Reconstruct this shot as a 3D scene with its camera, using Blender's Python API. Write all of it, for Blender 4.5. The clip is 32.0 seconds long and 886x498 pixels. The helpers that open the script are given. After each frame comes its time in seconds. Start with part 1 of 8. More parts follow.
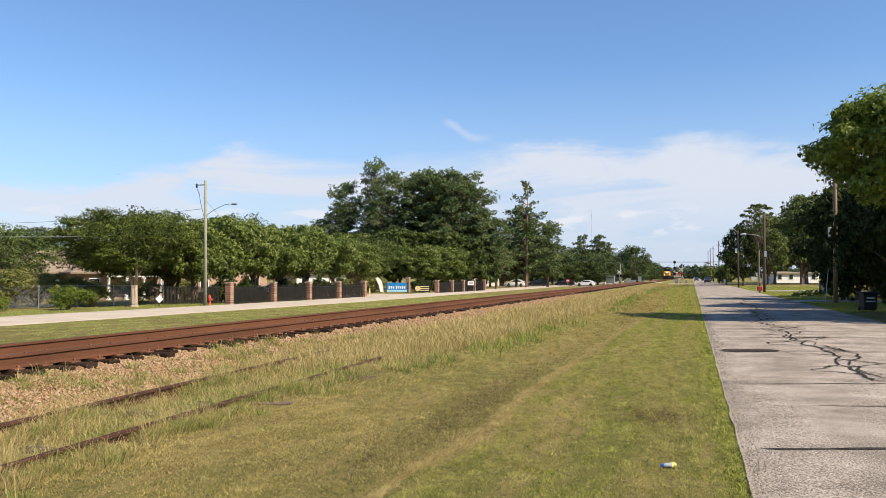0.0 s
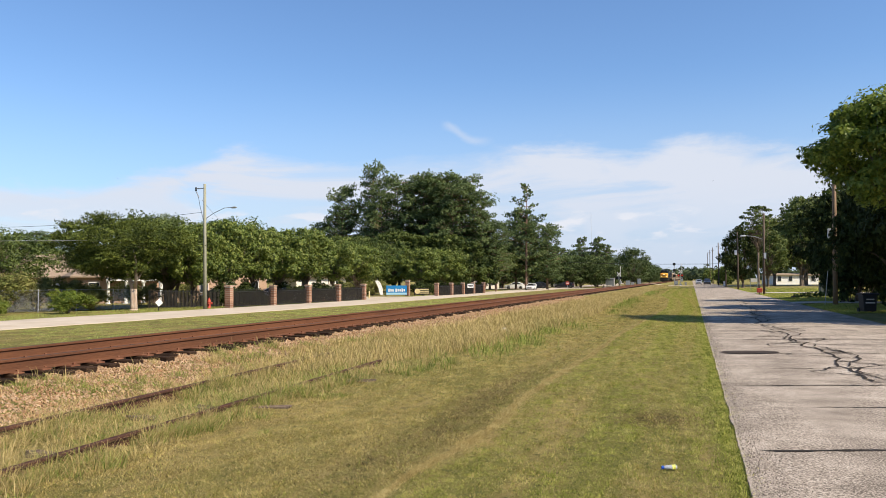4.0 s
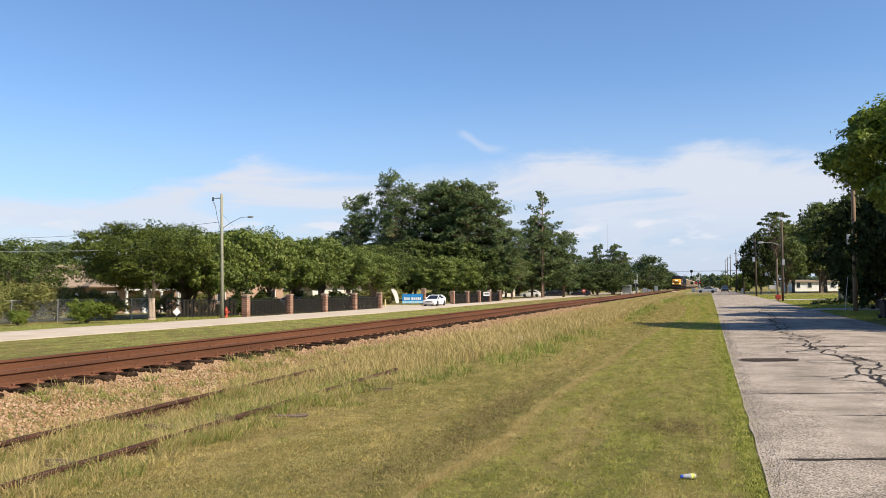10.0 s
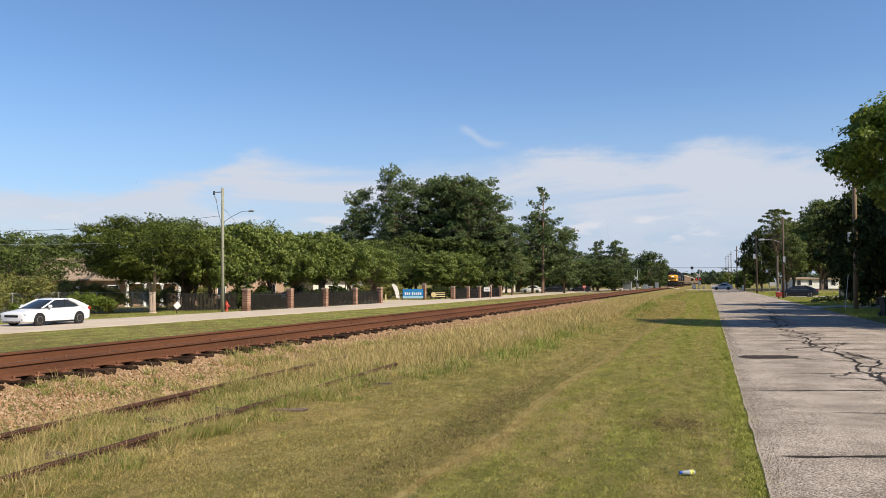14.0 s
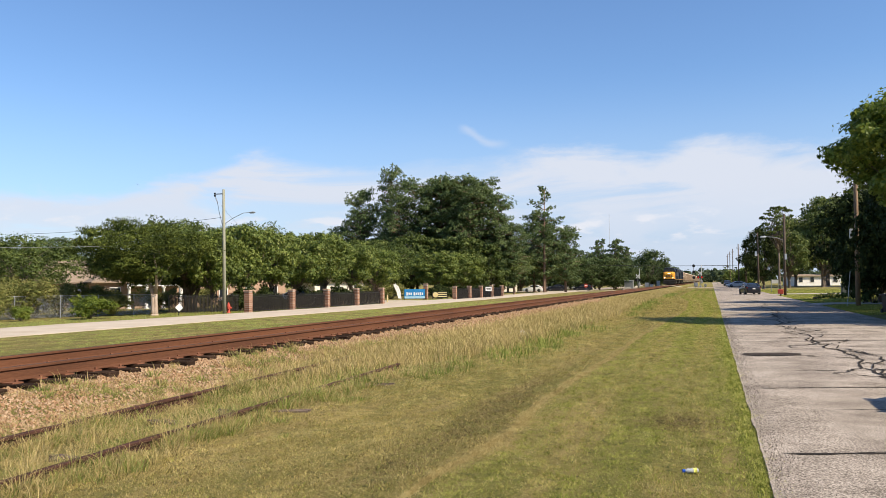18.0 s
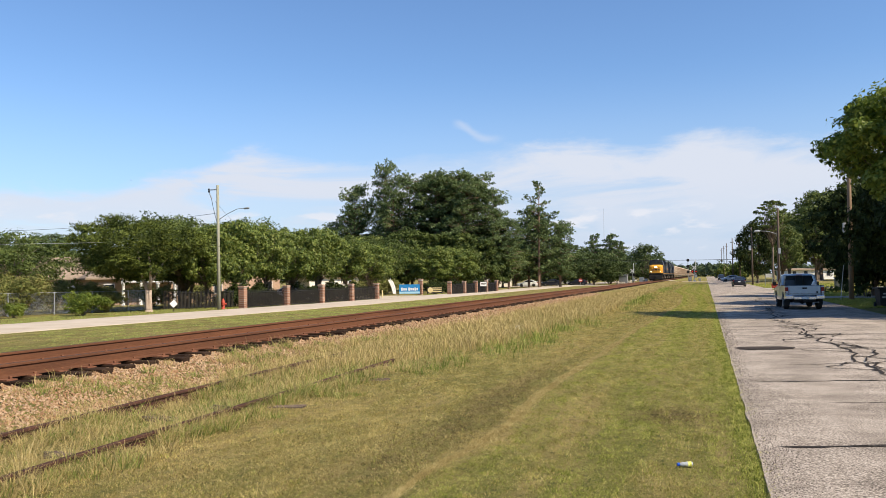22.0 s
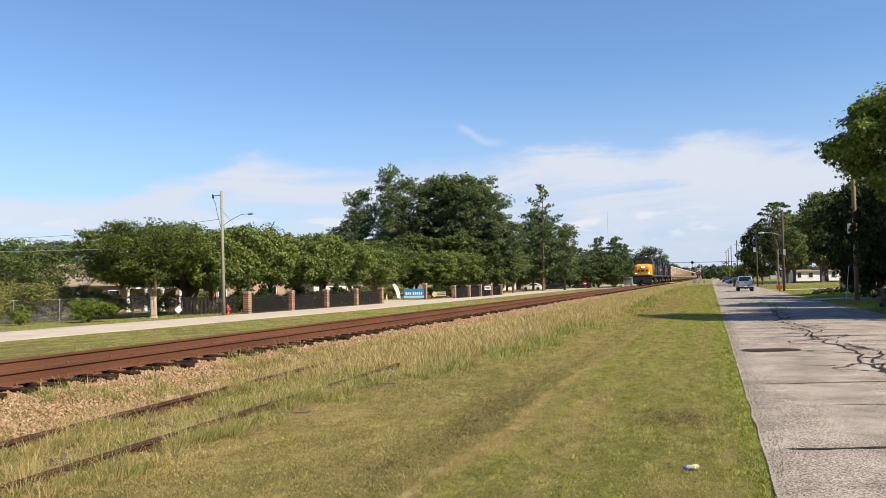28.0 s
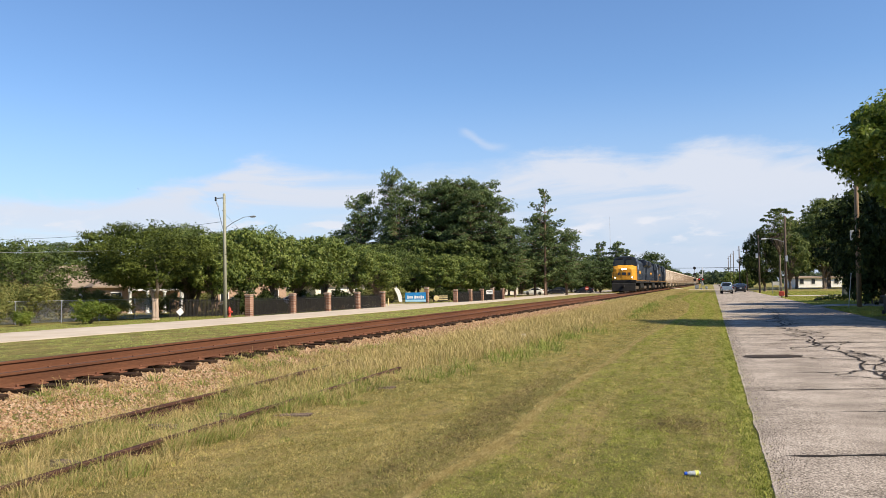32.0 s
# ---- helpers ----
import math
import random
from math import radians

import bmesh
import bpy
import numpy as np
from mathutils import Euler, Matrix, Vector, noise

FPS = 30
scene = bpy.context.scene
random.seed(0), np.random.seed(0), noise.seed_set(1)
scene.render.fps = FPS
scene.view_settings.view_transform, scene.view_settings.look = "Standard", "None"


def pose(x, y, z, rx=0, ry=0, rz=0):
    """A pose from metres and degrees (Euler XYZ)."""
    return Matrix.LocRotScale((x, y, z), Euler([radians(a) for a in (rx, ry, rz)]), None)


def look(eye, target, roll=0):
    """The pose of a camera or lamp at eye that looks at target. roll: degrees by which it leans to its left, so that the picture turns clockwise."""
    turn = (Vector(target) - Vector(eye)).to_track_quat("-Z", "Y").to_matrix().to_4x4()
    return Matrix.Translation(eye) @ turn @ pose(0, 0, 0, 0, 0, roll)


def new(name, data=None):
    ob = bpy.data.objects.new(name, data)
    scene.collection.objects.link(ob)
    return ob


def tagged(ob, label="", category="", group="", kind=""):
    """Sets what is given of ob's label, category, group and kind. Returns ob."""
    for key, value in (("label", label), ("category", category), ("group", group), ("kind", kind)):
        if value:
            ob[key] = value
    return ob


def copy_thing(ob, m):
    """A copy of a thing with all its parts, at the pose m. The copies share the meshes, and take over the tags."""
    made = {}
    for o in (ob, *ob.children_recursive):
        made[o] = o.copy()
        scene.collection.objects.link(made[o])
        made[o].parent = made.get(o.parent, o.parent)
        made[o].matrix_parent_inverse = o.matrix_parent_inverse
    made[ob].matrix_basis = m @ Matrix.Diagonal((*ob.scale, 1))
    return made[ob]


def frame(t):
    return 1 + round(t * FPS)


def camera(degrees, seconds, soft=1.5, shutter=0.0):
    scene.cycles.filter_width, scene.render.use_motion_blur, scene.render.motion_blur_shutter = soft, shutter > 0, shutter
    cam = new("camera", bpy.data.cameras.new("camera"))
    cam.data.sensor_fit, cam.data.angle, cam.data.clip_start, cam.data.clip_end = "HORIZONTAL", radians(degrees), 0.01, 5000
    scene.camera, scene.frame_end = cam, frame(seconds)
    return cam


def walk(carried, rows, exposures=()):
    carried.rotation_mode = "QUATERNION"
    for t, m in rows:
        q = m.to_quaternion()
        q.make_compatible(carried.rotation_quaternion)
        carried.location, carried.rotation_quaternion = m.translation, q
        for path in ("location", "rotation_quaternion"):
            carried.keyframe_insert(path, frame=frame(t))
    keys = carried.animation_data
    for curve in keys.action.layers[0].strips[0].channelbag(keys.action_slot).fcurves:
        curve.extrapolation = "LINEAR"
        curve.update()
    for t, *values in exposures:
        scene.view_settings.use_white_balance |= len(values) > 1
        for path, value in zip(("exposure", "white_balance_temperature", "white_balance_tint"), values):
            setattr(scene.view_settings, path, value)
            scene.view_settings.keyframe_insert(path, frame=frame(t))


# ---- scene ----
cam = camera(57.8, 32.0, soft=0.8)
EYE = (0.0, 0.0, 1.68)


def aim(t, rx, ry, rz):
    return t, pose(*EYE, rx, ry, rz)


PATH = [
    aim(0, 91.969, -0.019, 17.229),
    aim(0.5, 92.058, 0.161, 17.329),
    aim(1, 92.249, 0.348, 17.409),
    aim(1.5, 92.339, 0.232, 17.402),
    aim(2, 92.365, 0.160, 17.290),
    aim(2.5, 92.314, 0.145, 17.137),
    aim(3, 92.212, 0.084, 17.056),
    aim(3.5, 92.180, 0.176, 17.081),
    aim(5.5, 92.094, -0.060, 17.793),
    aim(6, 92.101, 0.069, 17.949),
    aim(6.5, 92.186, -0.022, 18.173),
    aim(7, 92.308, -0.160, 18.270),
    aim(7.5, 92.334, 0.013, 18.320),
    aim(8, 92.457, 0.014, 18.264),
    aim(8.5, 92.569, -0.200, 18.186),
    aim(9, 92.600, -0.010, 18.184),
    aim(9.5, 92.722, 0.159, 18.250),
    aim(10, 92.757, 0.416, 18.337),
    aim(10.5, 92.722, 0.652, 18.427),
    aim(11, 92.696, 0.414, 18.438),
    aim(11.5, 92.658, 0.330, 18.435),
    aim(12, 92.688, 0.260, 18.363),
    aim(12.5, 92.726, 0.230, 18.377),
    aim(13, 92.650, 0.295, 18.433),
    aim(13.5, 92.536, 0.334, 18.483),
    aim(14, 92.416, 0.080, 18.370),
    aim(14.5, 92.302, -0.040, 18.360),
    aim(16.5, 92.428, 0.295, 18.680),
    aim(17, 92.552, 0.194, 18.562),
    aim(17.5, 92.564, 0.440, 18.500),
    aim(18, 92.411, 0.532, 18.486),
    aim(18.5, 92.304, 0.306, 18.546),
    aim(19, 92.151, 0.323, 18.615),
    aim(19.5, 92.116, 0.327, 18.604),
    aim(20, 92.097, 0.485, 18.597),
    aim(20.5, 92.166, 0.624, 18.526),
    aim(21, 92.210, 0.766, 18.423),
    aim(21.5, 92.143, 0.775, 18.306),
    aim(22, 92.065, 0.737, 18.115),
    aim(22.5, 92.058, 0.736, 17.992),
    aim(23, 92.052, 0.721, 17.991),
    aim(23.5, 92.176, 0.700, 18.032),
    aim(24, 92.251, 0.711, 18.042),
    aim(24.5, 92.223, 0.803, 18.047),
    aim(25, 92.313, 0.922, 18.159),
    aim(25.5, 92.510, 0.912, 18.266),
    aim(27.5, 92.370, 1.046, 18.341),
    aim(28, 92.360, 1.152, 18.416),
    aim(28.5, 92.451, 0.861, 18.450),
    aim(29, 92.538, 0.641, 18.501),
    aim(29.5, 92.581, 0.758, 18.546),
    aim(30, 92.620, 0.876, 18.613),
    aim(30.5, 92.573, 0.973, 18.664),
    aim(31, 92.552, 0.948, 18.618),
    aim(31.5, 92.562, 0.834, 18.550),
    aim(32, 92.644, 0.762, 18.546),
]
walk(cam, PATH, [(0.0, 0.55), (12.1, 0.55), (12.7, 0.37), (14.6, 0.36), (16.2, 0.55), (32.0, 0.55)])

# ---- sky and sun ----
SUN_DIR = Vector((1.05, -0.24, 1.0)).normalized()
SUN_EL = math.asin(SUN_DIR.z)
SUN_AZ = math.atan2(SUN_DIR.x, SUN_DIR.y)

world = bpy.data.worlds.new("sky")
scene.world = world
world.use_nodes = True
wn, wl = world.node_tree.nodes, world.node_tree.links
wn.clear()
w_out = wn.new("ShaderNodeOutputWorld")
w_bg = wn.new("ShaderNodeBackground")
w_bg.inputs["Strength"].default_value = 0.088
w_sky = wn.new("ShaderNodeTexSky")
w_sky.sky_type = "NISHITA"
w_sky.sun_disc = False
w_sky.sun_elevation, w_sky.sun_rotation = SUN_EL, SUN_AZ
w_sky.altitude, w_sky.air_density, w_sky.dust_density, w_sky.ozone_density = 20, 1.0, 0.35, 2.2


def wnode(kind, **values):
    n = wn.new(kind)
    for k, v in values.items():
        n.inputs[k].default_value = v
    return n


def wmath(op, a, b=None, c=None):
    n = wn.new("ShaderNodeMath")
    n.operation = op
    for k, v in enumerate((a, b, c)):
        if v is None:
            continue
        if isinstance(v, (int, float)):
            n.inputs[k].default_value = v
        else:
            wl.new(v, n.inputs[k])
    return n.outputs[0]


def wrange(v, a, b, c=0.0, d=1.0):
    n = wn.new("ShaderNodeMapRange")
    n.interpolation_type = "SMOOTHSTEP"
    for k, x in zip(("From Min", "From Max", "To Min", "To Max"), (a, b, c, d)):
        n.inputs[k].default_value = x
    wl.new(v, n.inputs["Value"])
    return n.outputs["Result"]


# thin cirrus: a soft bank low over the horizon, torn at its upper edge
w_co = wn.new("ShaderNodeTexCoord")
w_sep = wn.new("ShaderNodeSeparateXYZ")
wl.new(w_co.outputs["Generated"], w_sep.inputs[0])
el = w_sep.outputs["Z"]
w_map = wn.new("ShaderNodeMapping")
w_map.inputs["Scale"].default_value = (1.0, 1.0, 3.4)
wl.new(w_co.outputs["Generated"], w_map.inputs["Vector"])
n_big = wnode("ShaderNodeTexNoise", Scale=3.1, Detail=6.0, Roughness=0.58, Distortion=0.6)
n_mid = wnode("ShaderNodeTexNoise", Scale=9.0, Detail=8.0, Roughness=0.62, Distortion=0.4)
wl.new(w_map.outputs[0], n_big.inputs["Vector"])
wl.new(w_map.outputs[0], n_mid.inputs["Vector"])
ragged = wmath("ADD", wmath("MULTIPLY", wmath("SUBTRACT", n_big.outputs["Fac"], 0.5), 0.045),
               wmath("MULTIPLY", wmath("SUBTRACT", n_mid.outputs["Fac"], 0.5), 0.055))
# the upper edge of the bank rises and falls along the horizon: (tangent of the bearing, height)
bearing = wmath("DIVIDE", w_sep.outputs["X"], wmath("MAXIMUM", w_sep.outputs["Y"], 0.02))
EDGE = ((-0.95, 0.10), (-0.72, 0.128), (-0.615, 0.158), (-0.457, 0.140), (-0.296, 0.146), (-0.150, 0.169), (-0.07, 0.151), (0.01, 0.174), (0.107, 0.158), (0.4, 0.12))
edge = None
for (u0, e0), (u1, e1) in zip(EDGE, EDGE[1:]):
    step = wrange(bearing, u0, u1, 0.0, e1 - e0)
    edge = wmath("ADD", edge, step) if edge else wmath("ADD", step, EDGE[0][1])
height = wmath("SUBTRACT", wmath("ADD", el, ragged), edge)
w_str = wn.new("ShaderNodeMapping")
w_str.inputs["Scale"].default_value = (1.0, 1.0, 5.0)
wl.new(w_co.outputs["Generated"], w_str.inputs["Vector"])
n_str = wnode("ShaderNodeTexNoise", Scale=4.5, Detail=7.0, Roughness=0.6, Distortion=0.7)
wl.new(w_str.outputs[0], n_str.inputs["Vector"])
bank = wmath("MULTIPLY", wrange(height, 0.010, -0.016), wrange(el, 0.015, 0.12, 0.45, 1.0))
veil = wrange(n_str.outputs["Fac"], 0.36, 0.56, 0.36, 1.0)
# one torn wisp above the bank
along = wrange(bearing, -0.247, -0.306)
w_mid = wmath("MULTIPLY_ADD", wmath("MULTIPLY", along, along), 0.022, 0.169)
off_mid = wmath("ABSOLUTE", wmath("ADD", wmath("SUBTRACT", el, w_mid), wmath("MULTIPLY", wmath("SUBTRACT", n_mid.outputs["Fac"], 0.5), 0.02)))
wisp = wmath("MULTIPLY", wmath("MULTIPLY", wrange(off_mid, 0.009, 0.0), wrange(bearing, -0.235, -0.27)), wrange(bearing, -0.315, -0.298, 0.0, 0.4))
n_puff = wnode("ShaderNodeTexNoise", Scale=17.0, Detail=6.0, Roughness=0.55, Distortion=0.2)
wl.new(w_map.outputs[0], n_puff.inputs["Vector"])
puffs = wmath("MULTIPLY", wmath("MULTIPLY", wrange(n_puff.outputs["Fac"], 0.51, 0.68), wrange(el, 0.02, 0.045)), wrange(el, 0.10, 0.07))
cloud = wmath("MAXIMUM", wmath("MULTIPLY", bank, veil), wisp)
w_tint = wn.new("ShaderNodeMix")
w_tint.data_type, w_tint.blend_type = "RGBA", "MULTIPLY"
w_tint.inputs["Factor"].default_value = 1.0
w_tint.inputs["B"].default_value = (0.90, 1.08, 1.30, 1)
wl.new(w_sky.outputs[0], w_tint.inputs["A"])
w_mix = wn.new("ShaderNodeMix")
w_mix.data_type = "RGBA"
wl.new(cloud, w_mix.inputs["Factor"])
w_low = wn.new("ShaderNodeMix")
w_low.data_type = "RGBA"
wl.new(wmath("MULTIPLY", wrange(el, 0.26, 0.0, 0.0, 0.85), wrange(bearing, -0.9, -0.1, 0.55, 1.0)), w_low.inputs["Factor"])
wl.new(w_tint.outputs["Result"], w_low.inputs["A"])
w_low.inputs["B"].default_value = (3.9, 4.85, 6.5, 1)
wl.new(w_low.outputs["Result"], w_mix.inputs["A"])
w_mix.inputs["B"].default_value = (5.6, 6.0, 6.85, 1)
w_puff = wn.new("ShaderNodeMix")
w_puff.data_type = "RGBA"
wl.new(puffs, w_puff.inputs["Factor"])
wl.new(w_mix.outputs["Result"], w_puff.inputs["A"])
w_puff.inputs["B"].default_value = (6.3, 6.5, 7.1, 1)
wl.new(w_puff.outputs["Result"], w_bg.inputs["Color"])
wl.new(w_bg.outputs[0], w_out.inputs["Surface"])

sun = new("sun", bpy.data.lights.new("sun", "SUN"))
sun.data.energy, sun.data.angle, sun.data.color = 5.0, radians(0.53), (1.0, 0.87, 0.68)
sun.matrix_world = look(SUN_DIR * 100, (0, 0, 0))
scene.view_settings.exposure = 0.55

# ---- materials ----
def material(name, colors, scale=4.0, rough=0.8, metal=0.0, bump=0.3, fine=60.0, stretch=(1, 1, 1), own=False, island=0.0,
             spread=(0.3, 0.7), spec=0.2, bump_dist=0.02, glow=None, leaf=0.0, each=0.0, coat=0.0, fw=0.45):
    """A procedural surface: colours mixed by noise at two sizes, with fine relief. own: the pattern sits on the thing, not on the world."""
    m = bpy.data.materials.new(name)
    m.use_nodes = True
    nt = m.node_tree
    n, l = nt.nodes, nt.links
    bsdf = n["Principled BSDF"]
    co = n.new("ShaderNodeTexCoord")
    geo = n.new("ShaderNodeNewGeometry")
    mp = n.new("ShaderNodeMapping")
    mp.inputs["Scale"].default_value = stretch
    l.new(co.outputs["Object"] if own else geo.outputs["Position"], mp.inputs["Vector"])
    big = n.new("ShaderNodeTexNoise")
    big.inputs["Scale"].default_value, big.inputs["Detail"].default_value, big.inputs["Roughness"].default_value = scale, 6, 0.62
    small = n.new("ShaderNodeTexNoise")
    small.inputs["Scale"].default_value, small.inputs["Detail"].default_value = fine, 3
    for t in (big, small):
        l.new(mp.outputs[0], t.inputs["Vector"])
    mix = n.new("ShaderNodeMath")
    mix.operation = "MULTIPLY_ADD"
    l.new(small.outputs["Fac"], mix.inputs[0])
    mix.inputs[1].default_value = fw
    sub = n.new("ShaderNodeMath")
    sub.operation = "MULTIPLY_ADD"
    l.new(big.outputs["Fac"], sub.inputs[0])
    sub.inputs[1].default_value, sub.inputs[2].default_value = 1.0 - max(0.0, fw - 0.45), -0.5 * fw + 0.5 * max(0.0, fw - 0.45)
    l.new(sub.outputs[0], mix.inputs[2])
    fac = mix.outputs[0]
    if island or each:
        add = n.new("ShaderNodeMath")
        add.operation = "MULTIPLY_ADD"
        src = geo.outputs["Random Per Island"]
        if each:
            src = n.new("ShaderNodeObjectInfo").outputs["Random"]
        l.new(src, add.inputs[0])
        k = island or each
        add.inputs[1].default_value = k
        low = n.new("ShaderNodeMath")
        low.operation = "SUBTRACT"
        l.new(fac, low.inputs[0])
        low.inputs[1].default_value = k / 2
        l.new(low.outputs[0], add.inputs[2])
        fac = add.outputs[0]
    ramp = n.new("ShaderNodeValToRGB")
    e = ramp.color_ramp.elements
    while len(e) < len(colors):
        e.new(0.5)
    for k, c in enumerate(colors):
        e[k].position = spread[0] + (spread[1] - spread[0]) * k / max(1, len(colors) - 1)
        e[k].color = (*c, 1)
    l.new(fac, ramp.inputs["Fac"])
    l.new(ramp.outputs["Color"], bsdf.inputs["Base Color"])
    bsdf.inputs["Roughness"].default_value, bsdf.inputs["Metallic"].default_value = rough, metal
    bsdf.inputs["Specular IOR Level"].default_value = spec
    bsdf.inputs["Coat Weight"].default_value = coat
    if bump:
        b = n.new("ShaderNodeBump")
        b.inputs["Strength"].default_value, b.inputs["Distance"].default_value = bump, bump_dist
        l.new(small.outputs["Fac"], b.inputs["Height"])
        l.new(b.outputs[0], bsdf.inputs["Normal"])
    if glow:
        bsdf.inputs["Emission Color"].default_value = (*glow[:3], 1)
        bsdf.inputs["Emission Strength"].default_value = glow[3]
    if leaf:
        tr = n.new("ShaderNodeBsdfTranslucent")
        l.new(ramp.outputs["Color"], tr.inputs["Color"])
        ms = n.new("ShaderNodeMixShader")
        ms.inputs[0].default_value = leaf
        out = n["Material Output"]
        l.new(bsdf.outputs[0], ms.inputs[1])
        l.new(tr.outputs[0], ms.inputs[2])
        l.new(ms.outputs[0], out.inputs["Surface"])
    return m


def glass(name, color=(0.02, 0.024, 0.028), rough=0.05):
    m = bpy.data.materials.new(name)
    m.use_nodes = True
    b = m.node_tree.nodes["Principled BSDF"]
    b.inputs["Base Color"].default_value = (*color, 1)
    b.inputs["Roughness"].default_value = rough
    b.inputs["Specular IOR Level"].default_value = 0.4
    return m


def ground_material():
    """Turf: patches of green, straw and worn earth at several sizes."""
    m = bpy.data.materials.new("turf")
    m.use_nodes = True
    n, l = m.node_tree.nodes, m.node_tree.links
    bsdf = n["Principled BSDF"]
    geo = n.new("ShaderNodeNewGeometry")
    last = None

    def noise_at(scale, detail=5.0, rough=0.6, stretch=(1, 1, 1)):
        mp = n.new("ShaderNodeMapping")
        mp.inputs["Scale"].default_value = stretch
        l.new(geo.outputs["Position"], mp.inputs["Vector"])
        t = n.new("ShaderNodeTexNoise")
        t.inputs["Scale"].default_value, t.inputs["Detail"].default_value, t.inputs["Roughness"].default_value = scale, detail, rough
        l.new(mp.outputs[0], t.inputs["Vector"])
        return t.outputs["Fac"]

    def blend(fac, a, b, lo, hi):
        r = n.new("ShaderNodeMapRange")
        r.interpolation_type = "SMOOTHSTEP"
        r.inputs["From Min"].default_value, r.inputs["From Max"].default_value = lo, hi
        l.new(fac, r.inputs["Value"])
        x = n.new("ShaderNodeMix")
        x.data_type = "RGBA"
        l.new(r.outputs["Result"], x.inputs["Factor"])
        for side, c in (("A", a), ("B", b)):
            if isinstance(c, tuple):
                x.inputs[side].default_value = (*c, 1)
            else:
                l.new(c, x.inputs[side])
        return x.outputs["Result"]

    green = blend(noise_at(0.35, 6, 0.7), (0.155, 0.155, 0.037), (0.195, 0.175, 0.05), 0.35, 0.65)
    straw = blend(noise_at(1.5, 7, 0.7, (1, 0.12, 1)), green, (0.30, 0.225, 0.09), 0.44, 0.64)
    earth = blend(noise_at(0.8, 8, 0.65), straw, (0.17, 0.11, 0.055), 0.62, 0.75)
    fine = noise_at(45, 4, 0.7)
    tuft = noise_at(9, 5, 0.7)
    dark = blend(tuft, earth, (0.085, 0.085, 0.026), 0.48, 0.68)
    col = blend(fine, dark, (0.38, 0.32, 0.12), 0.49, 0.72)
    l.new(col, bsdf.inputs["Base Color"])
    bsdf.inputs["Roughness"].default_value = 0.95
    bsdf.inputs["Specular IOR Level"].default_value = 0.1
    b = n.new("ShaderNodeBump")
    b.inputs["Strength"].default_value, b.inputs["Distance"].default_value = 0.9, 0.05
    l.new(fine, b.inputs["Height"])
    b2 = n.new("ShaderNodeBump")
    b2.inputs["Strength"].default_value, b2.inputs["Distance"].default_value = 0.7, 0.12
    l.new(tuft, b2.inputs["Height"])
    l.new(b.outputs[0], b2.inputs["Normal"])
    l.new(b2.outputs[0], bsdf.inputs["Normal"])
    return m


TURF = ground_material()
ASPHALT = material("worn_asphalt", [(0.11, 0.092, 0.076), (0.30, 0.255, 0.21), (0.52, 0.45, 0.38)], 0.9, 1.0, bump=0.9, fine=55, bump_dist=0.010, spec=0.05, spread=(0.34, 0.66), fw=0.95)
CONCRETE_ROAD = material("pale_road", [(0.41, 0.345, 0.27), (0.53, 0.46, 0.375)], 0.5, 1.0, bump=0.3, fine=60, spec=0.05)
TAR = material("tar_seal", [(0.030, 0.026, 0.024), (0.055, 0.048, 0.043)], 6, 0.9, bump=0.3, spec=0.04)
PATCH = material("tar_patch", [(0.035, 0.028, 0.025), (0.075, 0.062, 0.055)], 9, 0.95, bump=0.4, fine=120, spec=0.04)
BALLAST = material("ballast_stone", [(0.285, 0.165, 0.088), (0.35, 0.23, 0.132), (0.415, 0.295, 0.188)], 3, 1.0, bump=0.3, fine=90, island=0.5, spec=0.05)
BALLAST_BED = material("ballast_bed", [(0.29, 0.19, 0.115), (0.45, 0.32, 0.20)], 14, 0.95, bump=0.9, fine=40, bump_dist=0.05, spec=0.1)
RAIL = material("rusty_rail", [(0.085, 0.036, 0.019), (0.145, 0.06, 0.029)], 1.5, 0.8, bump=0.3, fine=50, stretch=(1, 0.2, 1), spec=0.2)
RAIL_TOP = material("polished_rail_head", [(0.055, 0.032, 0.022), (0.09, 0.055, 0.038)], 3, 0.7, metal=0.2, bump=0.05)
OLD_RAIL = material("old_rail_rust", [(0.045, 0.022, 0.016), (0.09, 0.042, 0.028)], 6, 0.9, bump=0.5, fine=40, spec=0.15)
ROTTEN = material("rotten_wood", [(0.10, 0.072, 0.055), (0.21, 0.16, 0.125)], 8, 1.0, bump=0.7, fine=40, stretch=(0.4, 3, 3), spec=0.03)
TIE = material("creosote_tie", [(0.022, 0.014, 0.010), (0.055, 0.034, 0.023)], 8, 1.0, bump=0.7, fine=40, stretch=(0.4, 3, 3), each=0.25, spec=0.03)
PLATE = material("rusty_plate", [(0.14, 0.055, 0.03), (0.22, 0.10, 0.055)], 6, 0.85, bump=0.3)
GRASS = material("grass_blades", [(0.20, 0.17, 0.045), (0.40, 0.32, 0.10), (0.54, 0.42, 0.155), (0.66, 0.53, 0.23)], 5.0, 0.7, bump=0, island=0.42, leaf=0.3, spread=(0.28, 0.70), spec=0.1, stretch=(1, 0.45, 1))
LAWN = material("green_lawn_blades", [(0.12, 0.145, 0.024), (0.285, 0.315, 0.058), (0.44, 0.435, 0.105), (0.57, 0.51, 0.17)], 5.0, 0.7, bump=0, island=0.42, leaf=0.3, spread=(0.28, 0.74), spec=0.1, stretch=(1, 0.45, 1))
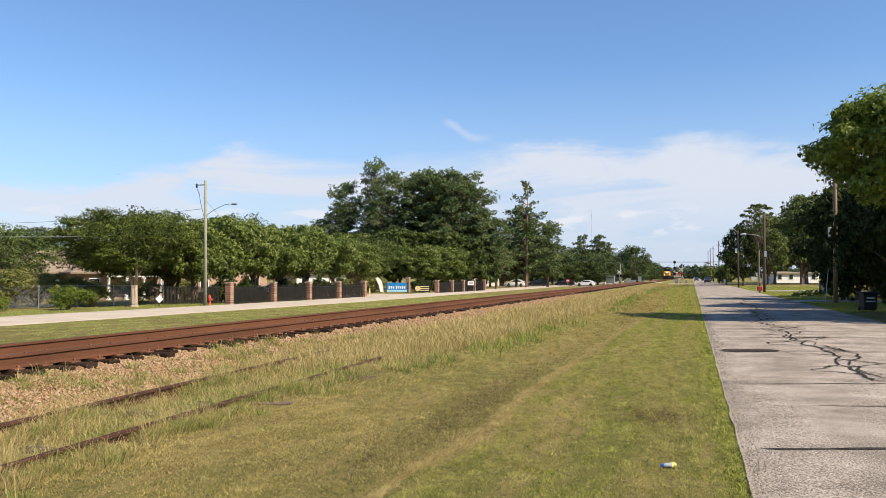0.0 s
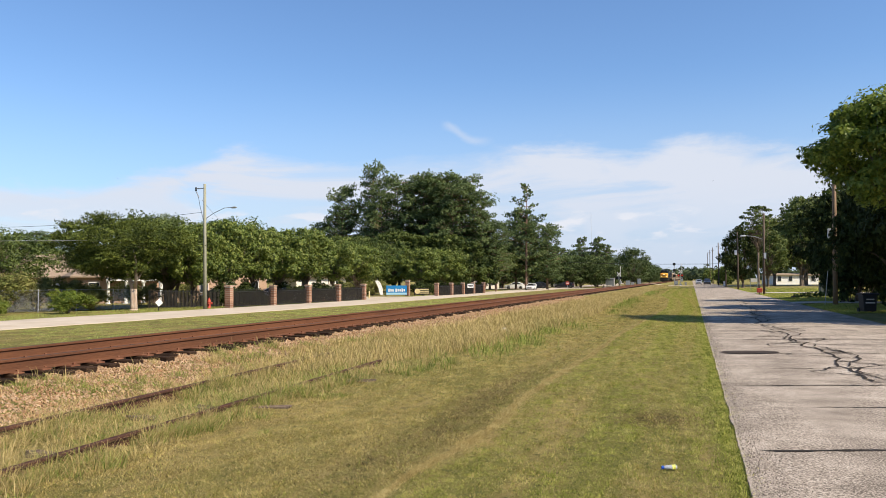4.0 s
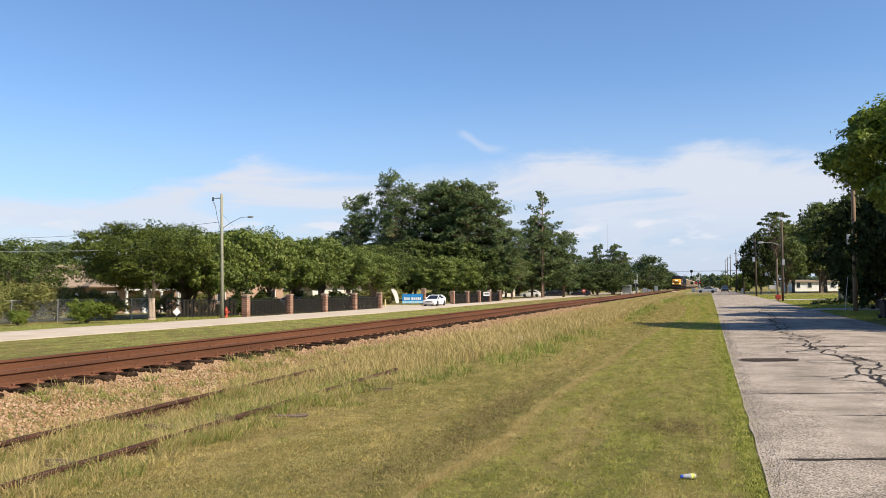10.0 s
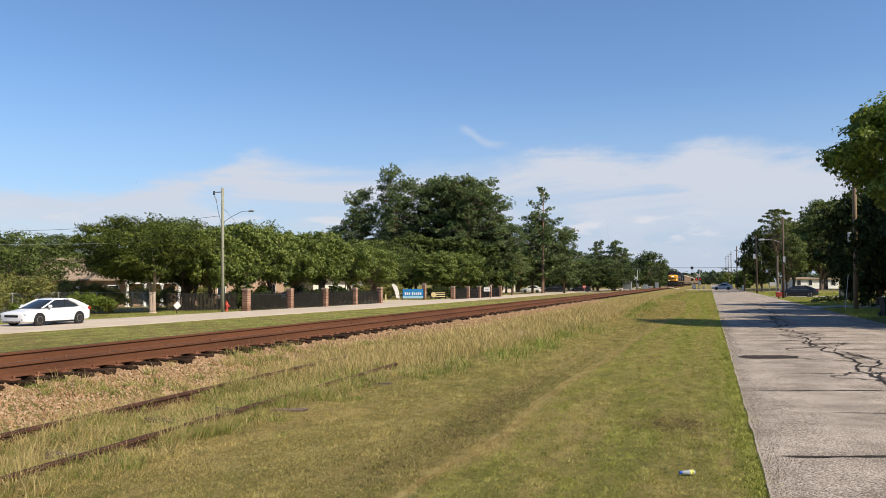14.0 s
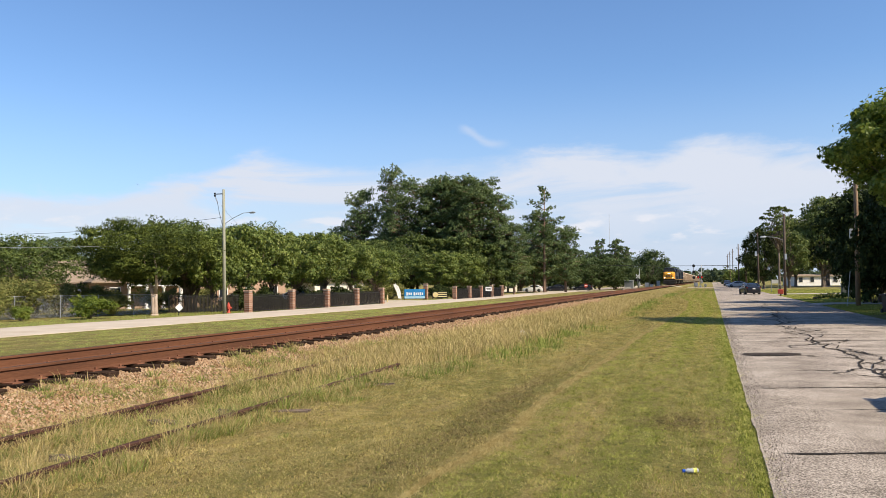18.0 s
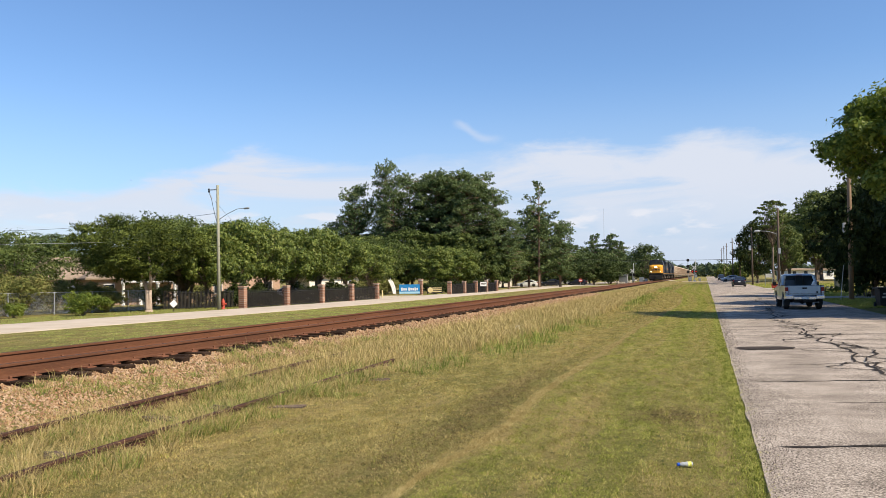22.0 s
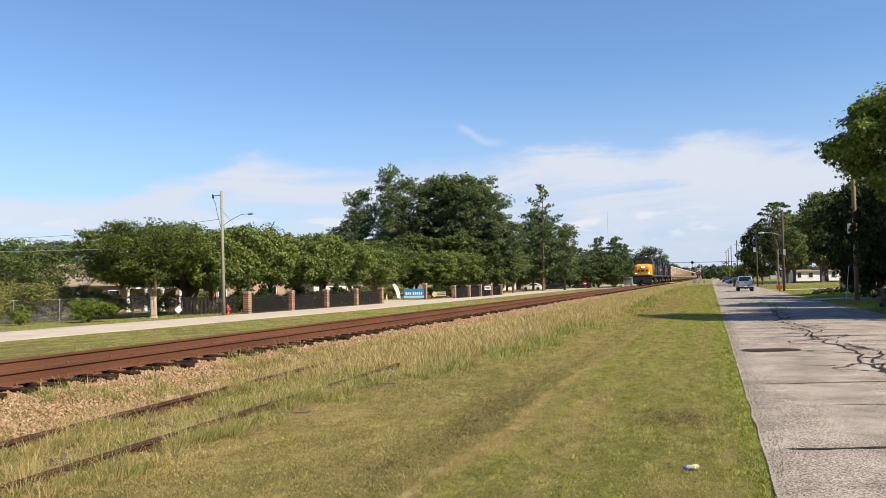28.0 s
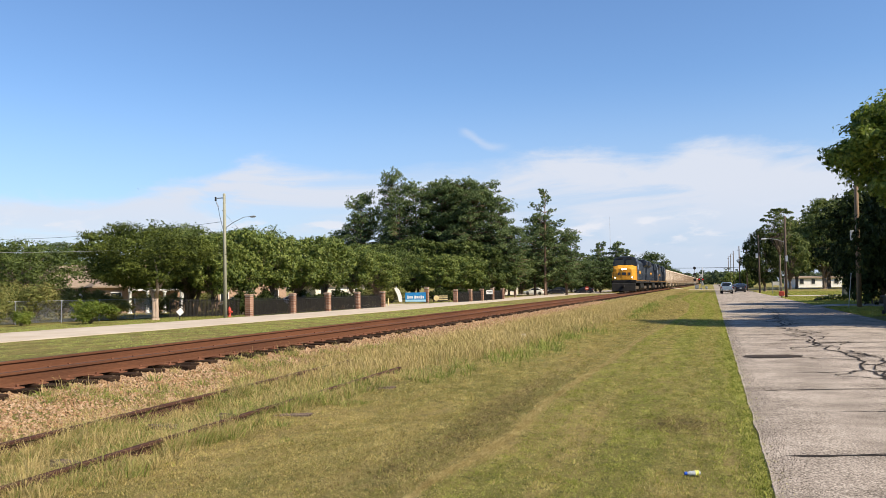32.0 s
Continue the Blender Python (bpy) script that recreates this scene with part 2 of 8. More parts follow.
TALL = material("tall_dry_grass", [(0.22, 0.215, 0.06), (0.34, 0.285, 0.10), (0.47, 0.365, 0.15), (0.55, 0.43, 0.20)], 0.5, 0.75, bump=0, island=0.5, leaf=0.3, spread=(0.12, 0.65), spec=0.12)
STRIP = material("strip_blades", [(0.38, 0.45, 0.115), (0.46, 0.52, 0.145), (0.54, 0.56, 0.18)], 0.3, 0.75, bump=0, island=0.15, leaf=0.6, spread=(0.2, 0.8), spec=0.05)
WEED = material("green_weeds", [(0.10, 0.145, 0.024), (0.24, 0.29, 0.06), (0.42, 0.43, 0.125)], 1.5, 0.7, bump=0, island=0.5, leaf=0.35, spread=(0.2, 0.8), spec=0.15)
BARK = material("grey_bark", [(0.10, 0.075, 0.055), (0.20, 0.16, 0.125)], 9, 0.95, bump=0.9, fine=30, stretch=(1, 1, 0.25), bump_dist=0.04)
PALE_BARK = material("pale_bark", [(0.30, 0.22, 0.165), (0.50, 0.41, 0.33)], 6, 0.9, bump=0.6, fine=25, stretch=(1, 1, 0.3))
PINE_BARK = material("pine_bark", [(0.13, 0.085, 0.06), (0.25, 0.17, 0.12)], 5, 0.95, bump=0.8, fine=20, stretch=(1, 1, 0.3))
LEAF_A = material("leaves_mid_green", [(0.055, 0.088, 0.014), (0.135, 0.185, 0.033), (0.265, 0.30, 0.066)], 0.9, 0.55, bump=0, island=0.6, leaf=0.3, spread=(0.2, 0.8), spec=0.35)
LEAF_B = material("leaves_dark_green", [(0.042, 0.066, 0.015), (0.09, 0.125, 0.027), (0.165, 0.20, 0.05)], 0.7, 0.6, bump=0, island=0.55, leaf=0.25, spread=(0.2, 0.8), spec=0.25)
# dark evergreen, taken near black: shade from nearer crowns is in the colour
LEAF_E = material("shade_dark_evergreen", [(0.016, 0.026, 0.007), (0.034, 0.048, 0.012), (0.075, 0.095, 0.024)], 0.7, 0.7, bump=0, island=0.5, leaf=0.15, spread=(0.2, 0.85), spec=0.12)
LEAF_G = material("dark_wood_leaves", [(0.034, 0.056, 0.018), (0.072, 0.105, 0.032), (0.14, 0.175, 0.058)], 0.5, 0.65, bump=0, island=0.6, leaf=0.2, spread=(0.2, 0.85), spec=0.2)
LEAF_F = material("oak_leaves", [(0.052, 0.078, 0.018), (0.11, 0.15, 0.036), (0.21, 0.245, 0.064)], 0.5, 0.6, bump=0, island=0.6, leaf=0.3, spread=(0.2, 0.8), spec=0.3)
LEAF_C = material("cypress_sprays", [(0.026, 0.040, 0.008), (0.066, 0.090, 0.015), (0.165, 0.195, 0.034)], 0.7, 0.65, bump=0, island=0.5, leaf=0.14, spread=(0.2, 0.8), spec=0.2)
NEEDLE = material("pine_needles", [(0.052, 0.088, 0.030), (0.115, 0.165, 0.055), (0.215, 0.265, 0.098)], 0.3, 0.6, bump=0, island=0.55, leaf=0.25, spread=(0.2, 0.8), spec=0.3)
LEAF_D = material("bright_leaves", [(0.08, 0.125, 0.016), (0.17, 0.23, 0.032), (0.31, 0.34, 0.058)], 0.6, 0.5, bump=0, island=0.5, leaf=0.45, spread=(0.2, 0.8), spec=0.35)
SCRUB = material("scrub_leaves", [(0.10, 0.12, 0.03), (0.18, 0.19, 0.05), (0.28, 0.25, 0.09)], 0.4, 0.7, bump=0, island=0.5, leaf=0.3, spread=(0.2, 0.8), spec=0.2)
WOOD_POLE = material("weathered_pole", [(0.22, 0.22, 0.165), (0.34, 0.335, 0.255)], 5, 0.9, bump=0.6, fine=30, stretch=(3, 3, 0.15), own=True, spec=0.1)
# brown lifted in place of the sunlight that the modelled trees block
BROWN_POLE = material("sun_lifted_brown_pole", [(0.19, 0.13, 0.085), (0.34, 0.24, 0.16)], 5, 0.9, bump=0.6, fine=30, stretch=(3, 3, 0.15), own=True, spec=0.1)
DARK_POLE = material("dark_pole", [(0.07, 0.053, 0.04), (0.14, 0.105, 0.08)], 5, 0.9, bump=0.6, fine=30, stretch=(3, 3, 0.15), own=True)
BRICK = material("red_brick", [(0.19, 0.095, 0.06), (0.29, 0.155, 0.10), (0.37, 0.225, 0.155)], 9, 0.9, bump=0.4, fine=50, each=0.3)
MORTAR = material("mortar", [(0.36, 0.31, 0.26), (0.46, 0.41, 0.35)], 12, 0.95, bump=0.4)
STONE_CAP = material("pier_cap", [(0.36, 0.24, 0.17), (0.46, 0.33, 0.25)], 6, 0.9)
IRON = material("black_iron", [(0.014, 0.014, 0.015), (0.028, 0.027, 0.027)], 8, 0.55, bump=0.1)
SCREEN = material("dark_fence_cloth", [(0.035, 0.031, 0.025), (0.065, 0.056, 0.043)], 2, 0.95, bump=0.2, fine=90, spec=0.05)
GALV = material("galvanised_steel", [(0.36, 0.37, 0.38), (0.50, 0.51, 0.52)], 6, 0.45, metal=0.7, bump=0.05)
ALU = material("grey_aluminium", [(0.44, 0.45, 0.46), (0.56, 0.57, 0.58)], 3, 0.5, metal=0.3, bump=0.05)
WHITE = material("white_paint", [(0.70, 0.69, 0.66), (0.80, 0.79, 0.77)], 2, 0.6, bump=0.1)
OFFWHITE = material("cream_siding", [(0.62, 0.57, 0.47), (0.74, 0.69, 0.60)], 1.5, 0.7, bump=0.1)
RED = material("red_enamel", [(0.32, 0.045, 0.03), (0.45, 0.08, 0.05)], 5, 0.6, bump=0.1, own=True)
ROOF = material("brown_shingle", [(0.21, 0.16, 0.115), (0.32, 0.25, 0.185)], 3, 0.95, bump=0.6, fine=20)
HOUSE_BRICK = material("tan_house_brick", [(0.34, 0.22, 0.15), (0.45, 0.32, 0.23)], 5, 0.9, bump=0.3)
DARK = material("dark_interior", [(0.015, 0.015, 0.016), (0.03, 0.03, 0.03)], 3, 0.8, bump=0)
RUBBER = material("tyre_rubber", [(0.018, 0.018, 0.018), (0.035, 0.034, 0.033)], 12, 0.85, bump=0.3, own=True)
GLASS = glass("tinted_glass")
BLUE_BANNER = material("blue_vinyl", [(0.02, 0.17, 0.42), (0.03, 0.23, 0.50)], 2, 0.5, bump=0.05)
CYAN = material("pale_blue_vinyl", [(0.30, 0.52, 0.66), (0.40, 0.62, 0.74)], 2, 0.5, bump=0.05)
YELLOW_SIGN = material("cream_sign", [(0.62, 0.50, 0.24), (0.72, 0.60, 0.32)], 2, 0.6, bump=0.05)
WIRE = material("black_cable", [(0.02, 0.02, 0.02), (0.035, 0.035, 0.035)], 3, 0.7, bump=0)
BIN = material("dark_plastic", [(0.010, 0.012, 0.016), (0.02, 0.022, 0.028)], 4, 0.45, bump=0.1)
# cabinet grey-green, darkened because the cabinet stands in shade
UTIL = material("shaded_cabinet_green", [(0.10, 0.11, 0.09), (0.15, 0.16, 0.13)], 4, 0.7, bump=0.1)
HUT_GREY = material("hut_grey", [(0.20, 0.21, 0.21), (0.28, 0.29, 0.29)], 3, 0.6, bump=0.1)
HAZE_WOOD = material("far_woods", [(0.05, 0.075, 0.035), (0.085, 0.11, 0.055)], 0.4, 0.9, bump=0, island=0.5, leaf=0.2)
GRAVEL = material("pale_driveway", [(0.34, 0.31, 0.26), (0.46, 0.42, 0.36)], 3, 0.95, bump=0.5, fine=60)

# ---- building tools ----
class Geo:
    """Vertices and faces of one part."""

    def __init__(self):
        self.v, self.f = [], []

    def add(self, verts, faces):
        k = len(self.v)
        self.v += [tuple(p) for p in verts]
        self.f += [tuple(i + k for i in q) for q in faces]
        return self

    def box(self, x0, x1, y0, y1, z0, z1):
        v = [(x, y, z) for z in (z0, z1) for y in (y0, y1) for x in (x0, x1)]
        return self.add(v, [(0, 2, 3, 1), (4, 5, 7, 6), (0, 1, 5, 4), (2, 6, 7, 3), (0, 4, 6, 2), (1, 3, 7, 5)])

    def tube(self, pts, radii, n=8, cap=True):
        """A tapered tube along points."""
        pts = [Vector(p) for p in pts]
        if isinstance(radii, (int, float)):
            radii = [radii] * len(pts)
        verts, faces = [], []
        for i, p in enumerate(pts):
            d = (pts[min(i + 1, len(pts) - 1)] - pts[max(i - 1, 0)]).normalized()
            u = d.cross(Vector((0, 0, 1)) if abs(d.z) < 0.9 else Vector((1, 0, 0))).normalized()
            w = d.cross(u)
            for k in range(n):
                a = 2 * math.pi * k / n
                verts.append(p + (u * math.cos(a) + w * math.sin(a)) * radii[i])
        for i in range(len(pts) - 1):
            for k in range(n):
                a, b = i * n + k, i * n + (k + 1) % n
                faces.append((a, b, b + n, a + n))
        if cap:
            faces += [tuple(range(n))[::-1], tuple((len(pts) - 1) * n + k for k in range(n))]
        return self.add(verts, faces)

    def disc(self, c, axis, r, depth, n=20):
        c, axis = Vector(c), Vector(axis).normalized()
        return self.tube([c - axis * depth / 2, c + axis * depth / 2], r, n)

    def lathe(self, c, axis, prof, n=20):
        """Turned body: prof holds (distance along the axis, radius)."""
        c, axis = Vector(c), Vector(axis).normalized()
        u = axis.cross(Vector((0, 0, 1)) if abs(axis.z) < 0.9 else Vector((1, 0, 0))).normalized()
        w = axis.cross(u)
        v, f = [], []
        for s, r in prof:
            for k in range(n):
                a = 2 * math.pi * k / n
                v.append(c + axis * s + (u * math.cos(a) + w * math.sin(a)) * r)
        for i in range(len(prof) - 1):
            for k in range(n):
                a, b = i * n + k, i * n + (k + 1) % n
                f.append((a, b, b + n, a + n))
        f += [tuple(range(n))[::-1], tuple((len(prof) - 1) * n + k for k in range(n))]
        return self.add(v, f)

    def prism(self, outline, a, b, axis="x"):
        """A solid from a closed outline in the plane across the axis, from a to b along it."""
        put = {"x": lambda p, s: (s, p[0], p[1]), "y": lambda p, s: (p[0], s, p[1]), "z": lambda p, s: (p[0], p[1], s)}[axis]
        n = len(outline)
        v = [put(p, a) for p in outline] + [put(p, b) for p in outline]
        f = [tuple(range(n))[::-1], tuple(range(n, 2 * n))] + [(k, (k + 1) % n, (k + 1) % n + n, k + n) for k in range(n)]
        return self.add(v, f)

    def loft(self, sections, cap=True):
        """Skin over closed sections of equal count."""
        n = len(sections[0])
        v = [p for s in sections for p in s]
        f = []
        for i in range(len(sections) - 1):
            for k in range(n):
                a, b = i * n + k, i * n + (k + 1) % n
                f.append((a, b, b + n, a + n))
        if cap:
            f += [tuple(range(n))[::-1], tuple((len(sections) - 1) * n + k for k in range(n))]
        return self.add(v, f)


def mesh_of(name, verts, faces, smooth=False):
    """A mesh from arrays; all faces have the same count of corners."""
    me = bpy.data.meshes.new(name)
    verts = np.asarray(verts, dtype=np.float32)
    faces = np.asarray(faces, dtype=np.int32)
    k = faces.shape[1]
    me.vertices.add(len(verts))
    me.vertices.foreach_set("co", verts.ravel())
    me.loops.add(faces.size)
    me.loops.foreach_set("vertex_index", faces.ravel())
    me.polygons.add(len(faces))
    me.polygons.foreach_set("loop_start", np.arange(0, faces.size, k, dtype=np.int32))
    if smooth:
        me.polygons.foreach_set("use_smooth", np.ones(len(faces), dtype=bool))
    me.update(calc_edges=True)
    if not smooth:
        me.shade_flat()
    return me


def mesh_from(name, g, bevel=0.0, smooth=False):
    bm = bmesh.new()
    vs = [bm.verts.new(p) for p in g.v]
    for q in g.f:
        try:
            bm.faces.new([vs[i] for i in q])
        except ValueError:
            pass
    bmesh.ops.recalc_face_normals(bm, faces=bm.faces)
    if bevel:
        edges = [e for e in bm.edges if len(e.link_faces) == 2 and e.calc_face_angle(0) > 0.5]
        bmesh.ops.bevel(bm, geom=edges, offset=bevel, segments=1, affect="EDGES", clamp_overlap=True)
    me = bpy.data.meshes.new(name)
    bm.to_mesh(me)
    bm.free()
    if smooth:
        for p in me.polygons:
            p.use_smooth = True
        if smooth != True:
            me.set_sharp_from_angle(angle=radians(smooth))
    return me


def part(name, g, mat, parent=None, label="", bevel=0.0, smooth=False, at=None):
    """One mesh object, under a thing or a part."""
    me = g if isinstance(g, bpy.types.Mesh) else mesh_from(name, g, bevel, smooth)
    if not me.materials:
        me.materials.append(mat)
    ob = new(name, me)
    if parent:
        ob.parent = parent
    if at:
        ob.matrix_basis = at
    if label:
        tagged(ob, label)
    return ob


def thing(name, m, label, category, group="", kind=""):
    """An empty base that carries its parts."""
    ob = new(name)
    ob.empty_display_size = 0.3
    ob.matrix_basis = m
    return tagged(ob, label, category, group, kind)

# ---- ground, roads, railway ----
TRACK_X = -9.85
RAIL_Z = 0.585
ROAD_L, ROAD_R = 0.43, 6.70
LANE_L, LANE_R = -36.0, -29.3
CROSS_Y0, CROSS_Y1 = 186.0, 195.0
PROFILE_X = np.array([-5000, -60, -36, -29, -16, -13.2, -11.6, -8.35, -7.5, -6.4, -4.6, -2.5, 0.0, 0.46, 6.70, 7.8, 12, 60, 5000])
PROFILE_Z = np.array([-0.6, -0.6, -0.52, -0.53, -0.5, -0.25, 0.31, 0.30, 0.13, 0.06, 0.09, 0.06, 0.0, -0.03, -0.03, 0.02, 0.04, 0.1, 0.1])


def ground_z(x, y):
    """Height of the ground; works on arrays."""
    x, y = np.asarray(x, dtype=float), np.asarray(y, dtype=float)
    z = np.interp(x, PROFILE_X, PROFILE_Z)
    z = z - 0.13 * np.clip((-x - 16) / 12, 0, 1) * np.clip((y - 28) / 40, 0, 1)
    lumps = 0.020 * np.sin(x * 2.1 + 0.7 * y) * np.sin(y * 1.3 - 0.4 * x) + 0.013 * np.sin(x * 5.3 + 1.9) * np.sin(y * 4.1)
    off = np.clip((ROAD_L - x) / 1.5, 0, 1) * np.clip((x + 7.6) / 1.0, 0, 1) + np.clip((-14 - x) / 2, 0, 1) * np.clip((x + 28.5) / 2, 0, 1) + np.clip((x - 6.5) / 2, 0, 1)
    near = np.clip(1.6 - np.abs(y) / 220, 0, 1)
    return z + lumps * off * near


def grid_mesh(name, xs, ys, zf):
    gx, gy = np.meshgrid(xs, ys)
    v = np.stack([gx, gy, zf(gx, gy)], -1).reshape(-1, 3)
    nx, ny = len(xs), len(ys)
    i = np.arange(nx - 1)[None, :] + nx * np.arange(ny - 1)[:, None]
    f = np.stack([i, i + 1, i + nx + 1, i + nx], -1).reshape(-1, 4)
    return mesh_of(name, v, f, smooth=True)


gx = np.unique(np.concatenate([[-4500, -2000, -800, -400, -200], np.linspace(-120, -16, 50), np.linspace(-16, 8, 150), np.linspace(8, 60, 45), [90, 150, 300, 700, 2000, 4500]]))
gy = np.unique(np.concatenate([[-4500, -1500, -500, -150, -60], np.linspace(-30, 2, 18), np.linspace(2, 45, 190), np.linspace(45, 130, 110), np.linspace(130, 420, 70), [500, 650, 850, 1200, 2000, 3200, 4500]]))
ground = tagged(part("ground", grid_mesh("ground", gx, gy, ground_z), TURF), "mown turf, green and straw coloured, with worn earth", "ground", kind="structure")

rng = np.random.default_rng(4)


def road_mesh(name, x0, x1, ys, lift, ragged, cols=10, crown=0.03):
    xs = np.linspace(0, 1, cols)
    jl = np.cumsum(rng.normal(0, 1, len(ys)))
    jl = (jl - np.convolve(jl, np.ones(15) / 15, "same")) * ragged
    jr = np.cumsum(rng.normal(0, 1, len(ys)))
    jr = (jr - np.convolve(jr, np.ones(15) / 15, "same")) * ragged
    v = []
    for k, y in enumerate(ys):
        a, b = x0 + np.clip(jl[k], -3 * ragged, 3 * ragged), x1 + np.clip(jr[k], -3 * ragged, 3 * ragged)
        for s in xs:
            x = a + (b - a) * s
            v.append((x, y, lift(x, y) + crown * 4 * s * (1 - s)))
    # a skirt down into the soil at both edges
    n = len(xs)
    f = [(j * n + i, j * n + i + 1, (j + 1) * n + i + 1, (j + 1) * n + i) for j in range(len(ys) - 1) for i in range(n - 1)]
    base = len(v)
    for k, y in enumerate(ys):
        v.append((v[k * n][0] - 0.03, y, v[k * n][2] - 0.25))
        v.append((v[k * n + n - 1][0] + 0.03, y, v[k * n + n - 1][2] - 0.25))
    for j in range(len(ys) - 1):
        f.append((base + 2 * j, j * n, (j + 1) * n, base + 2 * j + 2))
        f.append((j * n + n - 1, base + 2 * j + 1, base + 2 * j + 3, (j + 1) * n + n - 1))
    return mesh_of(name, v, f)


ys = np.unique(np.concatenate([np.linspace(-40, 3, 30), np.linspace(3, 40, 260), np.linspace(40, 140, 160), np.linspace(140, 700, 60)]))
road = tagged(part("road", road_mesh("road", ROAD_L, ROAD_R, ys, lambda x, y: 0.0, 0.005), ASPHALT), "worn grey-tan asphalt road with tar-sealed cracks", "road", kind="structure")
lane_z = lambda x, y: float(ground_z(-32.0, y)) + 0.035
ys = np.unique(np.concatenate([np.linspace(-40, 150, 220), np.linspace(150, 700, 40)]))
tagged(part("road_far", road_mesh("road_far", LANE_L, LANE_R, ys, lane_z, 0.05), CONCRETE_ROAD), "pale sunlit road beyond the railway", "road", kind="structure")
cx = np.concatenate([np.linspace(-70, -18, 20), np.linspace(-16, -3, 27), np.linspace(-1, 60, 15)])
hump = lambda x: np.where(np.abs(x - TRACK_X) < 6.5, 0.55 - 0.16 * np.clip(np.abs(x - TRACK_X) - 1.5, 0, 5), ground_z(x, 190.0) + 0.05)
cross_z = lambda x, y: np.maximum(np.maximum(hump(x), np.asarray(ground_z(x, y)) + 0.04), np.where((x > 0) & (x < 6), 0.045, -9))
tagged(part("road_cross", grid_mesh("road_cross", cx, np.linspace(CROSS_Y0, CROSS_Y1, 7), cross_z), CONCRETE_ROAD), "pale street over the level crossing", "road", kind="structure")
tagged(part("driveway", grid_mesh("driveway", np.linspace(6.5, 24, 12), np.linspace(96.2, 101.0, 5), lambda x, y: ground_z(x, y) + 0.045), GRAVEL), "pale gravel driveway beside the lawn", "driveway", kind="structure")
tagged(part("driveway_near", grid_mesh("driveway_near", np.linspace(6.5, 22, 12), np.linspace(57.6, 61.6, 5), lambda x, y: ground_z(x, y) + 0.045), GRAVEL), "pale gravel driveway under the trees", "driveway", kind="structure")
tagged(part("gate_apron", grid_mesh("gate_apron", np.linspace(-48, -35.8, 8), np.linspace(86, 101, 7), lambda x, y: ground_z(x, y) + 0.04), CONCRETE_ROAD), "pale concrete apron at the gate", "driveway", kind="structure")

# tar lines on the asphalt
def ribbon(g, pts, width, z=0.006, wob=0.3):
    pts = [Vector(p) for p in pts]
    v, f = [], []
    for i, p in enumerate(pts):
        d = (pts[min(i + 1, len(pts) - 1)] - pts[max(i - 1, 0)]).normalized()
        s = Vector((-d.y, d.x))
        w = width * (1 + wob * (rng.random() * 2 - 1)) * (0.35 if i in (0, len(pts) - 1) else 1)
        s_pos = min(1, max(0, (p.x - ROAD_L) / (ROAD_R - ROAD_L)))
        zz = 0.03 * 4 * s_pos * (1 - s_pos) + z
        v += [(p.x + s.x * w / 2, p.y + s.y * w / 2, zz), (p.x - s.x * w / 2, p.y - s.y * w / 2, zz)]
    for i in range(len(pts) - 1):
        f.append((2 * i, 2 * i + 1, 2 * i + 3, 2 * i + 2))
    g.add(v, f)


def wander(a, b, n, amp):
    a, b = Vector(a), Vector(b)
    s = Vector((-(b - a).y, (b - a).x)).normalized()
    off, out = 0.0, []
    for k in range(n + 1):
        off = off * 0.8 + rng.normal(0, amp)
        out.append(a + (b - a) * (k / n) + s * (off if 0 < k < n else 0))
    return out


seal_top = lambda g, label: tagged(part("tar_seal", g, TAR, road), label)
for y, x0, x1, w in ((8.45, 0.62, 5.4, 0.045), (11.35, 1.45, 5.4, 0.025), (13.35, 0.58, 5.45, 0.035), (15.95, 1.3, 4.6, 0.028), (18.9, 0.62, 5.4, 0.035), (21.4, 0.8, 5.4, 0.03),
                     (23.2, 0.6, 5.4, 0.035), (25.9, 0.9, 5.2, 0.03), (29.0, 0.7, 5.4, 0.035), (33.6, 0.6, 5.3, 0.04), (38.5, 0.7, 5.4, 0.04), (44.0, 0.6, 5.3, 0.045), (50.0, 0.6, 5.4, 0.05), (57.0, 0.6, 5.4, 0.05), (66.0, 0.6, 5.4, 0.06)):
    g = Geo()
    ribbon(g, wander((x0, y), (x1 + 1.1, y + 0.23 * (x1 + 1.1 - x0)), 46, 0.016), w * 1.15, wob=0.7)
    if w > 0.033:
        ribbon(g, wander((x0 + 0.5, y + 0.06), (x1 - 0.4, y + 0.1 + 0.22 * (x1 - x0)), 22, 0.014), w * 0.6, 0.008, 0.7)
    seal_top(g, "dark tar line across the road")
g = Geo()
main = wander((3.05, 9.5), (2.9, 19), 24, 0.10) + wander((2.9, 19), (2.5, 33), 36, 0.11)[1:] + wander((2.5, 33), (3.3, 58), 60, 0.11)[1:] + wander((3.3, 58), (3.5, 70), 30, 0.11)[1:]
ribbon(g, main, 0.052, 0.010, 0.6)
other = [p + Vector((0.28 + 0.16 * math.sin(k * 0.31) + rng.normal(0, 0.05), rng.normal(0, 0.06))) for k, p in enumerate(main[:100])]
ribbon(g, other, 0.042, 0.016, 0.6)
for k in range(2, 150, 3):
    p = main[k]
    side = 1 if rng.random() < 0.55 else -1
    ln = 0.5 + rng.random() * 1.3
    q = Vector((p.x + side * ln * 0.55, p.y + ln * (rng.random() * 1.6 - 0.2)))
    ribbon(g, wander(p, q, 9, 0.05), 0.05, 0.008, 0.5)
    if rng.random() < 0.6:
        ribbon(g, wander(q, main[min(150, k + 4)], 8, 0.06), 0.06, 0.012, 0.5)
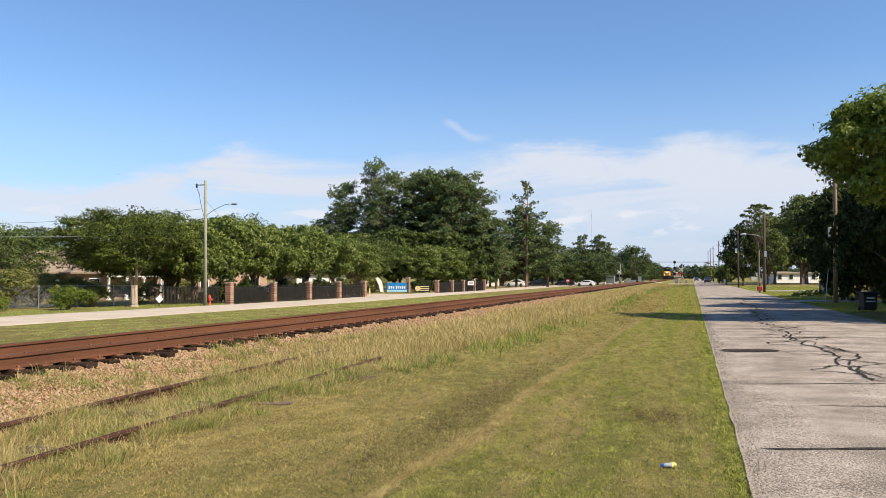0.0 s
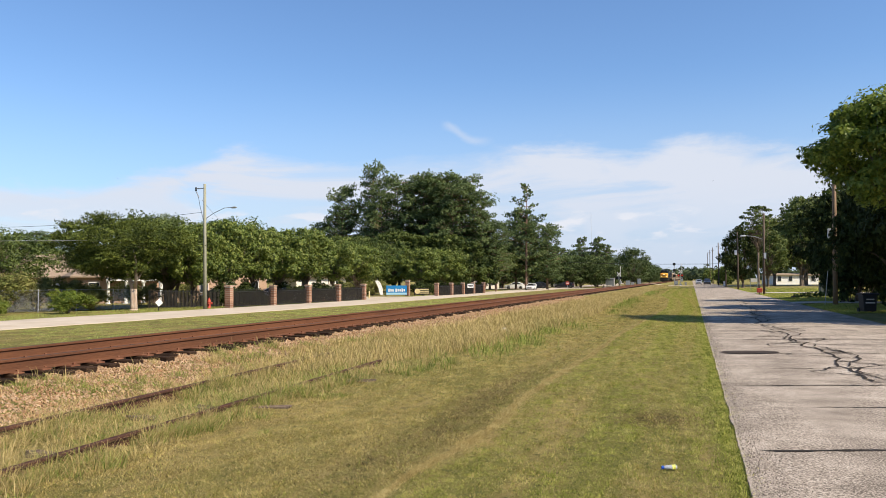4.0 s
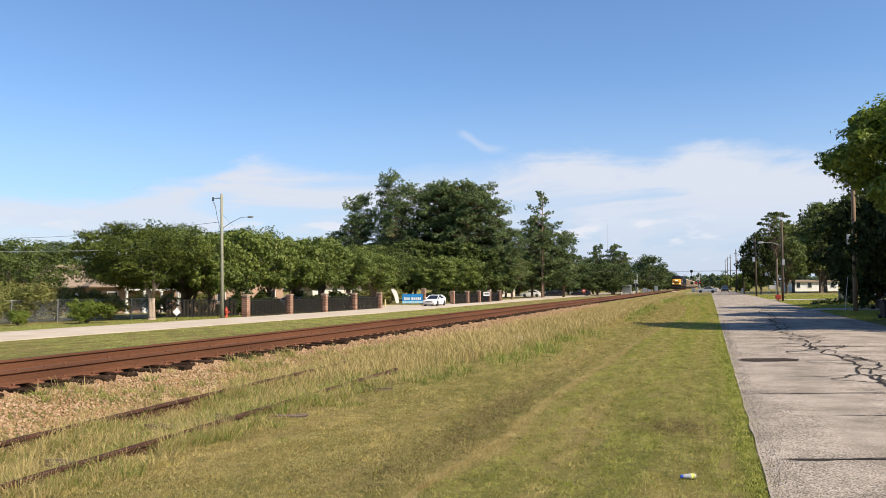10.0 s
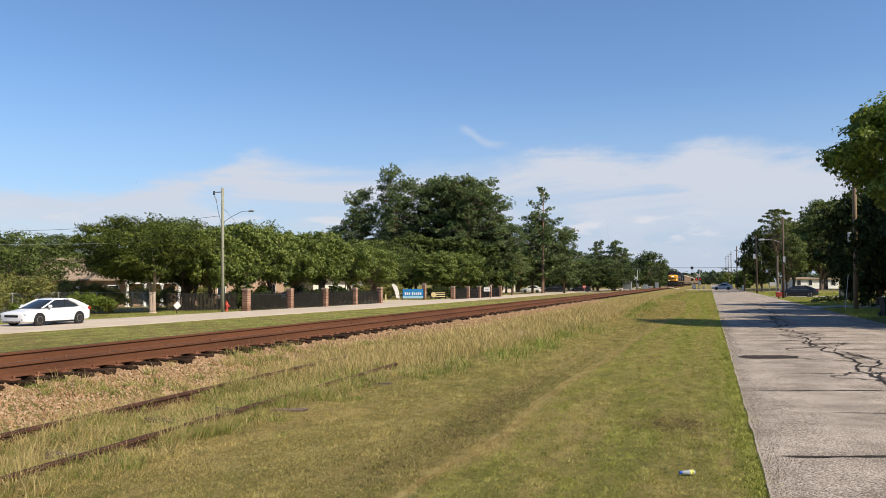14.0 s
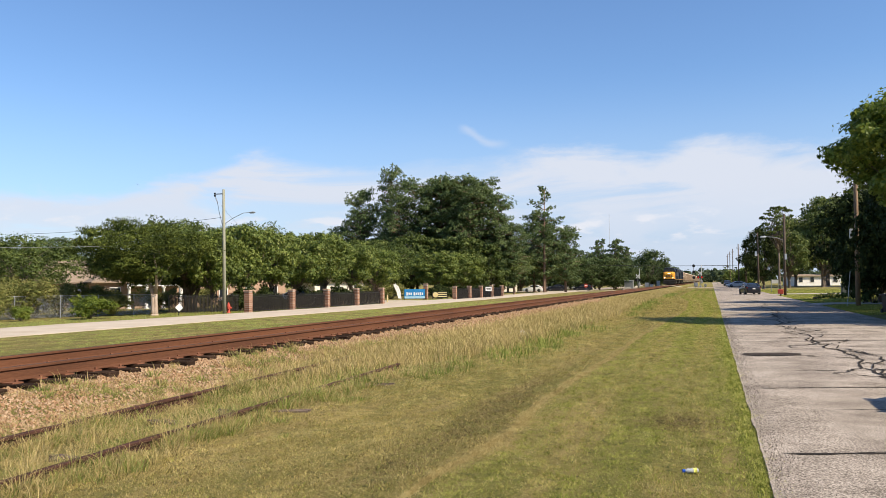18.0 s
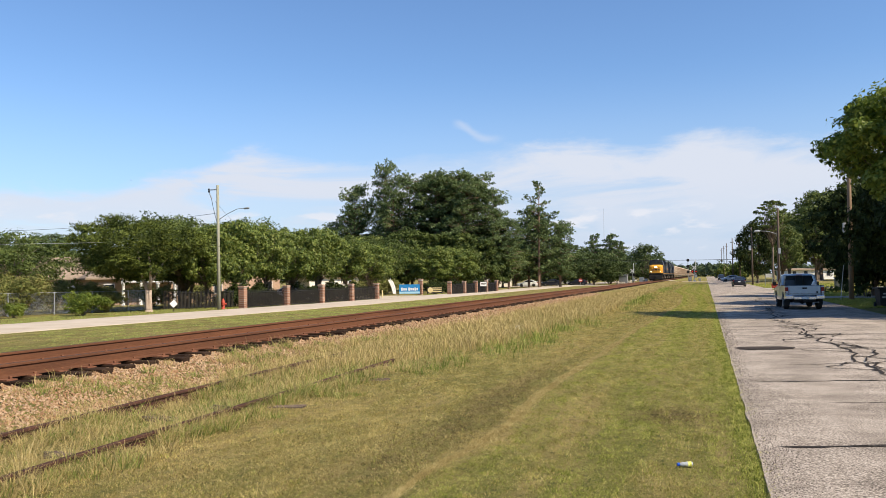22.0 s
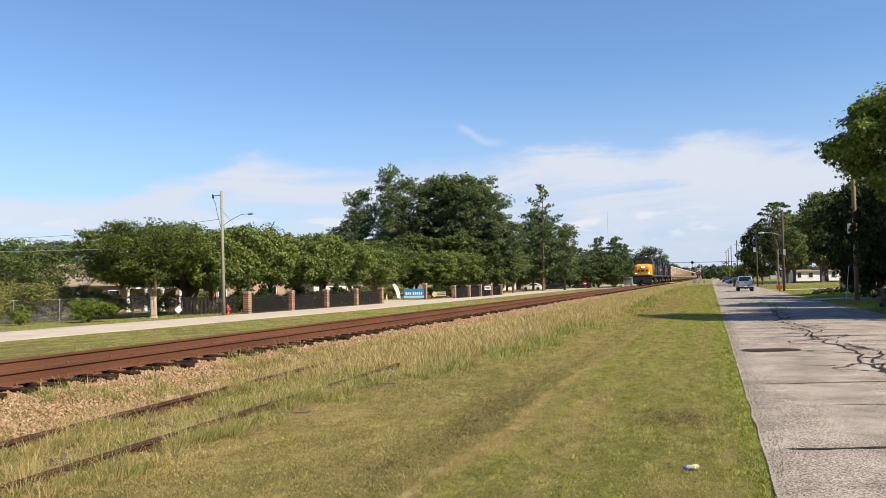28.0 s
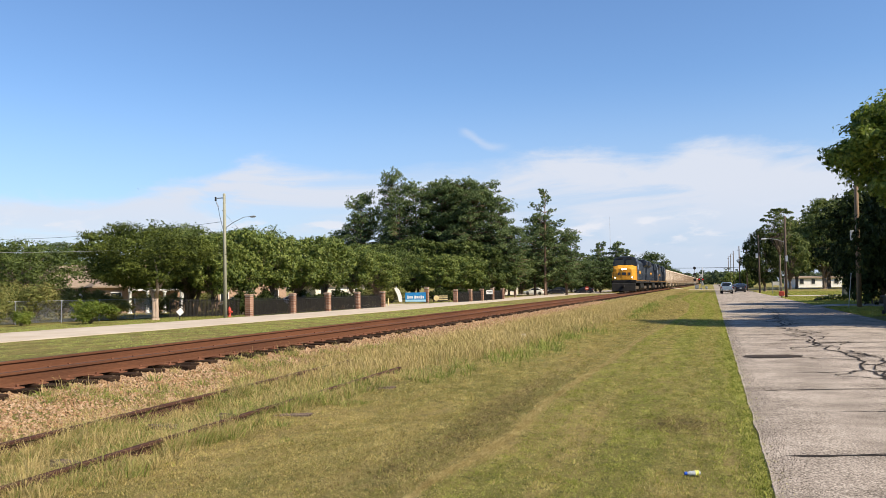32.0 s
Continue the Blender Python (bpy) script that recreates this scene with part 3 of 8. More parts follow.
for x, y in ((1.4, 27.2), (1.75, 24.4), (1.35, 30.5), (2.0, 35.5), (4.6, 14.0), (4.3, 19.5), (4.9, 24.2)):
    ribbon(g, wander((x, y), (x + 0.55, y + 0.3), 7, 0.03), 0.07, 0.014)
seal_top(g, "web of black tar over the middle crack")
g = Geo()
ribbon(g, [(0.66, 19.12), (0.8, 19.25), (1.2, 19.34), (1.6, 19.42), (1.85, 19.4)], 0.62, 0.016, 0.12)
tagged(part("tar_patch", g, PATCH, road), "dark asphalt repair patch")

# railway
track = tagged(part("railway_track", grid_mesh("ballast_bed", np.linspace(TRACK_X - 3.2, TRACK_X + 3.2, 33), np.unique(np.concatenate([np.linspace(-30, 60, 200), np.linspace(60, 900, 120)])),
               lambda x, y: np.interp(np.abs(x - TRACK_X), [0, 1.2, 1.4, 1.8, 2.4, 3.2], [0.335, 0.33, 0.265, 0.20, 0.105, 0.0]) + 0.008 * np.sin(x * 9 + y * 7)), BALLAST_BED), "railway track on tan stone ballast with rusty rails", "railway track", kind="structure")


def rail_profile(x, base, hgt):
    s = hgt / 0.185
    pts = [(-0.075, 0), (0.075, 0), (0.075, 0.012), (0.012, 0.035), (0.010, 0.138), (0.036, 0.150), (0.036, 0.178), (0.028, 0.185), (-0.028, 0.185), (-0.036, 0.178), (-0.036, 0.150), (-0.010, 0.138), (-0.012, 0.035), (-0.075, 0.012)]
    return [(x + a, base + b * s) for a, b in pts]


def rail_run(x, base, hgt, ys, skew=0.0):
    secs = []
    for y in ys:
        dx = skew * y
        secs.append([(p[0] + dx, y, p[1]) for p in rail_profile(x, base, hgt)])
    return Geo().loft(secs)


for side in (-1, 1):
    x = TRACK_X + side * 0.7525
    r = part("rail", rail_run(x, RAIL_Z - 0.185, 0.185, [-30, 0, 40, 120, 300, 900]), RAIL, track, "rusty steel rail")
    part("rail_head", Geo().box(x - 0.027, x + 0.027, -30, 900, RAIL_Z - 0.002, RAIL_Z + 0.003), RAIL_TOP, r, "worn bright running surface")

# the disused siding, sunk in the weeds
siding = thing("disused_siding", pose(0, 0, 0), "rusty disused siding rails half buried in weeds", "railway track", kind="structure")
ys = list(np.linspace(-6, 26, 33))
part("rail", rail_run(-6.30, 0.050, 0.16, ys[:22], -0.048), OLD_RAIL, siding)
part("rail", rail_run(-5.01, 0.025, 0.165, ys[:21], -0.04), OLD_RAIL, siding)
for x, y, a, ln in ((-4.98, 11.6, 12, 0.75), (-4.98, 9.0, 20, 0.6), (-5.45, 8.6, 8, 0.9), (-5.3, 11.0, 10, 0.6), (-6.4, 14.2, 8, 1.0), (-5.5, 6.0, 4, 0.7), (-5.9, 7.9, 6, 0.8)):
    g = Geo()
    for k in range(4):
        o = k * 0.05 - 0.1
        e = ln / 2 * (0.75 + 0.25 * rng.random())
        g.box(-e, e * (0.6 + 0.4 * rng.random()), o, o + 0.03 + 0.014 * rng.random(), -0.1, 0.0 + 0.035 * rng.random())
    part("rotten_tie", mesh_from("rotten_tie", g, 0.006), ROTTEN, siding, "split grey-brown rotten tie", at=pose(x, y, float(ground_z(x, y)) - 0.006, rng.normal(0, 3), rng.normal(0, 4), a))

# ---- trees and shrubs ----
def leaf_cloud(lobes, per, size, seed, up=0.3, shell=0.8, narrow=0.8, clump=9, tuft=0.30, sweep=0.0, fill=0.10, under=0.45):
    """Many small leaves in tufts on the given lobes (x, y, z, rx, ry, rz), with a few larger ones inside them.
    sweep: how far leaves point outwards; under: the share of tufts missing from a lobe's underside."""
    r = np.random.default_rng(seed)
    L = np.array(lobes, dtype=float)
    vol = (L[:, 3] * L[:, 4] * L[:, 5]) ** (2 / 3)
    n = np.maximum(3, (per * (1 - fill) / clump * vol / vol.sum()).astype(int))
    at = np.repeat(np.arange(len(L)), n)
    q = r.normal(size=(len(at), 3))
    q /= np.linalg.norm(q, axis=1)[:, None]
    low = (q[:, 2] < -0.15) & (r.random(len(at)) < under)
    q[low, 2] *= -1
    rad = (shell + (1 - shell) * r.random(len(at))) * (1 + 0.09 * r.normal(size=len(at)))
    mid = L[at, :3] + q * L[at, 3:] * rad[:, None]
    wide = tuft * L[at, 3:].mean(1) * (0.5 + 0.9 * r.random(len(at)))
    idx = np.repeat(np.arange(len(at)), clump)
    e = r.normal(size=(len(idx), 3))
    e /= np.linalg.norm(e, axis=1)[:, None]
    c = mid[idx] + e * (wide[idx] * r.random(len(idx)) ** 0.4)[:, None] * np.array([1, 1, 0.7])
    d = 0.8 * q[idx] + 0.6 * e
    nrm = d + r.normal(size=d.shape) * 0.32 + np.array([0, 0, up])
    out = sweep * (q[idx] + 0.5 * e + np.array([0, 0, 0.15]))
    s = size * (0.5 + r.random(len(idx)))
    # larger leaves inside the lobes close them to the light
    k = int(per * fill)
    fa = r.choice(len(L), k, p=vol / vol.sum())
    fq = r.normal(size=(k, 3))
    fq /= np.linalg.norm(fq, axis=1)[:, None]
    c = np.concatenate([c, L[fa, :3] + fq * L[fa, 3:] * (0.72 * r.random(k) ** 0.5)[:, None]])
    nrm = np.concatenate([nrm, fq + r.normal(size=fq.shape) * 0.5])
    out = np.concatenate([out, sweep * fq])
    s = np.concatenate([s, size * 1.8 * (0.7 + 0.6 * r.random(k))])[:, None]
    nrm /= np.linalg.norm(nrm, axis=1)[:, None]
    t = np.cross(nrm, r.normal(size=nrm.shape)) + out
    t /= np.linalg.norm(t, axis=1)[:, None] + 1e-9
    b = np.cross(nrm, t)
    v = np.stack([c - t * s * 0.45 - b * s * narrow * 0.5, c - t * s * 0.45 + b * s * narrow * 0.5, c + t * s * 0.6 - nrm * s * 0.08], 1).reshape(-1, 3)
    return v, np.arange(len(c) * 3).reshape(-1, 3)


def budded(lobes, rnd, count=5, share=0.5):
    """Smaller lobes on the upper and outer sides of each lobe, so that the outline breaks up at two sizes."""
    out = []
    for x, y, z, a, b, c in lobes:
        for k in range(count):
            th, u = rnd.uniform(0, 6.283), rnd.uniform(-0.35, 0.95)
            w = math.sqrt(1 - u * u) * 0.78
            f = share * rnd.uniform(0.75, 1.25)
            out.append((x + a * w * math.cos(th), y + b * w * math.sin(th), z + c * 0.8 * u, a * f, b * f, c * f * 1.1))
    return out


def limb(g, a, b, r0, r1, rnd, bend=0.12, n=6, seg=4):
    a, b = Vector(a), Vector(b)
    ln = (b - a).length
    pts, rad = [], []
    off = Vector((rnd.uniform(-1, 1), rnd.uniform(-1, 1), rnd.uniform(-0.3, 1))) * ln * bend
    for k in range(seg + 1):
        s = k / seg
        pts.append(a + (b - a) * s + off * math.sin(s * math.pi))
        rad.append(r0 + (r1 - r0) * s)
    g.tube(pts, rad, n)


def tree(name, h, spread, clear, bark, leaf, seed, label, leaves=9000, size=0.28, lobes=18, girth=0.16, stems=1, flat=0.75, lobe_r=0.3, top_bias=0.0, low=0.0, narrow=0.8, sweep=0.0, tuft=0.34, shift=(0, 0), every=1, buds=5, under=0.45):
    """A broad tree: trunk, limbs and a crown of leafy lobes. clear: height of the lowest leaves."""
    rnd = random.Random(seed)
    base = thing(name, pose(0, 0, 0), label, "tree")
    g = Geo()
    mid = (clear + h) / 2
    half = (h - clear) / 2
    cl = []
    for k in range(lobes):
        a = k * 2.39996 + rnd.uniform(-0.4, 0.4)
        u = (k + 0.5) / lobes * 2 - 1
        u = max(-0.95, min(0.95, u + rnd.uniform(-0.12, 0.12) + top_bias))
        ring = math.sqrt(max(0.05, 1 - u * u)) * spread * (0.62 + 0.3 * rnd.random())
        if u < 0:
            ring *= 1 + low
        lr = spread * lobe_r * rnd.uniform(0.75, 1.3)
        cl.append((shift[0] + ring * math.cos(a), shift[1] + ring * math.sin(a), mid + u * half * 0.82, lr * rnd.uniform(0.9, 1.25), lr * rnd.uniform(0.9, 1.25), lr * flat * rnd.uniform(0.8, 1.15)))
    cl.append((*shift, mid, spread * 0.5, spread * 0.5, half * 0.6))
    fork = clear * rnd.uniform(0.6, 0.85)
    for s in range(stems):
        ox, oy = (rnd.uniform(-0.3, 0.3), rnd.uniform(-0.3, 0.3)) if stems > 1 else (0, 0)
        tip = Vector((rnd.uniform(-0.2, 0.2) * spread + ox * 3, rnd.uniform(-0.2, 0.2) * spread + oy * 3, clear + half))
        limb(g, (ox, oy, -0.15), (ox * 1.6, oy * 1.6, fork), girth * 1.25 / stems ** 0.5, girth * 0.8 / stems ** 0.5, rnd, 0.04, 9)
        limb(g, (ox * 1.6, oy * 1.6, fork), tip, girth * 0.8 / stems ** 0.5, girth * 0.25, rnd, 0.08, 7)
        g.tube([(ox, oy, -0.2), (ox, oy, 0.12)], [girth * 1.9 / stems ** 0.5, girth * 1.25 / stems ** 0.5], 9)
    for x, y, z, *_ in cl[:-1:every]:
        s = rnd.random() * 0.5
        limb(g, (x * 0.05, y * 0.05, fork + (mid - fork) * s), (x * 0.9, y * 0.9, z), girth * 0.38, girth * 0.07, rnd, 0.14, 5, 3)
    part("trunk", mesh_from("trunk", g, smooth=True), bark, base)
    crown = cl[:-1] + budded(cl[:-1], rnd, buds) + cl[-1:]
    v, f = leaf_cloud(crown, leaves, size, seed + 100, narrow=narrow, sweep=sweep, tuft=tuft, under=under)
    part("crown", mesh_of("crown", v, f), leaf, base)
    return base


def pine(name, h, spread, clear, seed, label, leaves=7000, size=0.55, whorls=11, tiers=(6, 7, 8), puff=0.62, core=0.42):
    """A tall pine: bare lower trunk, uneven tiers of limbs with flat needle clumps."""
    rnd = random.Random(seed)
    base = thing(name, pose(0, 0, 0), label, "tree")
    g = Geo()
    lean = Vector((rnd.uniform(-0.4, 0.4), rnd.uniform(-0.4, 0.4), 0))
    g.tube([(0, 0, -0.3), (0, 0, 0.4), lean * 0.4 + Vector((0, 0, h * 0.45)), lean + Vector((0, 0, h * 0.97))], [0.42, 0.33, 0.25, 0.06], 8)
    cl = []
    for k in range(whorls):
        s = k / (whorls - 1)
        z = clear + (h - clear) * s
        reach = spread * (0.74 + 0.3 * math.sin(math.pi * s)) * (1 - 0.22 * s ** 4)
        for j in range(rnd.choice(tiers)):
            a = rnd.uniform(0, 6.283)
            rr = reach * rnd.uniform(0.45, 1.05)
            p = Vector((rr * math.cos(a), rr * math.sin(a), z + rnd.uniform(-0.3, 0.9)))
            limb(g, lean * s + Vector((0, 0, z - 0.6)), p, 0.10, 0.03, rnd, 0.08, 4, 2)
            q = spread * rnd.uniform(0.16, 0.27)
            cl.append((p.x, p.y, p.z, q, q, q * puff * rnd.uniform(0.8, 1.15)))
            for turn in range(2):
                b = rnd.uniform(0, 6.283)
                cl.append((p.x + q * 0.9 * math.cos(b), p.y + q * 0.9 * math.sin(b), p.z + rnd.uniform(-0.2, 0.5) * q, q * 0.6, q * 0.6, q * 0.5))
            if rnd.random() < 0.7:
                cl.append((p.x * 0.55, p.y * 0.55, p.z - 0.2, q * 0.7, q * 0.7, q * 0.5))
        if core:
            cl.append((lean.x * s, lean.y * s, z, reach * core, reach * core, (h - clear) / whorls * 0.9))
    cl.append((lean.x, lean.y, h - 0.6, spread * 0.28, spread * 0.28, 0.9))
    part("trunk", mesh_from("trunk", g, smooth=True), PINE_BARK, base)
    v, f = leaf_cloud(cl, leaves, size, seed + 300, up=0.55, shell=0.82, narrow=0.5, clump=16, tuft=0.32, sweep=0.5, fill=0.07, under=0.7)
    part("crown", mesh_of("crown", v, f), NEEDLE, base)
    return base


def shrub(name, h, spread, leaf, seed, label, leaves=2500, size=0.12, category="shrub", lobes=9):
    rnd = random.Random(seed)
    base = thing(name, pose(0, 0, 0), label, category)
    g = Geo()
    cl = []
    for k in range(lobes):
        a, rr = rnd.uniform(0, 6.283), spread * rnd.uniform(0.1, 0.68)
        q = spread * rnd.uniform(0.3, 0.48)
        z = rnd.uniform(0.20, 0.8) * h * (1 - 0.3 * rr / spread)
        cl.append((rr * math.cos(a), rr * math.sin(a), z, q, q, min(z, q * 0.9)))
        limb(g, (rr * 0.1, 0, -0.1), cl[-1][:3], 0.03, 0.01, rnd, 0.1, 5, 3)
    part("stem", mesh_from("stem", g), BARK, base)
    v, f = leaf_cloud(cl + budded(cl, rnd, 4), leaves, size, seed + 500, shell=0.6)
    part("foliage", mesh_of("foliage", v, f), leaf, base)
    return base


def placed(m, x, y, sx, sz, rot, z=None):
    z = float(ground_z(x, y)) if z is None else z
    return Matrix.Translation((x, y, z)) @ Matrix.Rotation(rot, 4, "Z") @ Matrix.Diagonal((sx, sx, sz, 1))


def plant(kinds, spots, group):
    """First spots take the kinds as built, the others take copies. Spots: kind, x, y, width scale, height scale."""
    used = set()
    for i, (k, x, y, sx, sz) in enumerate(spots):
        m = placed(None, x, y, sx, sz, i * 1.37)
        if k in used:
            ob = copy_thing(kinds[k], m)
            ob.matrix_basis = m
        else:
            ob = kinds[k]
            ob.matrix_basis = m
            used.add(k)
        tagged(ob, group=group)


# clipped round trees behind the iron fence
row = [tree("street_tree", 7.4, 3.1, 1.9, BARK, LEAF_A, 11 + k, "round-headed green street tree behind the iron fence", 26000, 0.15, 34, 0.13, 3, 0.85, 0.25) for k in range(3)]
plant(row, [(0, -40.6, 63.5, 1.0, 1.04), (1, -40.4, 68.5, 0.95, 1.02), (2, -40.8, 74.0, 1.05, 1.02), (0, -40.5, 80.0, 1.0, 1.08), (1, -40.6, 87.0, 1.0, 0.98), (2, -40.5, 94.0, 1.05, 0.93), (1, -40.7, 118, 1.25, 0.96),
            (0, -40.8, 131, 1.2, 1.0), (2, -40.6, 144, 1.2, 1.0), (1, -40.4, 158, 1.1, 0.9), (0, -40.6, 59.0, 0.8, 0.95)], "row of street trees")
# the wide dark tree with the pale trunk, and its neighbour
cyp = [tree("cedar_tree", 7.6, 5.0, 2.2, PALE_BARK, LEAF_C, 31, "wide dark-green cedar with a pale peeling trunk", 64000, 0.18, 60, 0.21, 2, 0.55, 0.2, low=-0.30, narrow=0.4, sweep=1.0, shift=(-1.6, 0.2), every=16),
       tree("cedar_tree", 7.6, 4.2, 2.0, BARK, LEAF_C, 32, "wide dark-green cedar with several dark stems", 42000, 0.18, 50, 0.30, 3, 0.55, 0.2, low=-0.25, narrow=0.4, sweep=1.0)]
plant(cyp, [(0, -40.4, 51.4, 1.14, 0.94), (1, -43.6, 60.0, 1.15, 0.92)], "cedars by the road")
# trees behind the houses
back = [tree("background_tree", 10.0, 4.6, 2.4, BARK, LEAF_B, 41 + k, "dark green leafy tree behind the houses", 16000, 0.17, 26, 0.22, 1, 0.75, 0.32) for k in range(2)]
plant(back, [(0, -61, 83, 1, 1.02), (1, -66, 86, 1, 1.1), (0, -60, 90, 1, 0.98), (1, -60, 98, 1, 1.1), (0, -58, 106, 1, 0.95), (1, -58, 118, 1, 0.9), (0, -55, 53, 0.85, 0.66), (1, -60.5, 58.5, 0.8, 0.66), (1, -72, 64.5, 0.9, 0.7), (0, -66, 56, 0.9, 0.68),
             (0, -88, 84, 1.3, 0.72), (1, -84, 92, 1.3, 0.7), (0, -75, 98, 1.2, 0.8), (1, -80, 112, 1.2, 0.85), (0, -70, 45, 1, 0.8), (1, -64, 47, 1, 0.7), (0, -90, 70, 1.4, 0.7),
             (1, -52, 128, 1.1, 0.9), (0, -58, 133, 1.2, 0.9), (1, -42, 164, 1.1, 0.95), (0, -41, 172, 1.1, 1.0), (1, -66, 130, 1.2, 0.85), (0, -44, 178, 1.1, 1.1)], "trees behind the houses")
# the pine grove
pines = [pine("pine_tree", 24.0, 5.6, 5.0, 51 + k, "tall dark pine in the grove behind the fence", 46000, 0.28, 16, (7, 8, 9), 0.66, 0.3) for k in range(3)]
plant(pines, [(0, -66.0, 146, 0.74, 0.83), (1, -70.2, 146, 0.66, 0.56), (2, -58.9, 145, 0.60, 0.99), (1, -54.4, 147, 0.86, 0.90), (0, -49.0, 146, 1.0, 0.89), (2, -44.8, 146, 1.0, 0.89), (1, -41.2, 147, 0.86, 0.88), (0, -37.6, 145, 0.74, 0.74),
              (1, -61.8, 150, 0.62, 0.66), (2, -51.0, 152, 1.0, 0.91), (1, -46.8, 152, 1.0, 0.90), (1, -67.6, 151, 0.7, 0.7), (2, -56.6, 143, 0.62, 0.78), (1, -42.2, 143, 0.8, 0.8), (0, -34.9, 146, 0.62, 0.52), (2, -95, 97, 0.55, 0.39), (1, -95, 101.5, 0.55, 0.39)], "pine grove")
under = [tree("grove_tree", 12.0, 4.4, 0.8, BARK, LEAF_B, 56 + k, "dark leafy tree at the foot of the grove", 14000, 0.28, 30, 0.22, 1, 0.75, 0.27, low=0.15) for k in range(2)]
plant(under, [(0, -68.5, 140, 1.0, 0.85), (1, -62.5, 139, 1.0, 0.92), (0, -57.0, 138, 1.0, 0.94), (1, -52.0, 138, 1.0, 0.97), (0, -47.0, 139, 1.0, 0.94), (1, -42.5, 140, 1.0, 0.92), (0, -39.0, 142, 0.85, 0.81), (1, -36.8, 145, 0.7, 0.63), (0, -44.0, 152, 1.1, 1.1), (1, -51, 153, 1.1, 1.15)], "grove undergrowth")
lone = [pine("pine_tree", 16.0, 5.6, 3.4, 61, "tall pine with a straight trunk beside the far road", 22000, 0.36, 12), pine("pine_tree", 22.0, 3.6, 14.0, 62, "thin half-bare pine with a ragged top", 3400, 0.3, 8, (3, 4, 4), 0.6, 0)]
plant(lone, [(0, -34.6, 174, 1.0, 1.0), (1, -34.4, 172, 0.9, 1.0), (0, -38.5, 181, 0.9, 0.9), (0, -30.6, 177, 0.84, 0.84)], "pines by the far road")
far = [tree("far_tree", 11.0, 5.0, 0.6, BARK, LEAF_G, 71 + k, "dark tree near the level crossing", 13000, 0.26, 28, 0.25, 1, 0.75, 0.32, low=0.15) for k in range(2)]
plant(far, [(0, -41, 205, 1.1, 0.95), (1, -36, 208, 1.05, 0.85), (0, -31.5, 212, 1.0, 0.80), (1, -28, 214, 0.9, 0.76), (0, -24.5, 216, 0.8, 0.74), (1, -21.0, 221, 0.7, 0.64), (0, -15.8, 229, 0.85, 0.98), (1, -32.5, 238, 1.2, 1.0), (0, -27, 245, 1.1, 0.95), (1, -22, 262, 1.0, 0.9), (0, -18.5, 290, 0.9, 0.85), (1, -18.5, 322, 1.0, 0.9),
            (1, -46, 200, 1.2, 1.1), (0, -50, 215, 1.3, 1.1), (1, -40, 240, 1.3, 1.1), (0, -18.5, 380, 1.1, 0.8), (1, -20, 430, 1.2, 0.8)], "trees by the crossing")
tops = [pine("pine_tree", 13.0, 3.4, 4.0, 66, "puffy dark pine above the trees at the crossing", 9000, 0.36, 8, (4, 5, 6))]
plant(tops, [(0, -30.2, 229, 0.75, 1.0), (0, -25.4, 229, 0.95, 1.0), (0, -22.8, 231, 0.8, 0.86)], "pines at the crossing")
# the near tree at the roadside and its neighbours
maple = tree("roadside_tree", 8.7, 3.2, 4.1, BARK, LEAF_D, 81, "leafy bright green roadside tree over the road", 52000, 0.13, 44, 0.17, 1, 0.8, 0.24)
maple.matrix_basis = placed(None, 8.0, 33.6, 1.0, 1.0, 0.4)
tagged(maple, group="roadside trees")
side = [tree("roadside_tree", 7.5, 3.4, 0.7, BARK, LEAF_E, 84, "dense dark roadside tree with low branches, shade darkening its leaf colour", 22000, 0.18, 30, 0.22, 1, 0.8, 0.33, low=0.25),
        tree("roadside_tree", 11.3, 4.6, 2.3, BARK, LEAF_F, 86, "spreading oak on the lawn with an uneven crown", 17000, 0.26, 34, 0.34, 2, 0.75, 0.28, low=0.2),
        tree("roadside_tree", 13.4, 2.8, 7.0, BARK, LEAF_F, 87, "thin tree with a sparse open crown", 4200, 0.20, 46, 0.16, 1, 0.45, 0.15, top_bias=0.25, buds=2)]
plant(side, [(0, 11.2, 63, 1.0, 1.15), (0, 9.9, 61, 0.52, 0.84), (0, 11.9, 50.0, 0.74, 1.2), (0, 10.9, 47.0, 0.85, 1.25), (0, 15.6, 70, 1.0, 1.25), (0, 11.6, 39.5, 0.9, 1.2), (1, 22.0, 182, 1.25, 1.38), (1, 17.0, 187, 1.05, 1.3), (2, 10.0, 134, 1.05, 1.0), (1, 31, 188, 1.6, 1.7),
             (1, 38, 205, 1.9, 1.7), (0, 16.5, 55, 1.2, 1.35), (0, 15.5, 38, 1.1, 1.45), (1, 25.5, 205, 1.4, 1.85), (1, 14.6, 172, 0.8, 1.0), (0, 11.5, 34.5, 0.9, 1.2), (0, 8.9, 155, 0.98, 1.48), (1, 30, 240, 1.9, 1.5), (1, 22, 248, 1.7, 1.4)], "roadside trees")
bushy = [shrub("bush", 5.6, 4.0, LEAF_A, 91, "rounded green bush by the far street", 5000, 0.4, "bush"), shrub("bush", 3.0, 1.9, SCRUB, 92, "tangled olive-brown scrub at the wire fence", 9000, 0.10, "bush"),
         shrub("bush", 1.75, 1.25, LEAF_D, 93, "low bright green bush by the road", 9000, 0.075, "bush")]
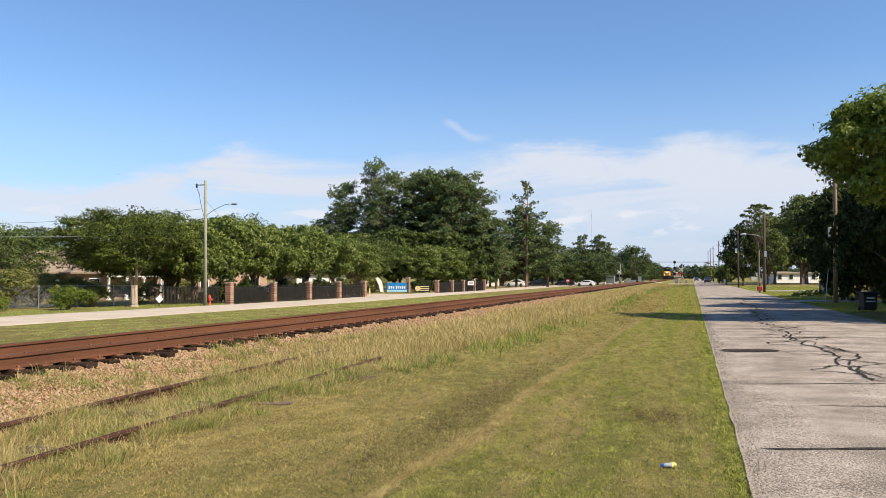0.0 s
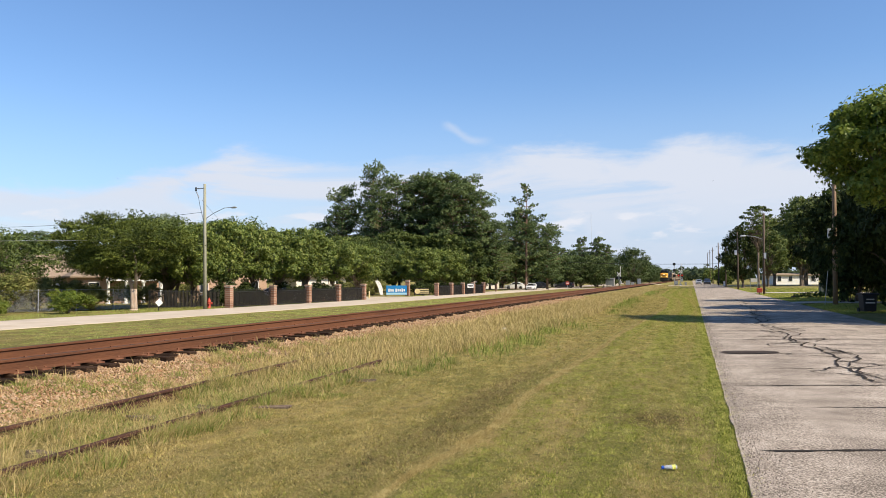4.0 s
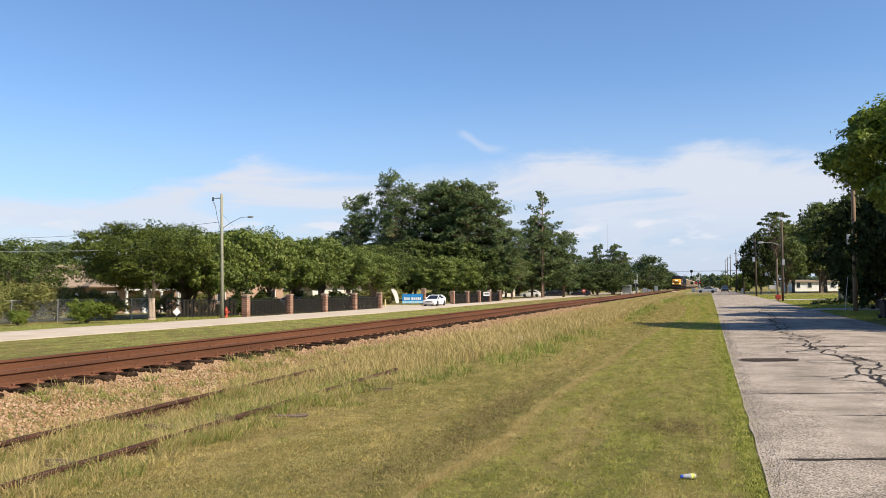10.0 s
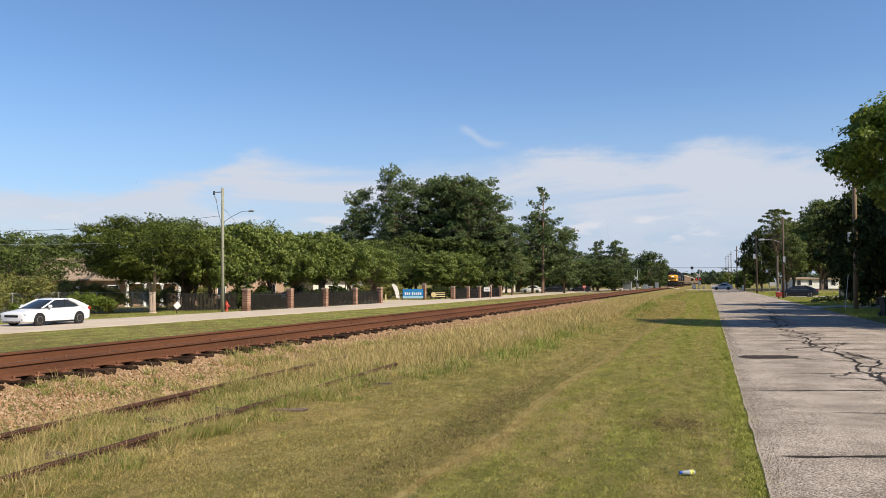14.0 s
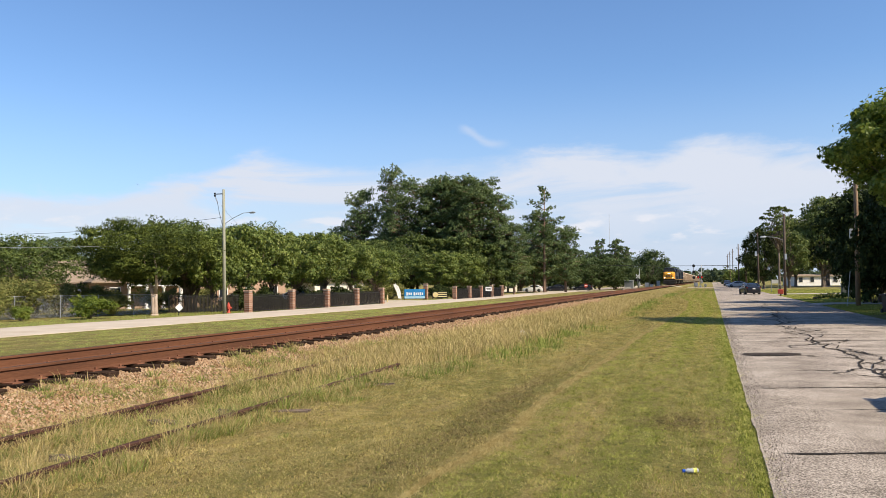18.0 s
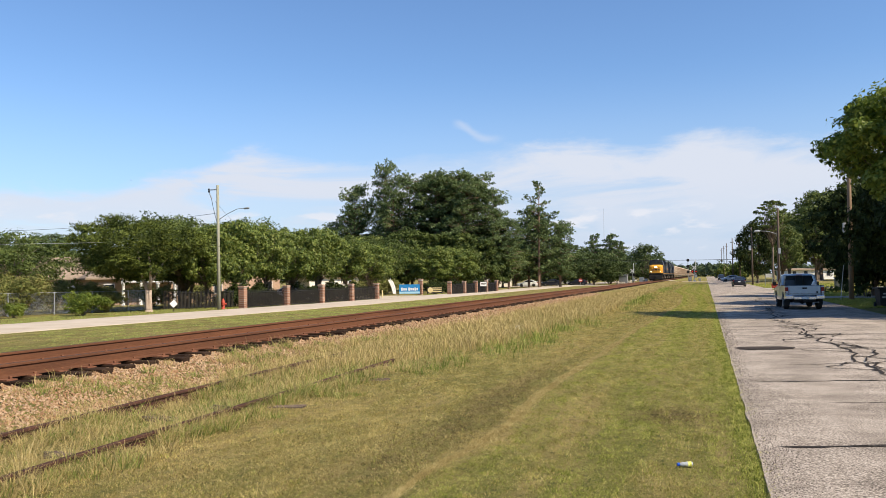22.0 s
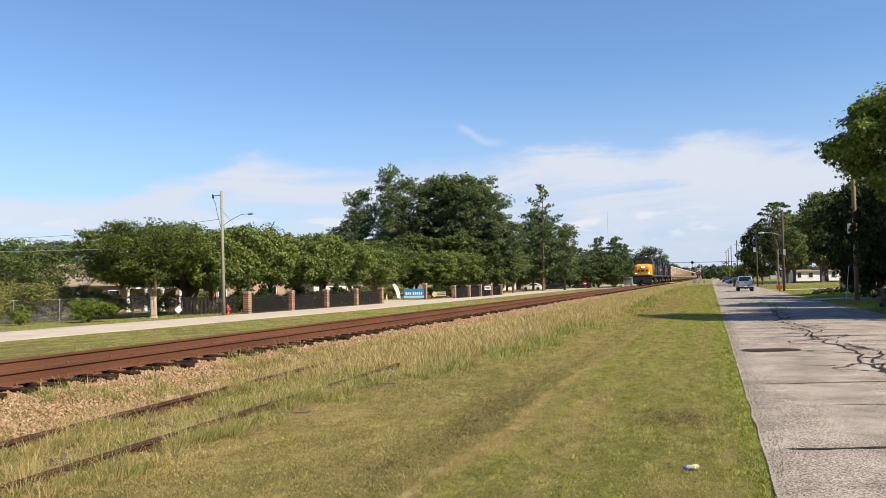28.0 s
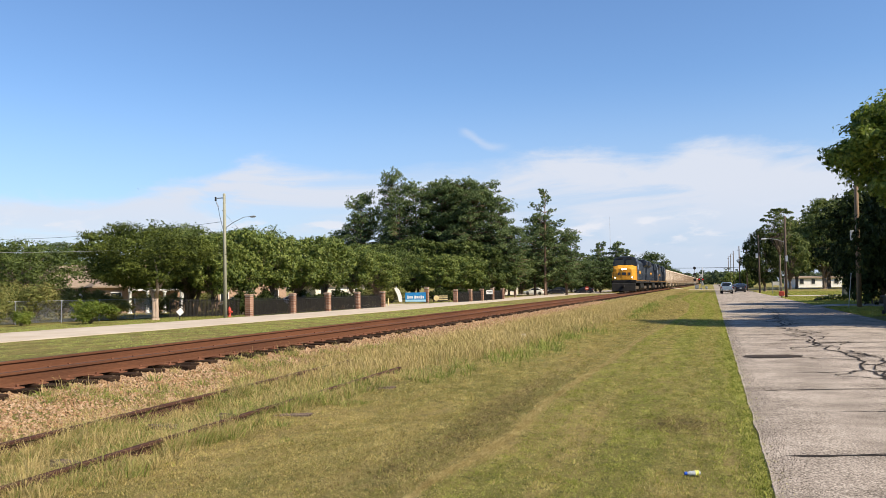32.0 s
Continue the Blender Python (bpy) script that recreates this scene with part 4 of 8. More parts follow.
plant(bushy, [(0, 8.8, 240, 1, 1), (0, 10.5, 250, 1, 1.1), (0, 7.2, 330, 1.3, 1.1), (1, -47, 46.5, 1.1, 1.1), (1, -48.5, 50, 1.1, 1.0), (1, -47.5, 53, 1.0, 0.9), (1, -46, 43.5, 1.1, 1.0), (1, -45.2, 41, 1.0, 0.9), (1, -50, 56, 1.0, 0.75), (1, -52, 47, 1.3, 1.2), (1, -53, 61, 1.0, 0.7), (1, -44.6, 39.5, 0.9, 1.15),
              (2, -40.6, 44.8, 1.3, 1.15), (2, -42.8, 41.0, 0.62, 0.72), (1, -43.3, 50.0, 0.8, 0.62), (1, -49, 63, 1.2, 0.8), (1, -49, 70, 1.2, 0.8), (1, -46, 104, 1.3, 0.9), (1, -45, 110, 1.3, 0.9)], "scrub")
dense = [shrub("bush", 3.6, 2.3, LEAF_E, 95, "dense evergreen bush under the roadside trees, shade darkening its leaf colour", 5000, 0.2, "bush")]
plant(dense, [(0, 10.2, 60.5, 1.0, 1.15), (0, 13.0, 61.5, 1.0, 1.1), (0, 12.4, 66.0, 1.1, 1.0), (0, 11.9, 52.0, 0.9, 1.0), (0, 12.6, 46.0, 0.9, 1.0), (0, 15.0, 56.0, 1.2, 1.2)], "dark bushes")
# added dark row, standing in for the shade under the street trees
hedge = [shrub("hedge_bush", 2.3, 2.0, LEAF_E, 97, "added dark bush standing in for tree shade behind the iron fence", 7000, 0.13, "bush")]
plant(hedge, [(0, -40.2, 61.5, 1.0, 1.0), (0, -40.0, 65.0, 1.05, 0.9), (0, -39.8, 68.2, 0.9, 0.95), (0, -39.6, 75.6, 1.05, 0.9), (0, -39.4, 79.2, 1.0, 1.0), (0, -39.2, 82.8, 1.0, 0.85), (0, -37.4, 109.5, 0.9, 0.85), (0, -37.0, 113.5, 1.0, 0.9), (0, -36.8, 118.5, 1.1, 0.9), (0, -36.6, 124.0, 1.1, 0.9), (0, -36.4, 129.5, 1.1, 0.9)], "hedge behind the fence")
# far woods
cl = []
r2 = np.random.default_rng(9)
for k in range(260):
    x = r2.uniform(-420, 420)
    y = r2.uniform(640, 900)
    cl.append((x, y, r2.uniform(2, 7), r2.uniform(7, 14), r2.uniform(7, 14), r2.uniform(4, 7)))
v, f = leaf_cloud(cl, 40000, 2.4, 17)
tagged(part("far_woods", mesh_of("far_woods", v, f), HAZE_WOOD), "line of distant woods on the horizon", "woods", kind="stuff")

# ---- fence, gate, signs ----
def on_ground(x, y):
    return float(ground_z(x, y))


PIER_W, PIER_H = 0.52, 1.90
brick_me = mesh_from("brick", Geo().box(-0.1, 0.1, -0.048, 0.048, -0.032, 0.032), 0.006)


def brick_pier(x, y, h=PIER_H):
    t = thing("brick_pier", pose(x, y, on_ground(x, y) - 0.05), "square red-brick fence pier with a flat cap", "pier", "brick piers along the road")
    w = PIER_W / 2
    part("core", Geo().box(-w + 0.02, w - 0.02, -w + 0.02, w - 0.02, 0, h - 0.12), MORTAR, t)
    part("cap", Geo().box(-w - 0.05, w + 0.05, -w - 0.05, w + 0.05, h - 0.12, h - 0.05).box(-w + 0.02, w - 0.02, -w + 0.02, w - 0.02, h - 0.05, h), STONE_CAP, t, bevel=0.015)
    for k in range(int((h - 0.14) / 0.155)):
        z = 0.08 + k * 0.155
        part("brick_course", Geo().box(-w, w, -w, w, z - 0.062, z + 0.062), BRICK, t, bevel=0.008)
    return t


PIERS = [(-36.4, 58.0), (-36.1, 64.7), (-35.9, 71.3), (-35.6, 77.6), (-35.5, 84.2)]
PIERS_B = [(-33.8, 106.2), (-33.3, 111.6), (-33.1, 117.0), (-33.0, 122.8), (-32.8, 128.5)]
for x, y in PIERS + PIERS_B:
    brick_pier(x, y)
brick_pier(-37.6, 104.9, 2.3)
brick_pier(-38.6, 80.0, 1.9)


def iron_panel(a, b, h=1.55):
    (x0, y0), (x1, y1) = a, b
    ln = math.hypot(x1 - x0, y1 - y0) - 0.7
    cx, cy = (x0 + x1) / 2, (y0 + y1) / 2
    t = thing("iron_fence", pose(cx, cy, on_ground(cx, cy), 0, 0, math.degrees(math.atan2(y1 - y0, x1 - x0))), "black iron fence panel backed with thin dark cloth", "fence", "iron fence panels")
    for z in (0.12, h - 0.25):
        part("fence_rail", Geo().box(-ln / 2, ln / 2, -0.02, 0.02, z, z + 0.04), IRON, t)
    n = int(ln / 0.115)
    for k in range(n + 1):
        x = -ln / 2 + ln * k / n
        part("picket", picket_me, IRON, t, at=pose(x, 0, 0))
    g = Geo()
    for k in range(int(ln / 0.05)):
        g.box(-ln / 2 + k * 0.05, -ln / 2 + k * 0.05 + 0.03, 0.05, 0.056, 0.1, h - 0.28)
    part("screen", g, SCREEN, t, "dark loosely woven privacy cloth")


picket_me = mesh_from("picket", Geo().box(-0.012, 0.012, -0.012, 0.012, 0.02, 1.46).add([(-0.02, -0.012, 1.46), (0.02, -0.012, 1.46), (0.02, 0.012, 1.46), (-0.02, 0.012, 1.46), (0, 0, 1.55)], [(0, 1, 4), (1, 2, 4), (2, 3, 4), (3, 0, 4), (3, 2, 1, 0)]))
picket_me.materials.append(IRON)
for a, b in zip(PIERS, PIERS[1:]):
    iron_panel(a, b)
for a, b in zip(PIERS_B, PIERS_B[1:]):
    iron_panel(a, b)
iron_panel((-42.4, 55.0), (-38.6, 60.6), 1.6)
# chain-link fence in the scrub
CH = [(-46.6, 40.0), (-45.6, 43.2), (-44.9, 46.6), (-44.2, 49.6), (-43.4, 52.6), (-42.9, 54.6)]
chain = thing("chain_link_fence", pose(0, 0, 0), "grey galvanised chain-link fence in the scrub", "fence")
for x, y in CH:
    z = on_ground(x, y)
    part("fence_post", Geo().tube([(x, y, z - 0.1), (x, y, z + 1.65)], 0.035, 8), GALV, chain)
g = Geo()
for (x0, y0), (x1, y1) in zip(CH, CH[1:]):
    z0, z1 = on_ground(x0, y0), on_ground(x1, y1)
    part("top_rail", Geo().tube([(x0, y0, z0 + 1.6), (x1, y1, z1 + 1.6)], 0.022, 6), GALV, chain)
    for k in range(0, 46):
        for s in (-1, 1):
            a = k / 46 + (0 if s > 0 else 1 / 46)
            p = Vector((x0 + (x1 - x0) * a, y0 + (y1 - y0) * a, z0 + 0.05))
            b2 = a + s * 0.42
            hh = 1.55
            if not 0 <= b2 <= 1:
                c = max(0, min(1, b2))
                hh *= (c - a) / (b2 - a)
                b2 = c
            q = Vector((x0 + (x1 - x0) * b2, y0 + (y1 - y0) * b2, z0 + 0.05 + hh))
            if (q - p).length > 0.1:
                g.tube([p, q], 0.004, 3, False)
part("chain_mesh", g, GALV, chain, "diamond wire mesh")


def board(name, x, y, w, h, z, mat, turn, label, category, legs=True, bars=()):
    """A flat panel on two legs, w wide, its lower edge at z above the ground."""
    t = thing(name, pose(x, y, on_ground(x, y), 0, 0, turn), label, category)
    part("panel", Geo().box(-w / 2, w / 2, -0.02, 0.02, z, z + h), mat, t, bevel=0.006)
    for bx, bz, bw, bh, bm in bars:
        part("lettering", Geo().box(bx - bw / 2, bx + bw / 2, -0.027, -0.021, bz - bh / 2, bz + bh / 2), bm, t)
    if legs:
        for s in (-1, 1):
            part("leg", Geo().box(s * w / 2 - 0.03, s * w / 2 + 0.03, -0.03, 0.03, -0.05, z + h), IRON, t)
    return t


# panels face the camera's side of the road (front towards -y of the panel)
FACE = 22
letters = [(-1.05 + 0.28 * k + (0.14 if k > 2 else 0), 0.85, 0.18, 0.34 + 0.1 * (k % 3 == 0), WHITE) for k in range(8)]
board("banner", -38.9, 104.0, 2.9, 1.3, 0.2, BLUE_BANNER, FACE, "blue vinyl banner with a row of white bars", "banner", True, [(0, 0.38, 2.86, 0.28, CYAN)] + letters)
sign = board("name_sign", -36.6, 108.0, 2.1, 0.9, 0.18, IRON, FACE, "dark sign board with a cream roundel and bars", "sign", True,
             [(0.35, 0.92, 1.3, 0.12, YELLOW_SIGN), (0.35, 0.66, 1.3, 0.12, YELLOW_SIGN), (0.35, 0.40, 1.3, 0.12, YELLOW_SIGN)])
part("roundel", Geo().disc((-0.62, -0.045, 0.64), (0, 1, 0), 0.38, 0.04, 24), YELLOW_SIGN, sign, "cream round emblem without writing")
board("notice_sign", -31.6, 116.0, 1.0, 0.6, 1.05, WHITE, FACE, "small white notice on two posts at the roadside", "sign", True, [(0, 1.4, 0.7, 0.1, IRON), (0, 1.25, 0.6, 0.06, IRON)])
flag = thing("feather_flag", pose(-39.4, 99, on_ground(-39.4, 99), 0, 0, FACE), "white feather flag leaning on a thin pole", "flag")
part("pole", Geo().tube([(0.45, 0, 0), (0.15, 0, 1.3), (-0.3, 0, 2.2)], 0.02, 6), GALV, flag)
part("cloth", Geo().prism([(0.45, 0.3), (0.02, 0.35), (-0.18, 1.2), (-0.62, 2.15), (-0.3, 2.25), (0.1, 1.9), (0.35, 1.2)], -0.012, 0.012, "y"), WHITE, flag, "white printed sailcloth")
pst = thing("marker_post", pose(-37.6, 91, on_ground(-37.6, 91)), "yellow marker post at the gate", "post")
part("tube", Geo().tube([(0, 0, 0), (0, 0, 0.95)], 0.09, 8), YELLOW_SIGN, pst)
part("collar", Geo().tube([(0, 0, 0.95), (0, 0, 1.0)], [0.1, 0.04], 8), IRON, pst)
dia = thing("diamond_marker", pose(-38.0, 51.0, on_ground(-38.0, 51.0), 0, 0, 38), "white diamond marker board on a short post", "sign")
part("plate", Geo().prism([(0.02, 0.30), (0.31, 0.58), (0.06, 0.92), (-0.25, 0.62)], -0.015, 0.015, "y"), WHITE, dia)
part("post", Geo().box(-0.03, 0.03, 0.02, 0.06, -0.1, 0.8), IRON, dia)
hyd = thing("fire_hydrant", pose(-37.1, 56.2, on_ground(-37.1, 56.2)), "red cast-iron fire hydrant beside the road", "hydrant")
part("barrel", Geo().lathe((0, 0, 0), (0, 0, 1), [(-0.05, 0.18), (0.06, 0.18), (0.08, 0.125), (0.48, 0.125), (0.5, 0.16), (0.56, 0.16), (0.58, 0.14), (0.7, 0.115), (0.8, 0.06)], 16), RED, hyd, smooth=True)
part("bonnet_nut", Geo().lathe((0, 0, 0.8), (0, 0, 1), [(0, 0.045), (0.08, 0.04)], 6), RED, hyd)
for a in (0, 90, 180):
    d = Vector((math.cos(radians(a - 50)), math.sin(radians(a - 50)), 0))
    part("nozzle", Geo().lathe((0, 0, 0.42), d, [(0.1, 0.075), (0.2, 0.075), (0.21, 0.09), (0.26, 0.09)], 12), RED, hyd)
stop = thing("stop_sign", pose(-24.5, 166, on_ground(-24.5, 166), 0, 0, 12), "red octagonal sign seen across the track", "sign")
part("plate", Geo().disc((0, 0, 1.45), (0, 1, 0), 0.42, 0.03, 8), RED, stop)
part("lettering", Geo().box(-0.26, 0.26, -0.024, -0.018, 1.37, 1.53), WHITE, stop, "white bar")
part("post", Geo().box(-0.03, 0.03, 0.02, 0.06, -0.1, 1.8), GALV, stop)


# ---- utility poles, wires ----
def utility_pole(x, y, h, r, mat, label, lean=0.0):
    t = thing("utility_pole", pose(x, y, on_ground(x, y) - 0.2, 0, lean, 0), label, "utility pole", "utility poles")
    part("pole", Geo().tube([(0, 0, 0), (0, 0, h * 0.5), (0, 0, h + 0.2)], [r, r * 0.86, r * 0.7], 12), mat, t, smooth=True)
    return t


def wire(pts, sag, r, label="thin black overhead power wire", n=14):
    a, b = Vector(pts[0]), Vector(pts[1])
    p = [a + (b - a) * (k / n) - Vector((0, 0, sag * 4 * (k / n) * (1 - k / n))) for k in range(n + 1)]
    return tagged(part("overhead_wire", Geo().tube(p, r, 4, False), WIRE), label, "wire", "overhead wires")


lp = utility_pole(-36.68, 55.0, 9.9, 0.145, WOOD_POLE, "tall pale wooden pole with a street light", -0.6)
part("bracket", Geo().box(-0.75, 0, -0.03, 0.03, 9.72, 9.8), GALV, lp)
part("insulator", Geo().lathe((-0.8, 0, 9.55), (0, 0, 1), [(0, 0.05), (0.1, 0.09), (0.16, 0.05), (0.26, 0.09), (0.34, 0.03)], 8), IRON, lp)
part("fuse_tube", Geo().tube([(-0.75, 0, 9.5), (-0.55, 0, 9.05)], 0.045, 6), GALV, lp)
part("drop_wire", Geo().tube([(-0.6, 0, 9.2), (-0.45, 0, 8.4), (-0.12, 0, 7.2)], 0.018, 5), WIRE, lp)
part("lamp_arm", Geo().tube([(0.1, 0, 7.35), (0.9, -0.1, 7.75), (1.9, -0.2, 8.1), (2.6, -0.25, 8.12)], 0.024, 6), HUT_GREY, lp)
part("lamp_head", Geo().lathe((2.5, -0.24, 8.1), (1, -0.1, 0), [(0, 0.03), (0.08, 0.07), (0.4, 0.085), (0.55, 0.04)], 10), HUT_GREY, lp, "grey street-light head")
wire([(-37.0, 55.0, 7.05), (-62.0, 58.5, 6.6)], 0.25, 0.014)
wire([(-37.0, 55.0, 8.0), (-60.0, 98.0, 8.0)], 0.4, 0.012)
pale = wire([(-40.6, 34.91, 3.95), (-40.9, 49.30, 4.68)], 0.05, 0.011, "thin pale service cable into the cedar")
pale.data.materials[0] = HUT_GREY
rp = utility_pole(8.42, 54.3, 11.5, 0.15, BROWN_POLE, "wooden utility pole with a transformer and conduit", 0.4)
part("transformer", Geo().lathe((-0.30, -0.12, 7.9), (0, 0, 1), [(0, 0.2), (0.06, 0.23), (0.85, 0.23), (0.92, 0.16), (1.0, 0.05)], 14), ALU, rp, "grey transformer can")
part("conduit", Geo().tube([(-0.62, -0.1, 0.1), (-0.42, -0.1, 2.3)], 0.022, 6), GALV, rp, "pale guy-wire guard")
part("meter_box", Geo().box(-0.40, -0.2, -0.10, 0.1, 4.3, 4.9), ALU, rp, bevel=0.02)
rp = utility_pole(7.32, 91.5, 8.6, 0.14, DARK_POLE, "dark wooden pole with a street light", 0.6)
part("lamp_arm", Geo().tube([(-0.1, 0, 6.05), (-0.9, 0, 6.35), (-1.9, 0, 6.45)], 0.025, 6), GALV, rp)
part("lamp_head", Geo().lathe((-1.8, 0, 6.42), (-1, 0, -0.05), [(0, 0.05), (0.1, 0.1), (0.45, 0.11), (0.6, 0.04)], 10), ALU, rp, "grey street-light head")
part("meter_box", Geo().box(-0.02, 0.22, -0.2, -0.1, 4.0, 4.6), ALU, rp)
rp = utility_pole(6.9, 133, 9.0, 0.14, DARK_POLE, "dark wooden pole with a grey box")
part("meter_box", Geo().box(-0.45, -0.12, -0.15, 0.15, 5.6, 6.3), WHITE, rp)
for x, y, h in ((6.4, 166, 9.4), (6.4, 210, 10.6), (6.7, 278, 11.9), (6.8, 325, 12.6), (6.9, 375, 13.2)):
    p = utility_pole(x, y, h, 0.15, DARK_POLE, "tall dark pole in the line along the road")
    part("crossarm", Geo().box(-0.5, 0.3, -0.05, 0.05, h - 0.9, h - 0.8), DARK_POLE, p)
    for s in (-0.42, 0.22):
        part("insulator", Geo().lathe((s, 0, h - 0.8), (0, 0, 1), [(0, 0.03), (0.1, 0.05), (0.16, 0.02)], 6), IRON, p)
wire([(-30, 206, 5.9), (9, 212, 5.4)], 0.25, 0.05)
wire([(7.3, 91.5, 8.0), (6.9, 133, 8.4)], 0.4, 0.015)

# ---- level crossing ----
LAMP_RED = material("red_signal_lens", [(0.5, 0.02, 0.01), (0.6, 0.03, 0.02)], 5, 0.4, bump=0, glow=(1.0, 0.05, 0.03, 0.35))
hut = thing("signal_hut", pose(-20.6, 216, on_ground(-20.6, 216)), "grey steel signal hut beside the track", "hut")
part("body", Geo().box(-1.1, 1.1, -1.0, 1.0, 0.25, 2.3), HUT_GREY, hut, bevel=0.03)
part("roof", Geo().prism([(-1.15, 2.3), (1.15, 2.3), (1.15, 2.36), (0, 2.5), (-1.15, 2.36)], -1.2, 1.2, "x"), HUT_GREY, hut)
part("plinth", Geo().box(-1.05, 1.05, -0.95, 0.95, -0.3, 0.25), MORTAR, hut)
part("door", Geo().box(-0.5, 0.45, -1.035, -1.0, 0.3, 2.15), HUT_GREY, hut)
rub = thing("rubble_heap", pose(-19.8, 212.5, on_ground(-19.8, 212.5)), "low heap of pale stones before the hut", "stones")
rr = random.Random(5)
for k in range(26):
    s = rr.uniform(0.15, 0.38)
    g = Geo().lathe((0, 0, 0), (0, 0, 1), [(-s * 0.5, s * 0.5), (-s * 0.1, s), (s * 0.35, s * 0.7), (s * 0.5, s * 0.2)], 6)
    part("stone", g, MORTAR, rub, at=pose(rr.uniform(-2.6, 2.6), rr.uniform(-0.8, 0.8), rr.uniform(0.0, 0.45), rr.uniform(0, 90), rr.uniform(0, 60), rr.uniform(0, 180)))


def crossing_signal(x, y, h, turn, label, lit=True):
    LENS_MAT = LAMP_RED if lit else DARK
    t = thing("crossing_signal", pose(x, y, on_ground(x, y), 0, 0, turn), label, "crossing signal", "crossing signals")
    part("mast", Geo().tube([(0, 0, -0.1), (0, 0, h)], 0.07, 10), GALV, t)
    part("base", Geo().box(-0.3, 0.3, -0.3, 0.3, -0.2, 0.35), GALV, t, bevel=0.03)
    for s in (-1, 1):
        part("crossbuck_arm", Geo().prism([(-0.62, -0.11), (0.62, -0.11), (0.62, 0.11), (-0.62, 0.11)], -0.015, 0.015, "y"), WHITE, t, at=pose(0, -0.09, h - 0.25, 0, s * 45, 0))
    part("light_bar", Geo().box(-0.75, 0.75, -0.05, 0.05, 2.35, 2.45), IRON, t)
    for s in (-1, 1):
        d = part("lamp_hood", Geo().disc((s * 0.42, -0.06, 2.4), (0, 1, 0), 0.34, 0.06, 18), IRON, t, "black round backing")
        part("lens", Geo().disc((s * 0.42, -0.12, 2.4), (0, 1, 0), 0.17, 0.05, 16), LENS_MAT, d, "round red lens")
    part("gate_box", Geo().box(0.15, 0.6, -0.3, 0.3, 0.9, 1.6), GALV, t, bevel=0.03)
    part("gate_arm", Geo().box(0.3, 0.42, -0.05, 0.05, 1.5, 5.3), WHITE, t, "striped gate arm")
    return t


crossing_signal(-2.6, 204, 3.6, 0, "crossing signal with red lamps and crossbuck")
crossing_signal(-17.2, 203, 3.6, 0, "crossing signal across the track with dark lamps", False)
sig = thing("railway_signal", pose(-4.1, 208, on_ground(-4.1, 208)), "tall black railway signal mast with three heads", "railway signal")
part("mast", Geo().tube([(0, 0, 0), (0, 0, 5.6)], 0.08, 10), GALV, sig)
for z in (5.2, 3.7, 2.3):
    hd = part("signal_head", Geo().lathe((0, -0.12, z), (0, 1, 0), [(-0.15, 0.36), (0.05, 0.36), (0.1, 0.2)], 18), IRON, sig)
    part("lens", Geo().disc((0, -0.3, z), (0, 1, 0), 0.1, 0.05, 12), DARK, hd)
for x, y, w, h in ((-3.6, 205.5, 0.8, 1.1), (-1.4, 203, 0.5, 0.8), (-15.4, 208, 1.1, 1.7), (-14.2, 207, 0.8, 1.2), (-13.0, 214, 0.9, 1.9)):
    c = thing("relay_cabinet", pose(x, y, on_ground(x, y)), "grey steel relay cabinet at the crossing", "cabinet", "relay cabinets")
    part("body", Geo().box(-w / 2, w / 2, -0.35, 0.35, 0.15, h), HUT_GREY, c, bevel=0.02)
    part("foot", Geo().box(-w / 2 + 0.05, w / 2 - 0.05, -0.3, 0.3, -0.15, 0.15), MORTAR, c)
    part("door", Geo().box(-w / 2 + 0.06, w / 2 - 0.06, -0.375, -0.35, 0.22, h - 0.08), GALV, c)
ms = thing("radio_mast", pose(-106, 900, 0), "thin steel radio mast far behind the trees", "mast")
part("mast", Geo().tube([(0, 0, 0), (0, 0, 71)], [0.28, 0.16], 6), ALU, ms)
part("aerial", Geo().tube([(0, 0, 71), (0, 0, 76)], 0.1, 5), GALV, ms)

